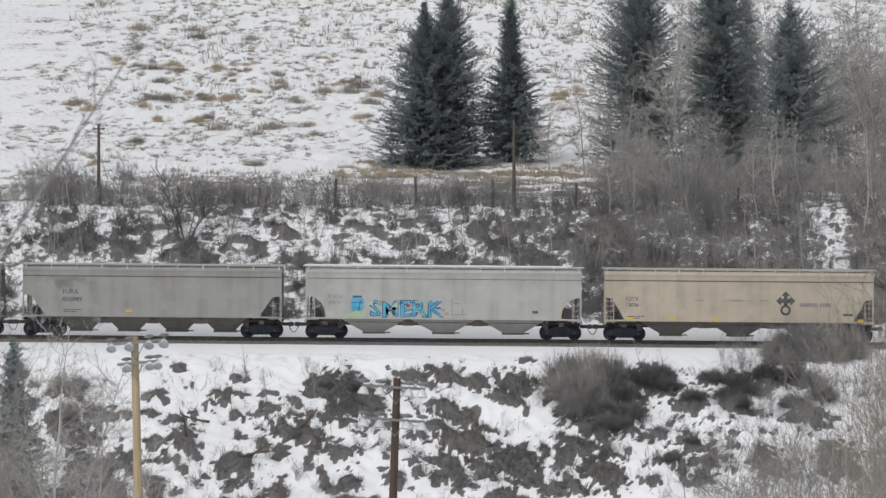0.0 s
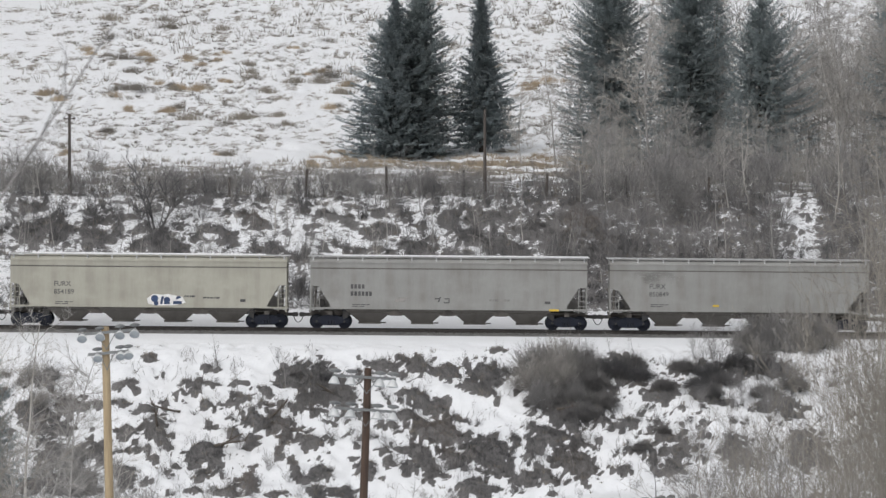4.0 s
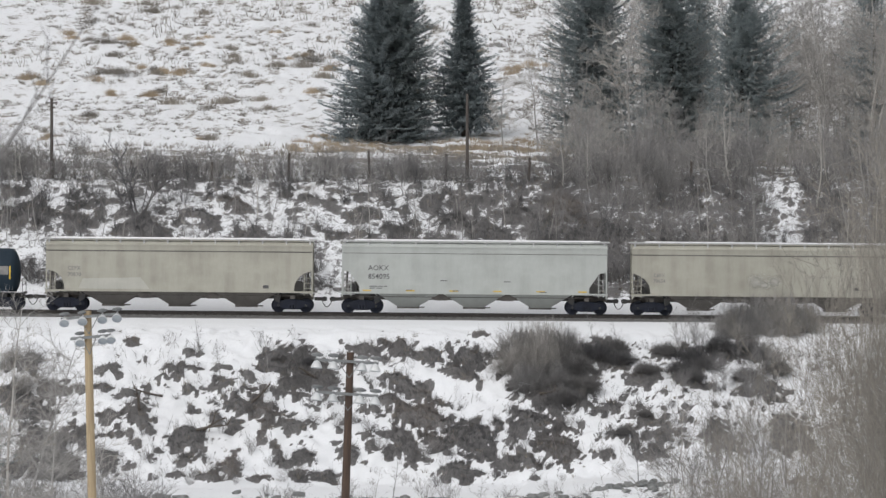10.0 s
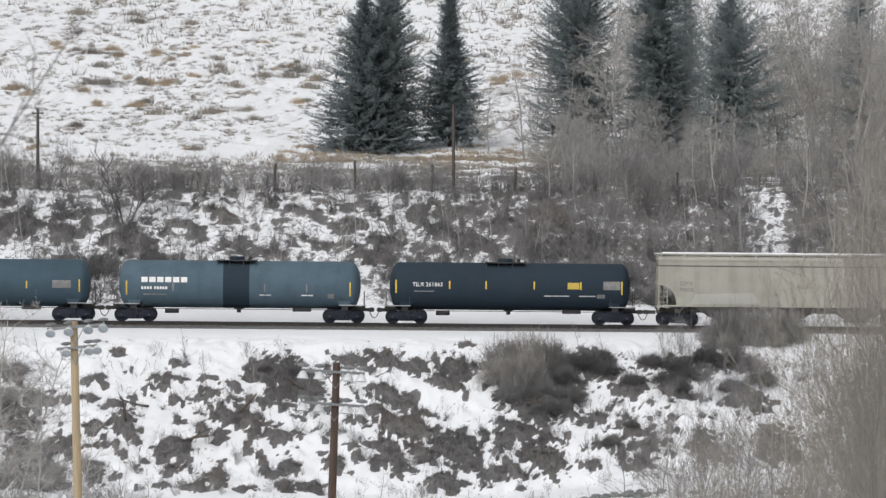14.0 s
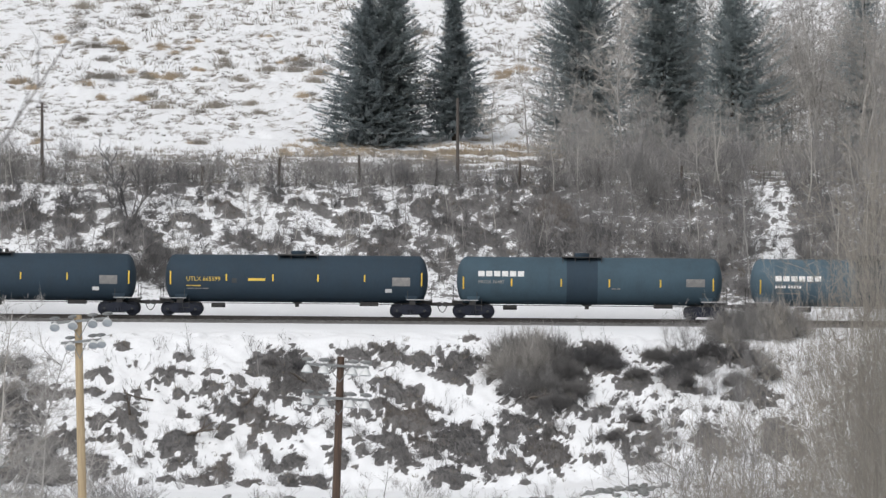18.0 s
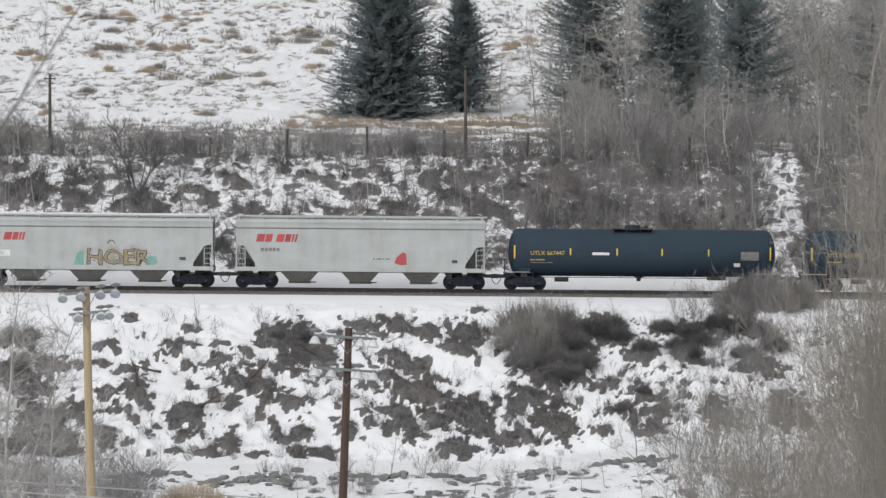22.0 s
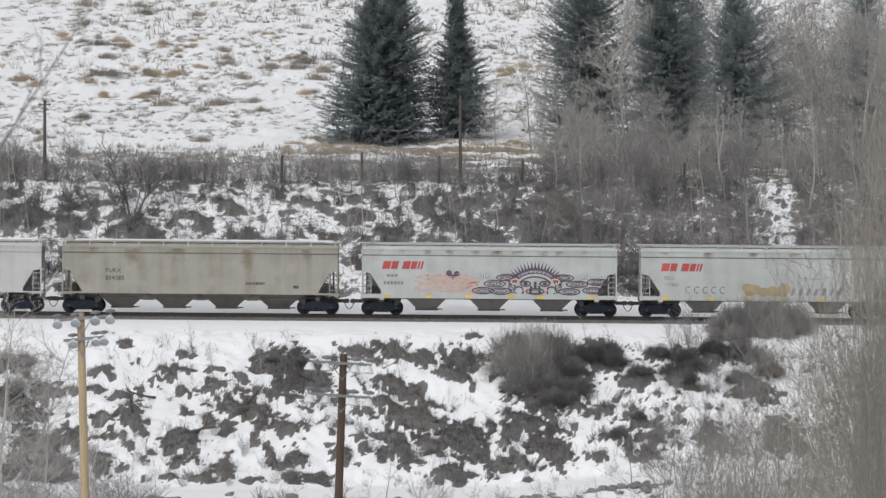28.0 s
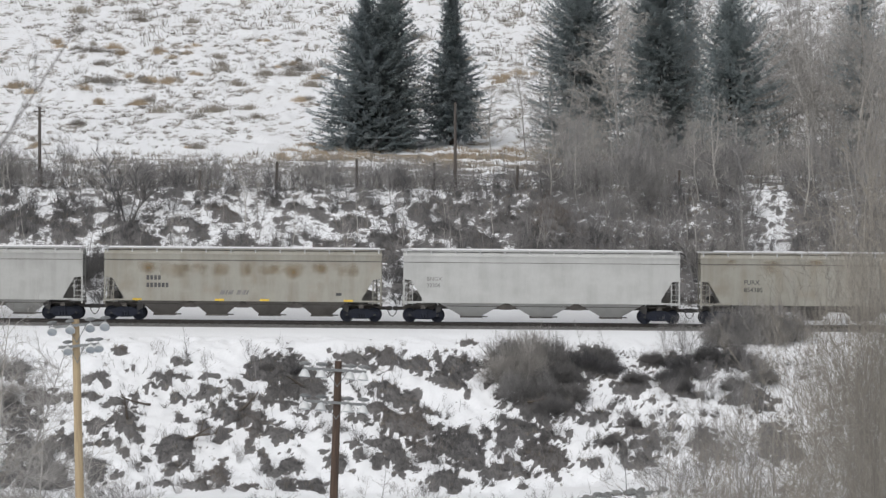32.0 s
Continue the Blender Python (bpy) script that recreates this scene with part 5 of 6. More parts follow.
for k in range(9):
    x = -6.2 + k * 1.6
    w = rng.uniform(0.6, 1.25)
    stain(c, "rust_blotch", x - w, x + w + rng.uniform(-0.2, 0.3), rng.uniform(2.6, 2.95), rng.uniform(3.75, 3.95), STAIN_RUST, "brown rust blotch")
decal(c, "tag", letters(-1.5, 1.7, (0.3, 0.1, 0.3, -0.2, 0.25, 0.25, 0.1), 0.3, 0.06, 0.4), GREYMARK)
decal(c, "data_plate", [rect(6.0, 1.68, 0.36, 0.18)], BLACK)
reflectors(c, (-6.8, -1.5, 1.4, 6.8), z=1.3, w=0.6)
c = joins(hopper("hopper_car", "plain pale grey covered hopper car", 17.89, PAINT_PALE, 9.6, 4, (1.3, 2.8, 1.5), (0.02, 0.99)), -356.03)
marks(c, -6.2, 2.62, BLACK, 0.29, faint=False)

# ---- plants ----
def limb(s, p, d, length, r, level, rng, kids, droop=0.0, sides=3, bend=0.25):
    """A tapered, slightly crooked branch with its side branches."""
    steps = (1, 2, 3, 3)[level]
    pts, rad = [p], [r]
    for i in range(steps):
        d = (d + Vector((rng.uniform(-bend, bend), rng.uniform(-bend, bend), rng.uniform(-bend, bend) - droop))).normalized()
        pts.append(pts[-1] + d * (length / steps))
        rad.append(r * (1 - (i + 1) / steps * 0.75))
    k = len(s.v)
    a = d.orthogonal().normalized()
    b = d.cross(a)
    for q, w in zip(pts, rad):
        for j in range(sides):
            u = 2 * math.pi * j / sides
            s.v.append(tuple(q + (a * math.cos(u) + b * math.sin(u)) * w))
    for i in range(steps):
        for j in range(sides):
            j2 = (j + 1) % sides
            s.f.append((k + i * sides + j, k + i * sides + j2, k + (i + 1) * sides + j2, k + (i + 1) * sides + j))
    if level > 0:
        for _ in range(kids[0]):
            t = rng.uniform(0.25, 1.0)
            i = min(steps - 1, int(t * steps))
            q = pts[i].lerp(pts[i + 1], t * steps - i)
            side = Vector((rng.uniform(-1, 1), rng.uniform(-1, 1), rng.uniform(-0.2, 0.7))).normalized()
            nd = (d * 0.75 + side * 0.75).normalized()
            limb(s, q, nd, length * rng.uniform(0.3, 0.6) * (1.15 - t * 0.5), max(0.0035, r * 0.6), level - 1, rng, kids[1:], droop, sides, bend)


def raw_mesh(name, s, mat):
    me = bpy.data.meshes.new(name)
    me.from_pydata(s.v, [], s.f)
    me.materials.append(mat)
    return me


def shrub_mesh(seed, height, spread, stems, kids, mat, r=0.018, level=2, droop=0.0, split=False, bend=0.25):
    rng, s, out = random.Random(seed), Shape(), []
    for _ in range(stems):
        a, k = rng.uniform(0, 2 * math.pi), rng.random() ** 0.6
        d = Vector((math.cos(a) * spread * k, math.sin(a) * spread * k, height)).normalized()
        p = Vector((math.cos(a) * k * spread * 0.25, math.sin(a) * k * spread * 0.25, -0.1))
        limb(s, p, d, height * rng.uniform(0.65, 1.05), r * rng.uniform(0.7, 1.2), level, rng, kids, droop, 3, bend)
        if split:
            out.append(raw_mesh("branch", s, mat))
            s = Shape()
    if split:
        return tuple(out)
    return raw_mesh("shrub", s, mat)


def tree_mesh(seed, height, mat, r=0.09, kids=(22, 6, 3), lean=0.06, clear=0.2, flat=0.3):
    rng, s, fine = random.Random(seed), Shape(), Shape()
    p, d = Vector((0, 0, -0.2)), Vector((rng.uniform(-lean, lean), rng.uniform(-lean, lean), 1)).normalized()
    pts, n = [p], 9
    for i in range(n):
        d = (d + Vector((rng.uniform(-0.13, 0.13), rng.uniform(-0.13, 0.13), 0.09))).normalized()
        pts.append(pts[-1] + d * (height / n))
    for i, q in enumerate(pts):
        for j in range(6):
            w = r * (1 - i / n * 0.85)
            s.v.append((q.x + w * math.cos(j * 1.0472), q.y + w * math.sin(j * 1.0472), q.z))
    s.f += [(i * 6 + j, i * 6 + (j + 1) % 6, i * 6 + 6 + (j + 1) % 6, i * 6 + 6 + j) for i in range(n) for j in range(6)]
    for _ in range(kids[0]):
        t = rng.uniform(clear, 0.98)
        i = min(n - 1, int(t * n))
        q = pts[i].lerp(pts[i + 1], t * n - i)
        a = rng.uniform(0, 2 * math.pi)
        nd = Vector((math.cos(a), math.sin(a), rng.uniform(flat, 1.1))).normalized()
        limb(fine, q, nd, height * rng.uniform(0.14, 0.34) * (1.2 - t * 0.7), max(0.011 if flat > 0 else 0.017, r * 0.42 * (1.1 - t)), 2, rng, kids[1:], 0.0, 3, 0.25 if flat > 0 else 0.5)
    return raw_mesh("trunk", s, mat), raw_mesh("crown", fine, mat)


def tri_mesh(name, tris, mat):
    """A mesh of loose triangles from an array of corners."""
    v = np.concatenate(tris).reshape(-1, 3) if isinstance(tris, list) else tris.reshape(-1, 3)
    me = bpy.data.meshes.new(name)
    me.from_pydata(v, [], np.arange(len(v)).reshape(-1, 3))
    me.materials.append(mat)
    return me


def blades(g, p0, p1, w):
    """One thin tapering triangle from each foot to its tip."""
    a = g.uniform(0, 2 * math.pi, len(p0))
    side = np.stack([np.cos(a), np.sin(a), np.zeros(len(p0))], 1) * np.reshape(w, (-1, 1)) * 0.5
    return np.stack([p0 - side, p0 + side, p1], 1)


def dome_bush(seed, n, mat, width=0.014, tall=1.0, twigs=7):
    """A dense rounded bush, one unit in radius: fine stems from a small foot to a ragged dome."""
    g = np.random.default_rng(seed)
    a, e = g.uniform(0, 2 * math.pi, n), np.arccos(g.uniform(0.05, 1, n))
    far = g.uniform(0.5, 1.0, n) ** 0.6 * (1 + 0.16 * np.sin(a * 3 + seed) + 0.1 * np.sin(a * 7))
    tip = np.stack([np.cos(a) * np.sin(e), np.sin(a) * np.sin(e), tall * np.cos(e)], 1) * far[:, None]
    foot = tip * (0.35, 0.35, 0.0) - (0, 0, 0.12)
    mid = foot * 0.45 + tip * 0.55 + np.stack([g.normal(0, 0.05, n), g.normal(0, 0.05, n), np.full(n, 0.1 * tall)], 1)
    out = [blades(g, foot, mid + (mid - foot) * 0.3, width * 1.6), blades(g, mid, tip, width * 1.2)]
    for _ in range(twigs):
        u = g.uniform(0.0, 1.0, (n, 1))
        q = mid * (1 - u) + tip * u
        way = (tip - mid) * 0.5 + g.normal(0, 0.13, (n, 3)) + (0, 0, 0.05)
        out.append(blades(g, q, q + way, width))
    return tri_mesh("bush", out, mat)


def brush_mat(name, label, category, group, clump, seed, mat, dense=230, tall=0.3):
    """A matted patch of short brush that follows the slope, ragged at its rim."""
    cx, cy, rx, ry = clump
    g = np.random.default_rng(seed)
    n = int(dense * math.pi * rx * ry) + 40
    a, q = g.uniform(0, 2 * math.pi, n), np.sqrt(g.uniform(0, 1, n))
    x, y = cx + (rx * 1.2 + 0.25) * q * np.cos(a), cy + (ry * 1.2 + 0.3) * q * np.sin(a)
    z0 = ground_z(cx, cy)
    foot = np.array([(u - cx, v - cy, ground_z(u, v) - z0 - 0.03) for u, v in zip(x, y) if bare_at(u, v) > 0.66])
    if len(foot) < 8:
        return
    out = []
    for k in range(3):
        m = len(foot)
        h = tall * g.uniform(0.2, 1.0, m) ** 1.5 * min(1.0, 0.55 + 0.4 * rx)
        lean = g.normal(0, 0.55, (m, 2)) * h[:, None]
        p = foot + np.concatenate([g.normal(0, 0.06, (m, 2)), np.zeros((m, 1))], 1)
        out.append(blades(g, p, p + np.concatenate([lean, h[:, None]], 1), g.uniform(0.02, 0.045, m)))
    # a few longer stems stand out of the mat
    tall_ones = foot[::9]
    m = len(tall_ones)
    out.append(blades(g, tall_ones, tall_ones + np.concatenate([g.normal(0, 0.16, (m, 2)), g.uniform(0.35, 0.8, (m, 1))], 1), np.full(m, 0.02)))
    o = new(name, tri_mesh(name, out, mat))
    o.location = (cx, cy, z0)
    tagged(o, label, category, group)


def clearing(x, y):
    """An open snowy chute in the thicket."""
    return y < 30 and 21.4 < x - 0.05 * (y - 10) < 24.0


def set_plant(name, me, x, y, scale, turn, label, category, group, sink=0.05, tall=1.0):
    o = new(name, None if isinstance(me, tuple) else me)
    o.matrix_basis = pose(x, y, ground_z(x, y) - sink, 0, 0, turn) @ Matrix.Diagonal((scale, scale, scale * tall, 1))
    if isinstance(me, tuple):
        for m in me:
            part(m.name.split(".")[0], m, parent=o)
    return tagged(o, label, category, group)


DARK = [shrub_mesh(10 + i, 1.2, 1.15, 24, (7, 4), TWIG_DARK, 0.015) for i in range(5)]
GREY = [shrub_mesh(20 + i, 1.9, 0.9, 11, (6, 4), TWIG_GREY, 0.017) for i in range(5)]
SAPLING = [tree_mesh(30 + i, 4.2, TWIG_GREY if i % 2 else TWIG_PALE, 0.04, (14, 4, 3)) for i in range(6)]
ASPEN = [tree_mesh(40 + i, 11.0, TWIG_PALE, 0.085, (40, 9, 5), 0.16, 0.15, 0.0) for i in range(4)]
WILLOW = [shrub_mesh(50 + i, 5.0, 0.4, 7, (8, 6, 3), TWIG_TAN, 0.009, 3, split=True, bend=0.32) for i in range(4)]
THICKET = [shrub_mesh(56 + i, 5.0, 0.9, 8, (7, 5, 2), TWIG_GREY, 0.026, 3, split=True) for i in range(3)]

BROWN_BUSH = [dome_bush(110 + i, 520, TWIG_ASH, 0.0095, 1.1, 10) for i in range(3)]
DARK_BUSH = [dome_bush(120 + i, 700, TWIG_DARK, 0.012, 0.95, 9) for i in range(3)]
rng = random.Random(77)
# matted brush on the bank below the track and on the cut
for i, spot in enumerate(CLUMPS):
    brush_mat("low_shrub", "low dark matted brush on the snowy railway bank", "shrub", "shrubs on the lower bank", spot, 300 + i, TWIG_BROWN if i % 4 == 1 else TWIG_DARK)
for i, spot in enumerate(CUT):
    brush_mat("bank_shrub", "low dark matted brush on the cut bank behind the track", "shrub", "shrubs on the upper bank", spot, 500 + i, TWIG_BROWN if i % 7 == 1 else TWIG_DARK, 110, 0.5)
# the big rounded bush at the top of the bank
for x, y, s in ((4.6, -10.2, 1.7), (6.2, -9.9, 1.9), (4.1, -12.0, 1.5), (5.8, -12.0, 1.9), (5.0, -13.9, 1.5), (6.9, -13.6, 1.4), (7.6, -10.4, 1.5)):
    set_plant("bare_bush", rng.choice(BROWN_BUSH), x, y, s, rng.uniform(0, 360), "dense rounded grey-brown leafless bush on the bank", "bush", "rounded bushes on the bank", 0.15)
for x, y, s in ((7.9, -12.4, 1.5), (8.6, -14.4, 1.3), (7.3, -15.8, 1.2), (9.4, -10.6, 1.3), (10.6, -9.8, 1.2), (10.9, -11.4, 1.1), (15.4, -11.2, 1.2), (16.3, -12.4, 1.2), (14.6, -12.6, 1.1), (15.2, -14.2, 1.1), (17.2, -10.2, 1.1), (18.6, -10.0, 1.2), (19.8, -11.2, 1.2), (12.4, -13.2, 0.9), (13.8, -10.4, 0.9), (20.6, -13.2, 1.2), (18.6, -14.4, 1.1), (12.2, -18.4, 0.6), (10.9, -20.2, 0.7), (-8.6, -11.4, 0.6), (-10.4, -11.0, 0.6)):
    set_plant("bare_bush", rng.choice(DARK_BUSH), x, y, s, rng.uniform(0, 360), "dense rounded dark leafless bush on the bank", "bush", "rounded bushes on the bank", 0.15, 0.8)
# small brush too dense to count
def bank_brush(name, label, spots, seed, stems=9, lean=0.8, tall=0.35, mat=None):
    rng, s = random.Random(seed), Shape()
    for cx, cy, r, _ in spots:
        if clearing(cx, cy) and cy > 0 and rng.random() < 0.85:
            continue
        for _ in range(stems):
            a, q = rng.uniform(0, 6.28), r * math.sqrt(rng.random()) * 0.9
            x, y = cx + q * math.cos(a), cy + q * math.sin(a)
            d = Vector((rng.uniform(-lean, lean), rng.uniform(-lean, lean), 1)).normalized()
            limb(s, Vector((x, y, ground_z(x, y) - 0.05)), d, (tall + 0.5 * r) * rng.uniform(0.6, 1.3), 0.013, 1, rng, (4,))
    tagged(new(name, raw_mesh(name, s, mat or TWIG_DARK)), label, "brush", kind="stuff")


bank_brush("bank_brush", "short dark brush on the snowy bank below the track", SMALL, 41, 14)
bank_brush("bank_wisps", "thin pale twigs scattered over the snowy bank below the track", [(rng.uniform(-32, 24), rng.uniform(-24, -8.5), 0.5, 0) for _ in range(330)], 46, 5, 0.7, 0.3, TWIG_GREY)
bank_brush("cut_brush", "short dark brush on the snowy cut bank behind the track", UPPER, 42, 11)
bank_brush("bank_twigs", "upright grey twigs on the cut bank behind the track", UPPER, 43, 9, 0.35, 1.1, TWIG_DARK)
rng = random.Random(88)
WOODS = [(10 + 27 * rng.random() ** 0.75, rng.uniform(11, 50), rng.uniform(0.6, 1.3), 0) for _ in range(260)]
bank_brush("thicket_twigs", "tangled brown-grey undergrowth between the aspens", WOODS, 44, 5, 0.4, 1.5, TWIG_ASH)
BELT = [(rng.uniform(-36, 12), rng.gauss(25.8, 2.4), rng.uniform(0.4, 1.0), 0) for _ in range(330)]
BELT = [b for b in BELT if b[0] < 2 and noise.noise(Vector((b[0] * 0.3, b[1] * 0.3, 31))) > -0.05]
bank_brush("fence_twigs", "tangled brown-grey undergrowth along the fence", BELT, 45, 8, 0.5, 0.7, TWIG_ASH)
rng = random.Random(78)
for k in range(22):
    x, y = rng.uniform(-33, -22), rng.uniform(-25, -10)
    set_plant("bare_bush", rng.choice(BROWN_BUSH), x, y, rng.uniform(0.5, 1.1), rng.uniform(0, 360), "rounded grey-brown leafless bush low on the snowy bank", "bush", "grey bushes", 0.15)
for k in range(12):
    x, y = rng.uniform(-33, -19), rng.uniform(-27, -20)
    set_plant("bare_bush", rng.choice(THICKET), x, y, rng.uniform(0.35, 0.6), rng.uniform(0, 360), "grey leafless bush low on the snowy bank", "bush", "grey bushes")
for x, y, s in ((17.8, -6.0, 1.1), (18.6, -5.5, 1.6), (19.6, -5.4, 1.9), (20.6, -5.5, 2.0), (21.6, -5.7, 2.0), (22.6, -5.7, 1.9), (19.3, -6.8, 1.3), (20.3, -7.0, 1.3), (21.4, -7.2, 1.3), (17.6, -7.6, 0.8), (18.6, -7.8, 0.9)):
    set_plant("bare_bush", rng.choice(BROWN_BUSH), x, y, s, rng.uniform(0, 360), "dense brown-grey leafless bush beside the track", "bush", "bushes beside the track", 0.1)
for k in range(36):
    x, y = rng.uniform(-16, 13), rng.uniform(-25.5, -17.5)
    set_plant("thin_brush", rng.choice(GREY), x, y, rng.uniform(0.3, 0.6), rng.uniform(0, 360), "thin grey leafless brush low on the snowy bank", "bush", "grey bushes", 0.08)
# thin upright saplings on the lower bank and the flat below
for k in range(34):
    x, y = rng.uniform(-24, 22), rng.choice((rng.uniform(-22, -9), rng.uniform(-40, -31)))
    set_plant("thin_sapling", SAPLING[rng.choice((1, 3, 5))], x, y, rng.uniform(0.35, 0.75), rng.uniform(0, 360), "thin bare sapling growing out of the snow", "sapling", "thin saplings")
# upper bank behind the track
for k in range(90):
    x, y = rng.uniform(-34, 36), rng.uniform(7.5, 24)
    if bare_at(x, y) > 0.42 and not clearing(x, y):
        set_plant("bank_shrub", rng.choice(DARK), x, y, rng.uniform(0.35, 0.8), rng.uniform(0, 360), "low dark leafless shrub on the cut bank behind the track", "shrub", "shrubs on the upper bank", 0.08)
for k in range(160):
    x, y = rng.uniform(-33, 14), rng.uniform(8, 25)
    set_plant("thin_sapling", rng.choice(SAPLING), x, y, rng.uniform(0.45, 1.0), rng.uniform(0, 360), "thin bare sapling on the cut bank behind the track", "sapling", "saplings on the upper bank")
for k in range(95):
    x, y = 8 + 28 * rng.random() ** 0.8, rng.uniform(9, 34)
    if clearing(x, y):
        continue
    set_plant("thin_sapling", rng.choice(SAPLING), x, y, rng.uniform(0.8, 1.7), rng.uniform(0, 360), "slender bare aspen sapling in the thicket above the track", "sapling", "saplings in the thicket")
for k in range(34):
    x, y = rng.uniform(-3, 15), rng.uniform(9.5, 24)
    set_plant("bare_bush", rng.choice(THICKET), x, y, rng.uniform(0.22, 0.42), rng.uniform(0, 360), "grey leafless bush on the cut bank behind the track", "bush", "bushes on the cut bank")
for k in range(16):
    x, y = (rng.gauss(-20.0, 1.5), rng.uniform(9.0, 11.5)) if k < 11 else (rng.gauss(-23.4, 0.5), rng.uniform(9.5, 11.5))
    set_plant("bank_shrub", rng.choice(DARK), x, y, rng.uniform(1.1, 1.6), rng.uniform(0, 360), "dark dense leafless shrub on the cut bank behind the track", "shrub", "shrubs on the upper bank", 0.1)
# brush at the foot of the cut, seen between the cars
for k in range(80):
    x, y = rng.uniform(-34, 30), rng.uniform(6.8, 10)
    set_plant("bank_shrub", rng.choice(DARK), x, y, rng.uniform(0.7, 1.25), rng.uniform(0, 360), "dark dense leafless shrub at the foot of the cut bank", "shrub", "shrubs on the upper bank", 0.1)
# brush belt along the fence
for x, s in ((-31.0, 0.8), (-30.2, 0.7), (-29.4, 0.75), (-26.0, 0.7), (-25.4, 0.65), (-32.2, 0.7)):
    set_plant("fence_brush", rng.choice(THICKET), x, rng.uniform(24.5, 27), s, rng.uniform(0, 360), "tall upright grey brush along the fence line", "bush", "brush along the fence")
for k in range(210):
    x, y = rng.uniform(-34, 12), rng.gauss(25.5, 2.2)
    if noise.noise(Vector((x * 0.3, y * 0.3, 31))) < (-0.12 if x < 1 else 0.15):
        continue
    set_plant("fence_brush", rng.choice(GREY), x, y, rng.uniform(0.6, 1.25), rng.uniform(0, 360), "grey leafless brush along the fence line", "bush", "brush along the fence")
for k in range(120):
    x, y = 10 + 27 * rng.random() ** 0.8, rng.uniform(10, 48)
    if clearing(x, y):
        continue
    set_plant("thicket_brush", rng.choice(GREY), x, y, rng.uniform(0.8, 1.6), rng.uniform(0, 360), "grey leafless brush in the thicket above the track", "bush", "brush in the thicket")
set_plant("bare_tree", shrub_mesh(91, 3.4, 2.6, 7, (9, 6, 3), TWIG_DARK, 0.075, 3, split=True), -20.9, 18.0, 1.15, 30, "small spreading bare tree on the cut bank", "tree", "bare trees")
for x, y, s, t in ((14.1, 52, 1.3, 10), (7.2, 66, 0.8, 70), (13.0, 70, 1.0, 200), (19.6, 62, 1.25, 120), (26.6, 56, 1.2, 300), (29.6, 62, 1.3, 40), (31.8, 50, 1.1, 90), (25, 66, 1.0, 150), (10.0, 55, 0.75, 260), (34, 60, 1.3, 20), (23.0, 84, 1.2, 340), (8.8, 40, 0.7, 100), (17, 38, 0.6, 220), (21, 36, 0.55, 180), (35, 42, 1.1, 75), (4.5, 62, 0.6, 10)):
    set_plant("aspen_tree", ASPEN[int(x * 10) % 4], x, y, s, t, "tall bare aspen with pale bark", "tree", "bare aspens")

rng = random.Random(21)
for k in range(54):
    x, y = 8.5 + 30 * rng.random() ** 0.9, rng.uniform(76, 108)
    set_plant("aspen_tree", rng.choice(ASPEN), x, y, rng.uniform(0.55, 1.05), rng.uniform(0, 360), "bare aspen in the grove on the hillside", "tree", "aspens on the hillside")


for k in range(20):
    x, y = rng.uniform(25.5, 37), rng.uniform(50, 90)
    set_plant("aspen_tree", rng.choice(ASPEN), x, y, rng.uniform(0.9, 1.35), rng.uniform(0, 360), "bare aspen in the grove on the hillside", "tree", "aspens on the hillside")
for k in range(46):
    x, y = rng.uniform(7.5, 27), rng.uniform(30, 56)
    set_plant("aspen_tree", rng.choice(ASPEN), x, y, rng.uniform(0.28, 0.52), rng.uniform(0, 360), "slender bare aspen in front of the spruces", "tree", "aspens before the spruces")


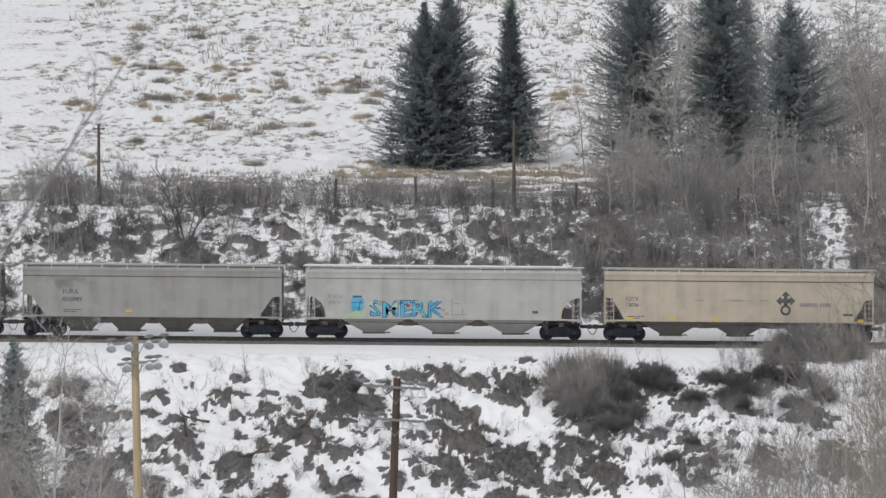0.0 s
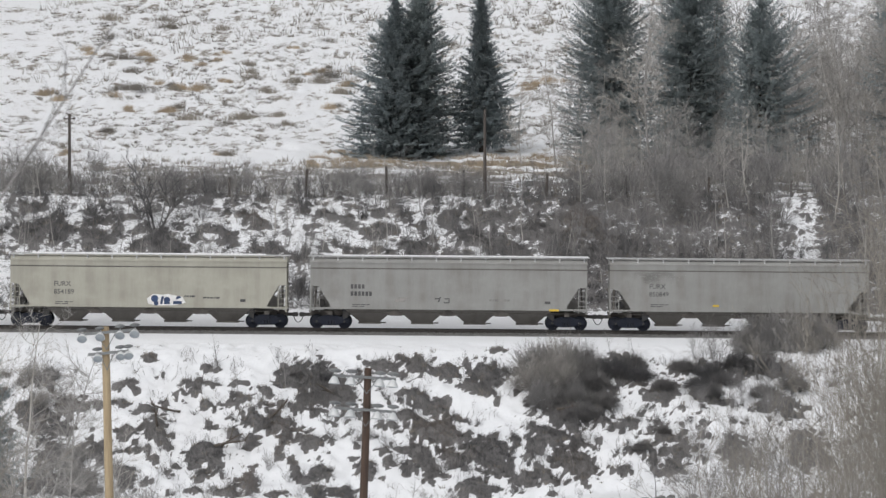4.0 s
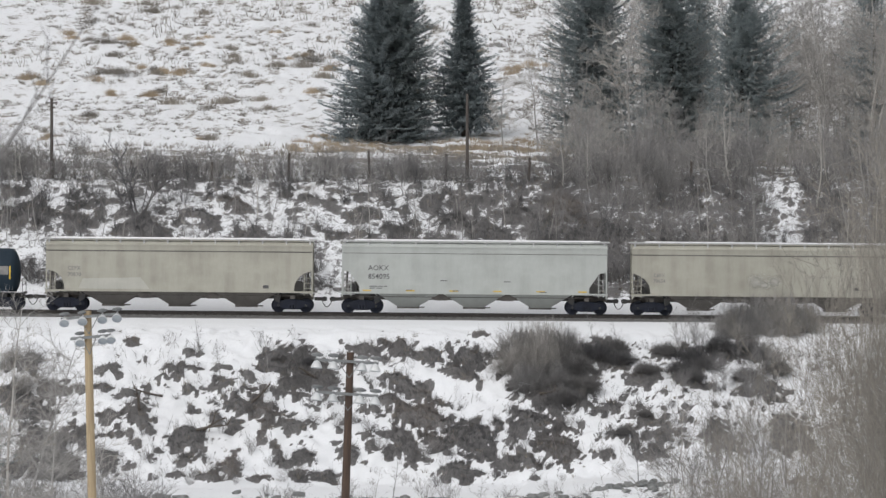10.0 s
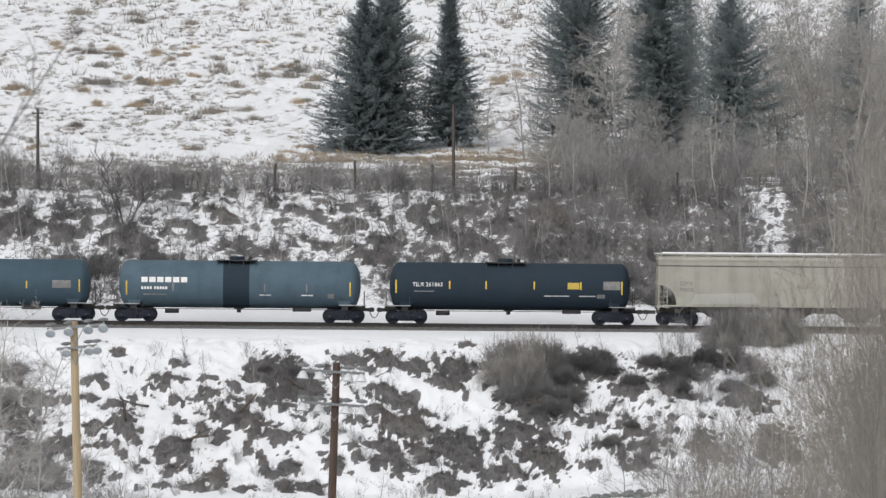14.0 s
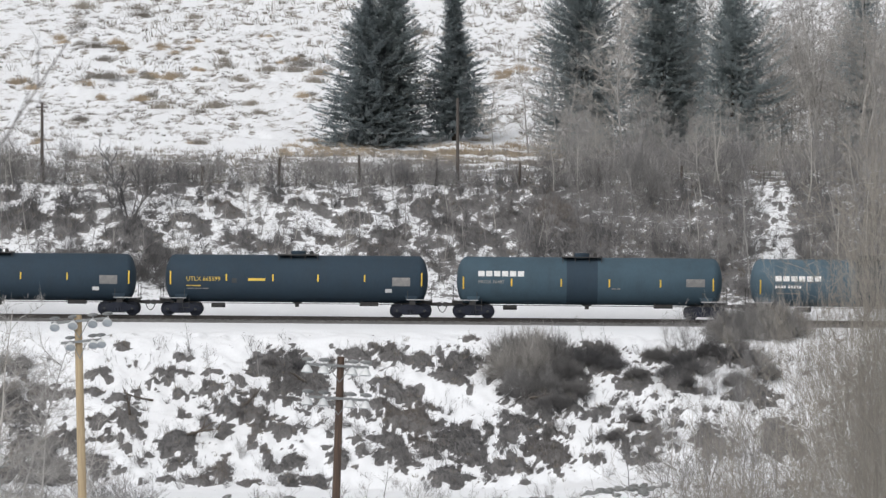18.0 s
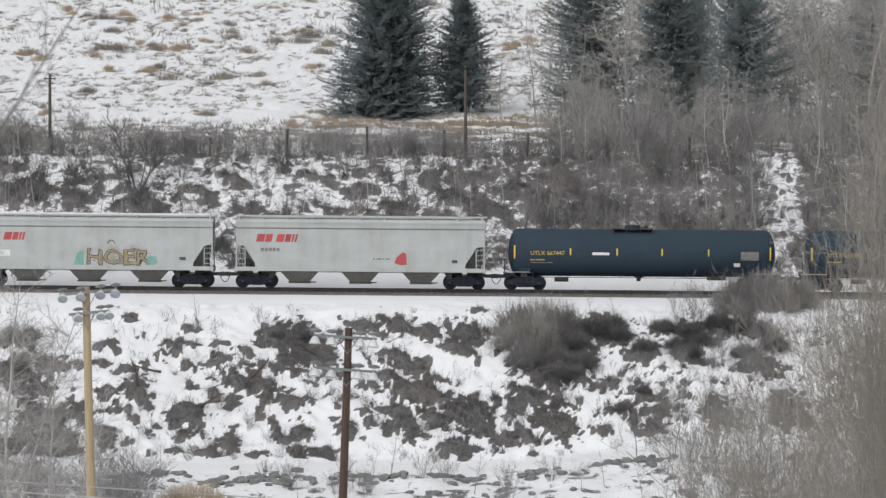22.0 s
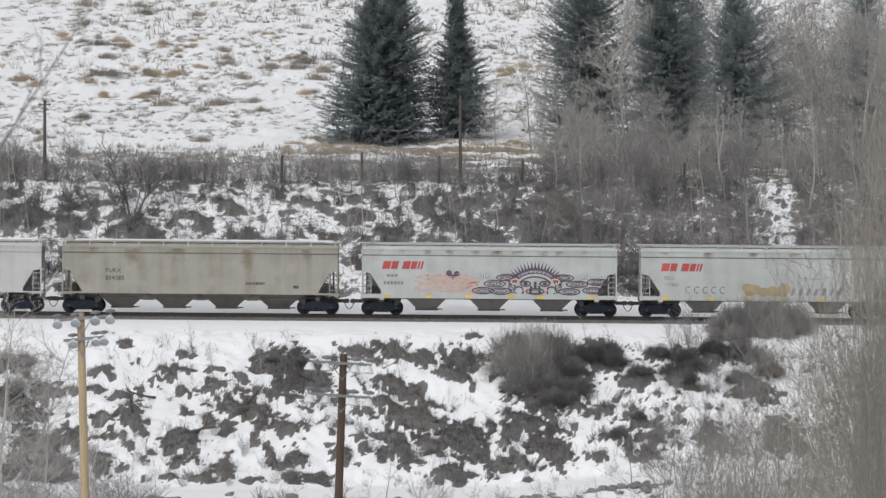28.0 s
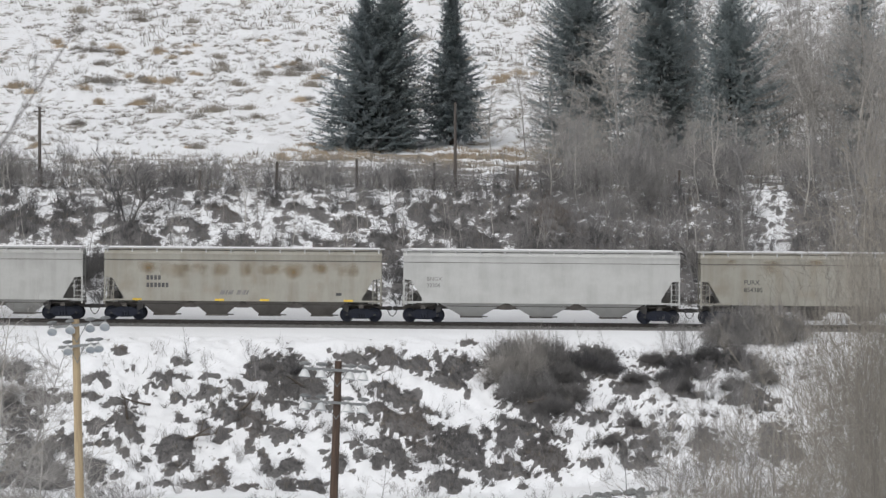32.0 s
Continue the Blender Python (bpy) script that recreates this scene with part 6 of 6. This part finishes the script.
# spruces
def spruce(x, y, height, profile, seed, gap=0.27, per=13, clear=0.0, curl=0.22, lop=0.0, thin=1.0):
    """profile: share of the height from the top, and the reach of the boughs there."""
    g = np.random.default_rng(seed)
    tree = thing("spruce_tree", "tall dark green spruce with drooping boughs", "tree", "spruces", (x, y, ground_z(x, y) - 0.1))
    part("trunk", Shape().tube((0, 0, 0), (0, 0, height * 0.97), 0.2, 0.02, 8), TRUNK, tree)
    fs, rs = zip(*profile)
    out, z = [], height * 0.995
    while z > height * clear + 0.1:
        f = 1 - z / height
        reach = float(np.interp(f, fs, rs)) * g.uniform(1.0, 1.2)
        for _ in range(max(6, round(per * min(1, 0.5 + f * 2)))):
            a, L = g.uniform(0, 2 * math.pi), reach * g.uniform(0.62, 1.1)
            L *= 1 + lop * math.cos(a)
            zz = z + g.uniform(-0.5, 0.5) * gap
            slope = 0.75 - 0.95 * min(1, f * 1.5) + g.uniform(-0.12, 0.12)
            n = max(20, int(L * 82 * thin))
            u = g.uniform(0.08, 1.0, n)
            r, h = L * u, L * (slope * u + curl * u ** 3) + 0.04
            wide = (0.42 * (1 - 0.85 * u) + 0.06) * min(1.0, 0.4 + 0.3 * L)
            on, side = g.uniform(0.05, 0.2, n), g.normal(0, 1, n) * wide
            p0 = np.stack([r, side * 0.5, h + g.normal(0, 0.03, n)], 1)
            p1 = np.stack([r + on * (0.4 + 0.8 * u), side, h - g.uniform(-0.06, 0.2, n) * (1 - 0.6 * u)], 1)
            t = blades(g, p0, p1, g.uniform(0.06, 0.13, n))
            c, s = math.cos(a), math.sin(a)
            out.append((t @ np.array([[c, s, 0], [-s, c, 0], [0, 0, 1]])) + (0, 0, zz))
        z -= gap * (0.55 + 0.5 * min(1, f * 1.6)) * g.uniform(0.8, 1.2)
    # dense inner twigs near the stem
    n = int(height * 230 * thin)
    f = np.sqrt(g.uniform(0.001, 1 - clear, n))
    a, r = g.uniform(0, 2 * math.pi, n), np.interp(f, fs, rs) * g.uniform(0.1, 0.72, n)
    p0 = np.stack([r * np.cos(a), r * np.sin(a), (1 - f) * height], 1)
    out.append(blades(g, p0, p0 + g.normal(0, 0.2, (n, 3)) - (0, 0, 0.15), g.uniform(0.2, 0.4, n)))
    part("crown", tri_mesh("crown", out, NEEDLE), parent=tree)
    return tree


spruce(-5.36, 73, 13.1, [(0, 0.1), (0.14, 0.7), (0.28, 1.65), (0.43, 2.55), (0.58, 3.5), (0.72, 4.1), (0.87, 4.3), (1, 4.0)], 1)
spruce(-3.4, 74, 13.8, [(0, 0.1), (0.1, 0.9), (0.18, 1.25), (0.3, 1.9), (0.45, 2.6), (0.6, 2.9), (0.8, 3.1), (1, 3.0)], 2)
spruce(1.45, 76, 13.2, [(0, 0.1), (0.09, 0.55), (0.18, 0.8), (0.32, 0.95), (0.42, 1.45), (0.5, 2.0), (0.58, 2.7), (0.68, 3.3), (1, 3.4)], 3, clear=0.08)
spruce(11.3, 64, 15.5, [(0, 0.1), (0.1, 1.2), (0.25, 2.6), (0.5, 3.5), (0.8, 3.9), (1, 3.8)], 4, 0.36, 15)
spruce(17.3, 60, 17.0, [(0, 0.1), (0.15, 1.4), (0.3, 2.3), (0.5, 2.9), (0.7, 3.5), (1, 3.4)], 5, 0.36, 15)
spruce(22.1, 50, 13.7, [(0, 0.1), (0.14, 1.2), (0.3, 2.4), (0.45, 3.2), (0.62, 3.7), (1, 3.6)], 6, 0.52, 14, curl=0.34, lop=0.2)
spruce(33.8, 72, 15.5, [(0, 0.1), (0.3, 2.0), (0.6, 3.0), (1, 3.2)], 7, 0.5, 11, thin=0.5)
spruce(20.0, 72, 15.0, [(0, 0.1), (0.3, 1.8), (0.6, 2.6), (1, 2.6)], 8, 0.5, 11, thin=0.5)
spruce(-25.6, -57, 13.2, [(0, 0.1), (0.2, 1.0), (0.5, 2.2), (1, 3.0)], 9, 0.4, 11)


# dead grass on the hill
def grass(name, label, count, xr, yr, size, mat, seed, keep=None, count_each=9, low=1.0):
    rng, s = random.Random(seed), Shape()
    for _ in range(count):
        x, y = rng.uniform(*xr), rng.uniform(*yr)
        if keep and not keep(x, y):
            continue
        z, k = ground_z(x, y), size * rng.uniform(0.5, 1.4)
        for _ in range(count_each):
            a, q = rng.uniform(0, 6.28), k * rng.uniform(0.2, 1.0)
            bx, by = x + 0.5 * q * math.cos(a), y + 0.5 * q * math.sin(a)
            w = 0.012 + 0.02 * k
            s.add([(bx - w, by, z - 0.05), (bx + w, by, z - 0.05), (bx + 0.6 * q * math.cos(a) / low, by + 0.6 * q * math.sin(a) / low, z + k * low * rng.uniform(0.4, 0.9))], [(0, 1, 2)])
    return tagged(new(name, raw_mesh(name, s, mat)), label, "grass", kind="stuff")


def hill_patch(x, y):
    return noise.noise(Vector((x * 0.12, y * 0.16, 2))) > -0.15 and noise.noise(Vector((x * 0.5, y * 0.5, 4))) > -0.2


grass("grass_tufts", "dull dead grass tufts poking through the snow on the hill", 8500, (-40, 42), (76, 172), 0.42, STRAW_DULL, 5, hill_patch, 14, 0.7)
grass("tall_stalks", "thin dead stalks standing on the upper hill", 1900, (-40, 42), (112, 172), 0.9, STRAW_DULL, 6, lambda x, y: noise.noise(Vector((x * 0.1, y * 0.06, 8))) > 0.0, 3)
grass("terrace_grass", "straw-coloured dead grass on the terrace below the spruces", 2600, (-12, 24), (58, 76), 0.42, STRAW, 7, lambda x, y: noise.noise(Vector((x * 0.2, y * 0.3, 1))) > 0.0)
grass("terrace_weeds", "dull weeds on the terrace behind the fence", 1800, (-36, 36), (24, 66), 0.5, STRAW_DULL, 8)
grass("bank_grass", "dead grass on the railway banks", 2600, (-34, 34), (-24, -6), 0.3, STRAW_DULL, 9, lambda x, y: bare_at(x, y) > 0.3)
grass("bank_grass", "dead grass on the cut bank", 2400, (-36, 36), (7, 25), 0.32, STRAW_DULL, 10, lambda x, y: bare_at(x, y) > 0.4)
rng = random.Random(12)
GOLDEN = []
for i in range(4):
    r2, s = random.Random(60 + i), Shape()
    for _ in range(330):
        x, y = r2.gauss(0, 0.55), r2.gauss(0, 0.5)
        top = r2.uniform(0.4, 1.15) * math.exp(-x * x * 0.5)
        s.add([(x - 0.016, y, -0.1), (x + 0.016, y, -0.1), (x + r2.uniform(-0.22, 0.22), y + r2.uniform(-0.2, 0.2), top)], [(0, 1, 2)])
    GOLDEN.append(raw_mesh("golden_clump", s, STRAW if i < 3 else STRAW_DULL))
GOLD_SPOTS = [(-33.3, 127.9), (-27.9, 124.6), (-24.6, 124.1), (-15.7, 130.7), (-21.4, 127.4), (-36.2, 108.2), (-25.3, 112.3), (-22.9, 110.7), (-28.2, 100.6), (-25.0, 100.6), (-13.7, 117.0), (-19.6, 75.2), (-31.8, 73.8), (5.4, 112.3), (6.4, 111.3), (-11.3, 102.4), (-31.9, 126.3), (-23.2, 122.4), (-13.2, 118.6), (7.3, 113.3), (-11.3, 61.9), (-24.5, 110.7)]
GREY_SPOTS = [(-18.7, 119.2), (-28.3, 109.7), (-17.0, 109.2), (-12.4, 113.3), (-11.7, 116.5), (-18.4, 116.5), (-29.4, 110.7), (-27.5, 108.7), (-14.6, 113.9), (-18.5, 96.2), (-19.7, 92.7), (-22.9, 95.2), (-15.5, 98.0), (-16.4, 131.6), (3.0, 120.5), (4.5, 123.2), (-1.0, 111.3)]
for x, y in GREY_SPOTS + [(rng.uniform(-36, 14), rng.uniform(105, 150)) for _ in range(20)]:
    set_plant("grass_clump", GOLDEN[3], x, y, rng.uniform(0.8, 1.4), rng.uniform(0, 360), "dull grey-brown clump of dead weeds on the snowy hill", "grass clump", "grey weed clumps", 0.05, 0.6)["kind"] = "stuff"
for x, y in GOLD_SPOTS + [(x + rng.uniform(-1.6, 1.6), y + rng.uniform(-2, 2)) for x, y in GOLD_SPOTS] + [(rng.uniform(-36, 12), rng.uniform(84, 128)) for _ in range(14)]:
    set_plant("grass_clump", rng.choice(GOLDEN), x, y, rng.uniform(0.35, 0.85), rng.uniform(0, 40), "golden clump of dead grass on the snowy hill", "grass clump", "golden grass clumps", 0.05, 0.85)["kind"] = "stuff"

for x, y in ((-14.6, -38.4), (-13.6, -38.8), (-15.4, -39.0)):
    set_plant("grass_clump", GOLDEN[1], x, y, 1.0, 0, "golden clump of dead grass beside the boulders", "grass clump", "golden grass clumps")["kind"] = "stuff"

# thickets near the camera and along the river flat
rng = random.Random(31)
for k in range(29):
    y = rng.uniform(-262, -246)
    u = 0.084 + 0.018 * rng.random() if k < 16 else 0.046 + 0.03 * rng.random() ** 0.7
    d = y + 327.6
    x = u * d
    rise = np.interp(u, (0.044, 0.058, 0.07, 0.08, 0.086, 0.1), (-0.07, -0.061, -0.047, -0.031, -0.01, 0.006))
    tall = 10 + d * (rise + rng.uniform(-0.009, 0.003)) - ground_z(x, y)
    slim = 0.45 if k < 16 else 0.8
    size = max(0.2, tall / 5.2)
    set_plant("willow_thicket", rng.choice(WILLOW), x, y, size * slim, rng.uniform(0, 360), "tan leafless willow bush close to the camera", "bush", "willows in the foreground", 0.05, 1 / slim)
for u, rise in ((-0.107, -0.016), (-0.104, -0.024), (-0.101, -0.034), (-0.097, -0.05)):
    y = rng.uniform(-268, -252)
    d = y + 327.6
    x = u * d
    set_plant("willow_thicket", rng.choice(WILLOW), x, y, (10 + d * rise - ground_z(x, y)) / 5.4 * 0.5, rng.uniform(0, 360), "tan leafless willow bush close to the camera", "bush", "willows in the foreground", 0.05, 2.0)
for x, y, s, t in ((-21.2, -77, 1.35, 20), (-23.5, -70, 1.1, 80), (-19.5, -62, 0.75, 200), (-22.7, -58, 1.15, 110), (-20.5, -66, 0.95, 300)):
    set_plant("aspen_tree", ASPEN[int(-x) % 4], x, y, s, t, "tall slim bare aspen on the river flat", "tree", "aspens on the river flat")
for k in range(26):
    x, y = rng.uniform(-26, -16.5), rng.uniform(-62, -42)
    set_plant("bare_bush", rng.choice(THICKET), x, y, rng.uniform(0.55, 1.05), rng.uniform(0, 360), "tall grey leafless bush on the river flat", "bush", "bushes on the river flat")
for k in range(22):
    x, y = rng.uniform(13.5, 21.5), rng.uniform(-22, -8.5)
    set_plant("bare_bush", rng.choice(THICKET), x, y, rng.uniform(0.28, 0.5), rng.uniform(0, 360), "thin grey leafless bush on the railway bank", "bush", "bushes below the track")
for k in range(24):
    x, y = rng.uniform(15.5, 26), rng.uniform(-46, -9)
    set_plant("bare_bush", rng.choice(THICKET), x, y, rng.uniform(0.4, 0.75), rng.uniform(0, 360), "tall grey leafless bush below the track", "bush", "bushes below the track")
for k in range(9):
    x, y = rng.uniform(12.5, 19), rng.uniform(-46, -26)
    set_plant("bare_bush", rng.choice(THICKET), x, y, rng.uniform(0.4, 0.75), rng.uniform(0, 360), "tall grey leafless bush below the track", "bush", "bushes below the track")
for k in range(30):
    x, y = rng.uniform(11, 21.5), rng.uniform(-44, -30)
    set_plant("thin_sapling", rng.choice(SAPLING), x, y, rng.uniform(0.7, 1.35), rng.uniform(0, 360), "slender bare sapling beside the snowy track road", "sapling", "saplings below the track")
for k in range(14):
    x, y = rng.uniform(-12, 10), rng.uniform(-40, -32)
    set_plant("bare_bush", rng.choice(GREY), x, y, rng.uniform(0.5, 1.0), rng.uniform(0, 360), "small leafless bush beside the snowy track road", "bush", "bushes below the track")

for k in range(34):
    x, y = rng.uniform(9, 25), rng.uniform(11, 30)
    if clearing(x, y):
        continue
    set_plant("thicket_brush", rng.choice(THICKET), x, y, rng.uniform(0.4, 0.75), rng.uniform(0, 360), "tall grey leafless bush in the thicket above the track", "bush", "brush in the thicket")

# boulders at the foot of the bank
def boulder_mesh(seed):
    rng, bm = random.Random(seed), bmesh.new()
    bmesh.ops.create_icosphere(bm, subdivisions=1, radius=0.5)
    for v in bm.verts:
        n = noise.noise(v.co * 2.2 + Vector((seed, 0, 0)))
        v.co *= 1 + 0.4 * n + rng.uniform(-0.22, 0.22)
        v.co.z *= 0.7
    me = bpy.data.meshes.new("boulder")
    bm.to_mesh(me)
    bm.free()
    me.materials.append(STONE)
    return me


ROCKS = [boulder_mesh(i) for i in range(5)]
rng = random.Random(52)
PILES = [(-11.0, -33.2, 2.7, 2.4)] * 6 + [(-16.8, -31.6, 1.6, 0.9), (1.0, -32.0, 2.2, 1.2), (5.4, -32.4, 1.8, 1.4), (9.6, -31.4, 1.6, 1.2), (12.0, -31.0, 1.6, 1.3), (-4.5, -33.0, 2.4, 1.4)] * 2
for k in range(370):
    if k < 210:
        px, py, wx, wy = PILES[k % len(PILES)]
        x, y = px + wx * rng.gauss(0, 0.5), py + wy * rng.gauss(0, 0.5)
    else:
        x, y = rng.uniform(-21, 19), rng.uniform(-44, -31.5)
        if noise.noise(Vector((x * 0.25, y * 0.35, 3))) < -0.02:
            continue
    o = new("boulder", rng.choice(ROCKS))
    s = rng.uniform(0.25, 0.75)
    o.matrix_basis = pose(x, y, ground_z(x, y) + 0.1 * s, rng.uniform(-15, 15), rng.uniform(-15, 15), rng.uniform(0, 360)) @ Matrix.Diagonal((s * 1.2, s, s * 0.8, 1))
    tagged(o, "grey boulder half buried in snow below the bank", "boulder", "boulders below the bank")

# fallen branches and stumps on the bank
for x, y, L, a, up in ((-15.2, -19.0, 2.0, 35, 20), (-14.8, -18.6, 1.7, 50, 28), (-18.8, -16.9, 1.6, 100, 75), (-17.5, -14.6, 1.9, 160, 12), (-12.0, -15.4, 1.8, 60, 30), (5.8, -15.0, 1.5, 20, 15), (-8.0, -13.0, 1.4, 140, 20)):
    d = Vector((math.cos(radians(a)) * math.cos(radians(up)), -0.3, math.sin(radians(up)))).normalized()
    s = Shape()
    limb(s, Vector((0, 0, 0)), d, L, 0.09, 2, random.Random(int(x * 7)), (2, 1), 0, 6, 0.12)
    o = tagged(new("fallen_branch", raw_mesh("fallen_branch", s, LOG)), "dead fallen branch lying on the snowy bank", "branch", "fallen branches")
    o.location = (x, y, ground_z(x, y) + 0.05)

# overhead cables crossing low in front, with the poles that hold them outside the view
for x, dz in ((-40.0, 2.4), (30.0, -2.0)):
    line = thing("utility_pole", "timber pole that holds two overhead cables", "utility pole", "cable poles", (x, -187.6, ground_z(x, -187.6) - 0.3))
    part("pole", Shape().tube((0, 0, 0), (0, 0, dz + 0.4 - ground_z(x, -187.6) + 0.3), 0.15, 0.11, 10), POLE_BROWN, line)
for drop, dy in ((0.0, -0.12), (0.28, -0.12)):
    s, pts = Shape(), []
    for i in range(25):
        w = i / 24
        pts.append((-40 + 70 * w, -187.6 + dy, 2.4 - 4.4 * w - drop - 0.25 * math.sin(math.pi * w)))
    for a, b in zip(pts, pts[1:]):
        s.tube(a, b, 0.017, 0.017, 5, False)
    tagged(part("cable", s, CABLE), "pale overhead cable strung across the valley", "cable", "overhead cables")

# a thin sapling leaning in close to the lens
s = Shape()
r3 = random.Random(14)
b = Vector((-4.15, -302.6, ground_z(-4.15, -302.6) - 0.1))
e = Vector((-1.72, -302.6, 10.75))
for i in range(6):
    s.tube(b.lerp(e, i / 6), b.lerp(e, (i + 1) / 6), 0.016 - 0.002 * i, 0.014 - 0.002 * i, 6, False)
for i in range(9):
    q = b.lerp(e, 0.5 + 0.05 * i)
    limb(s, q, Vector((r3.uniform(-0.3, 0.8), r3.uniform(-0.5, 0.5), 0.8)).normalized(), r3.uniform(0.25, 0.5), 0.004, 1, r3, (1,))
tagged(new("leaning_sapling", raw_mesh("leaning_sapling", s, TWIG_DARK)), "thin leaning bare sapling close to the camera", "sapling")

# ---- what moves ----
def motions():
    def way(t):
        return 316.495 * (t / 32) + 8.033 * (t / 32) ** 2
    for car, centre in TRAIN:
        rows = []
        for i in range(65):
            t = i * 0.5
            x = centre + way(t)
            rows.append((t, pose(x, 0, -GRADE * x, 0, TILT, 0)))
        walk(car, rows)
    steps = [i / 15 for i in range(481)]
    for sx, sets in WHEELSETS.items():
        rows = [(t, pose(sx, 0, WHEEL, 0, math.degrees(way(t) / WHEEL) % 360, 0)) for t in steps]
        for w in sets:
            walk(w, rows)


motions()
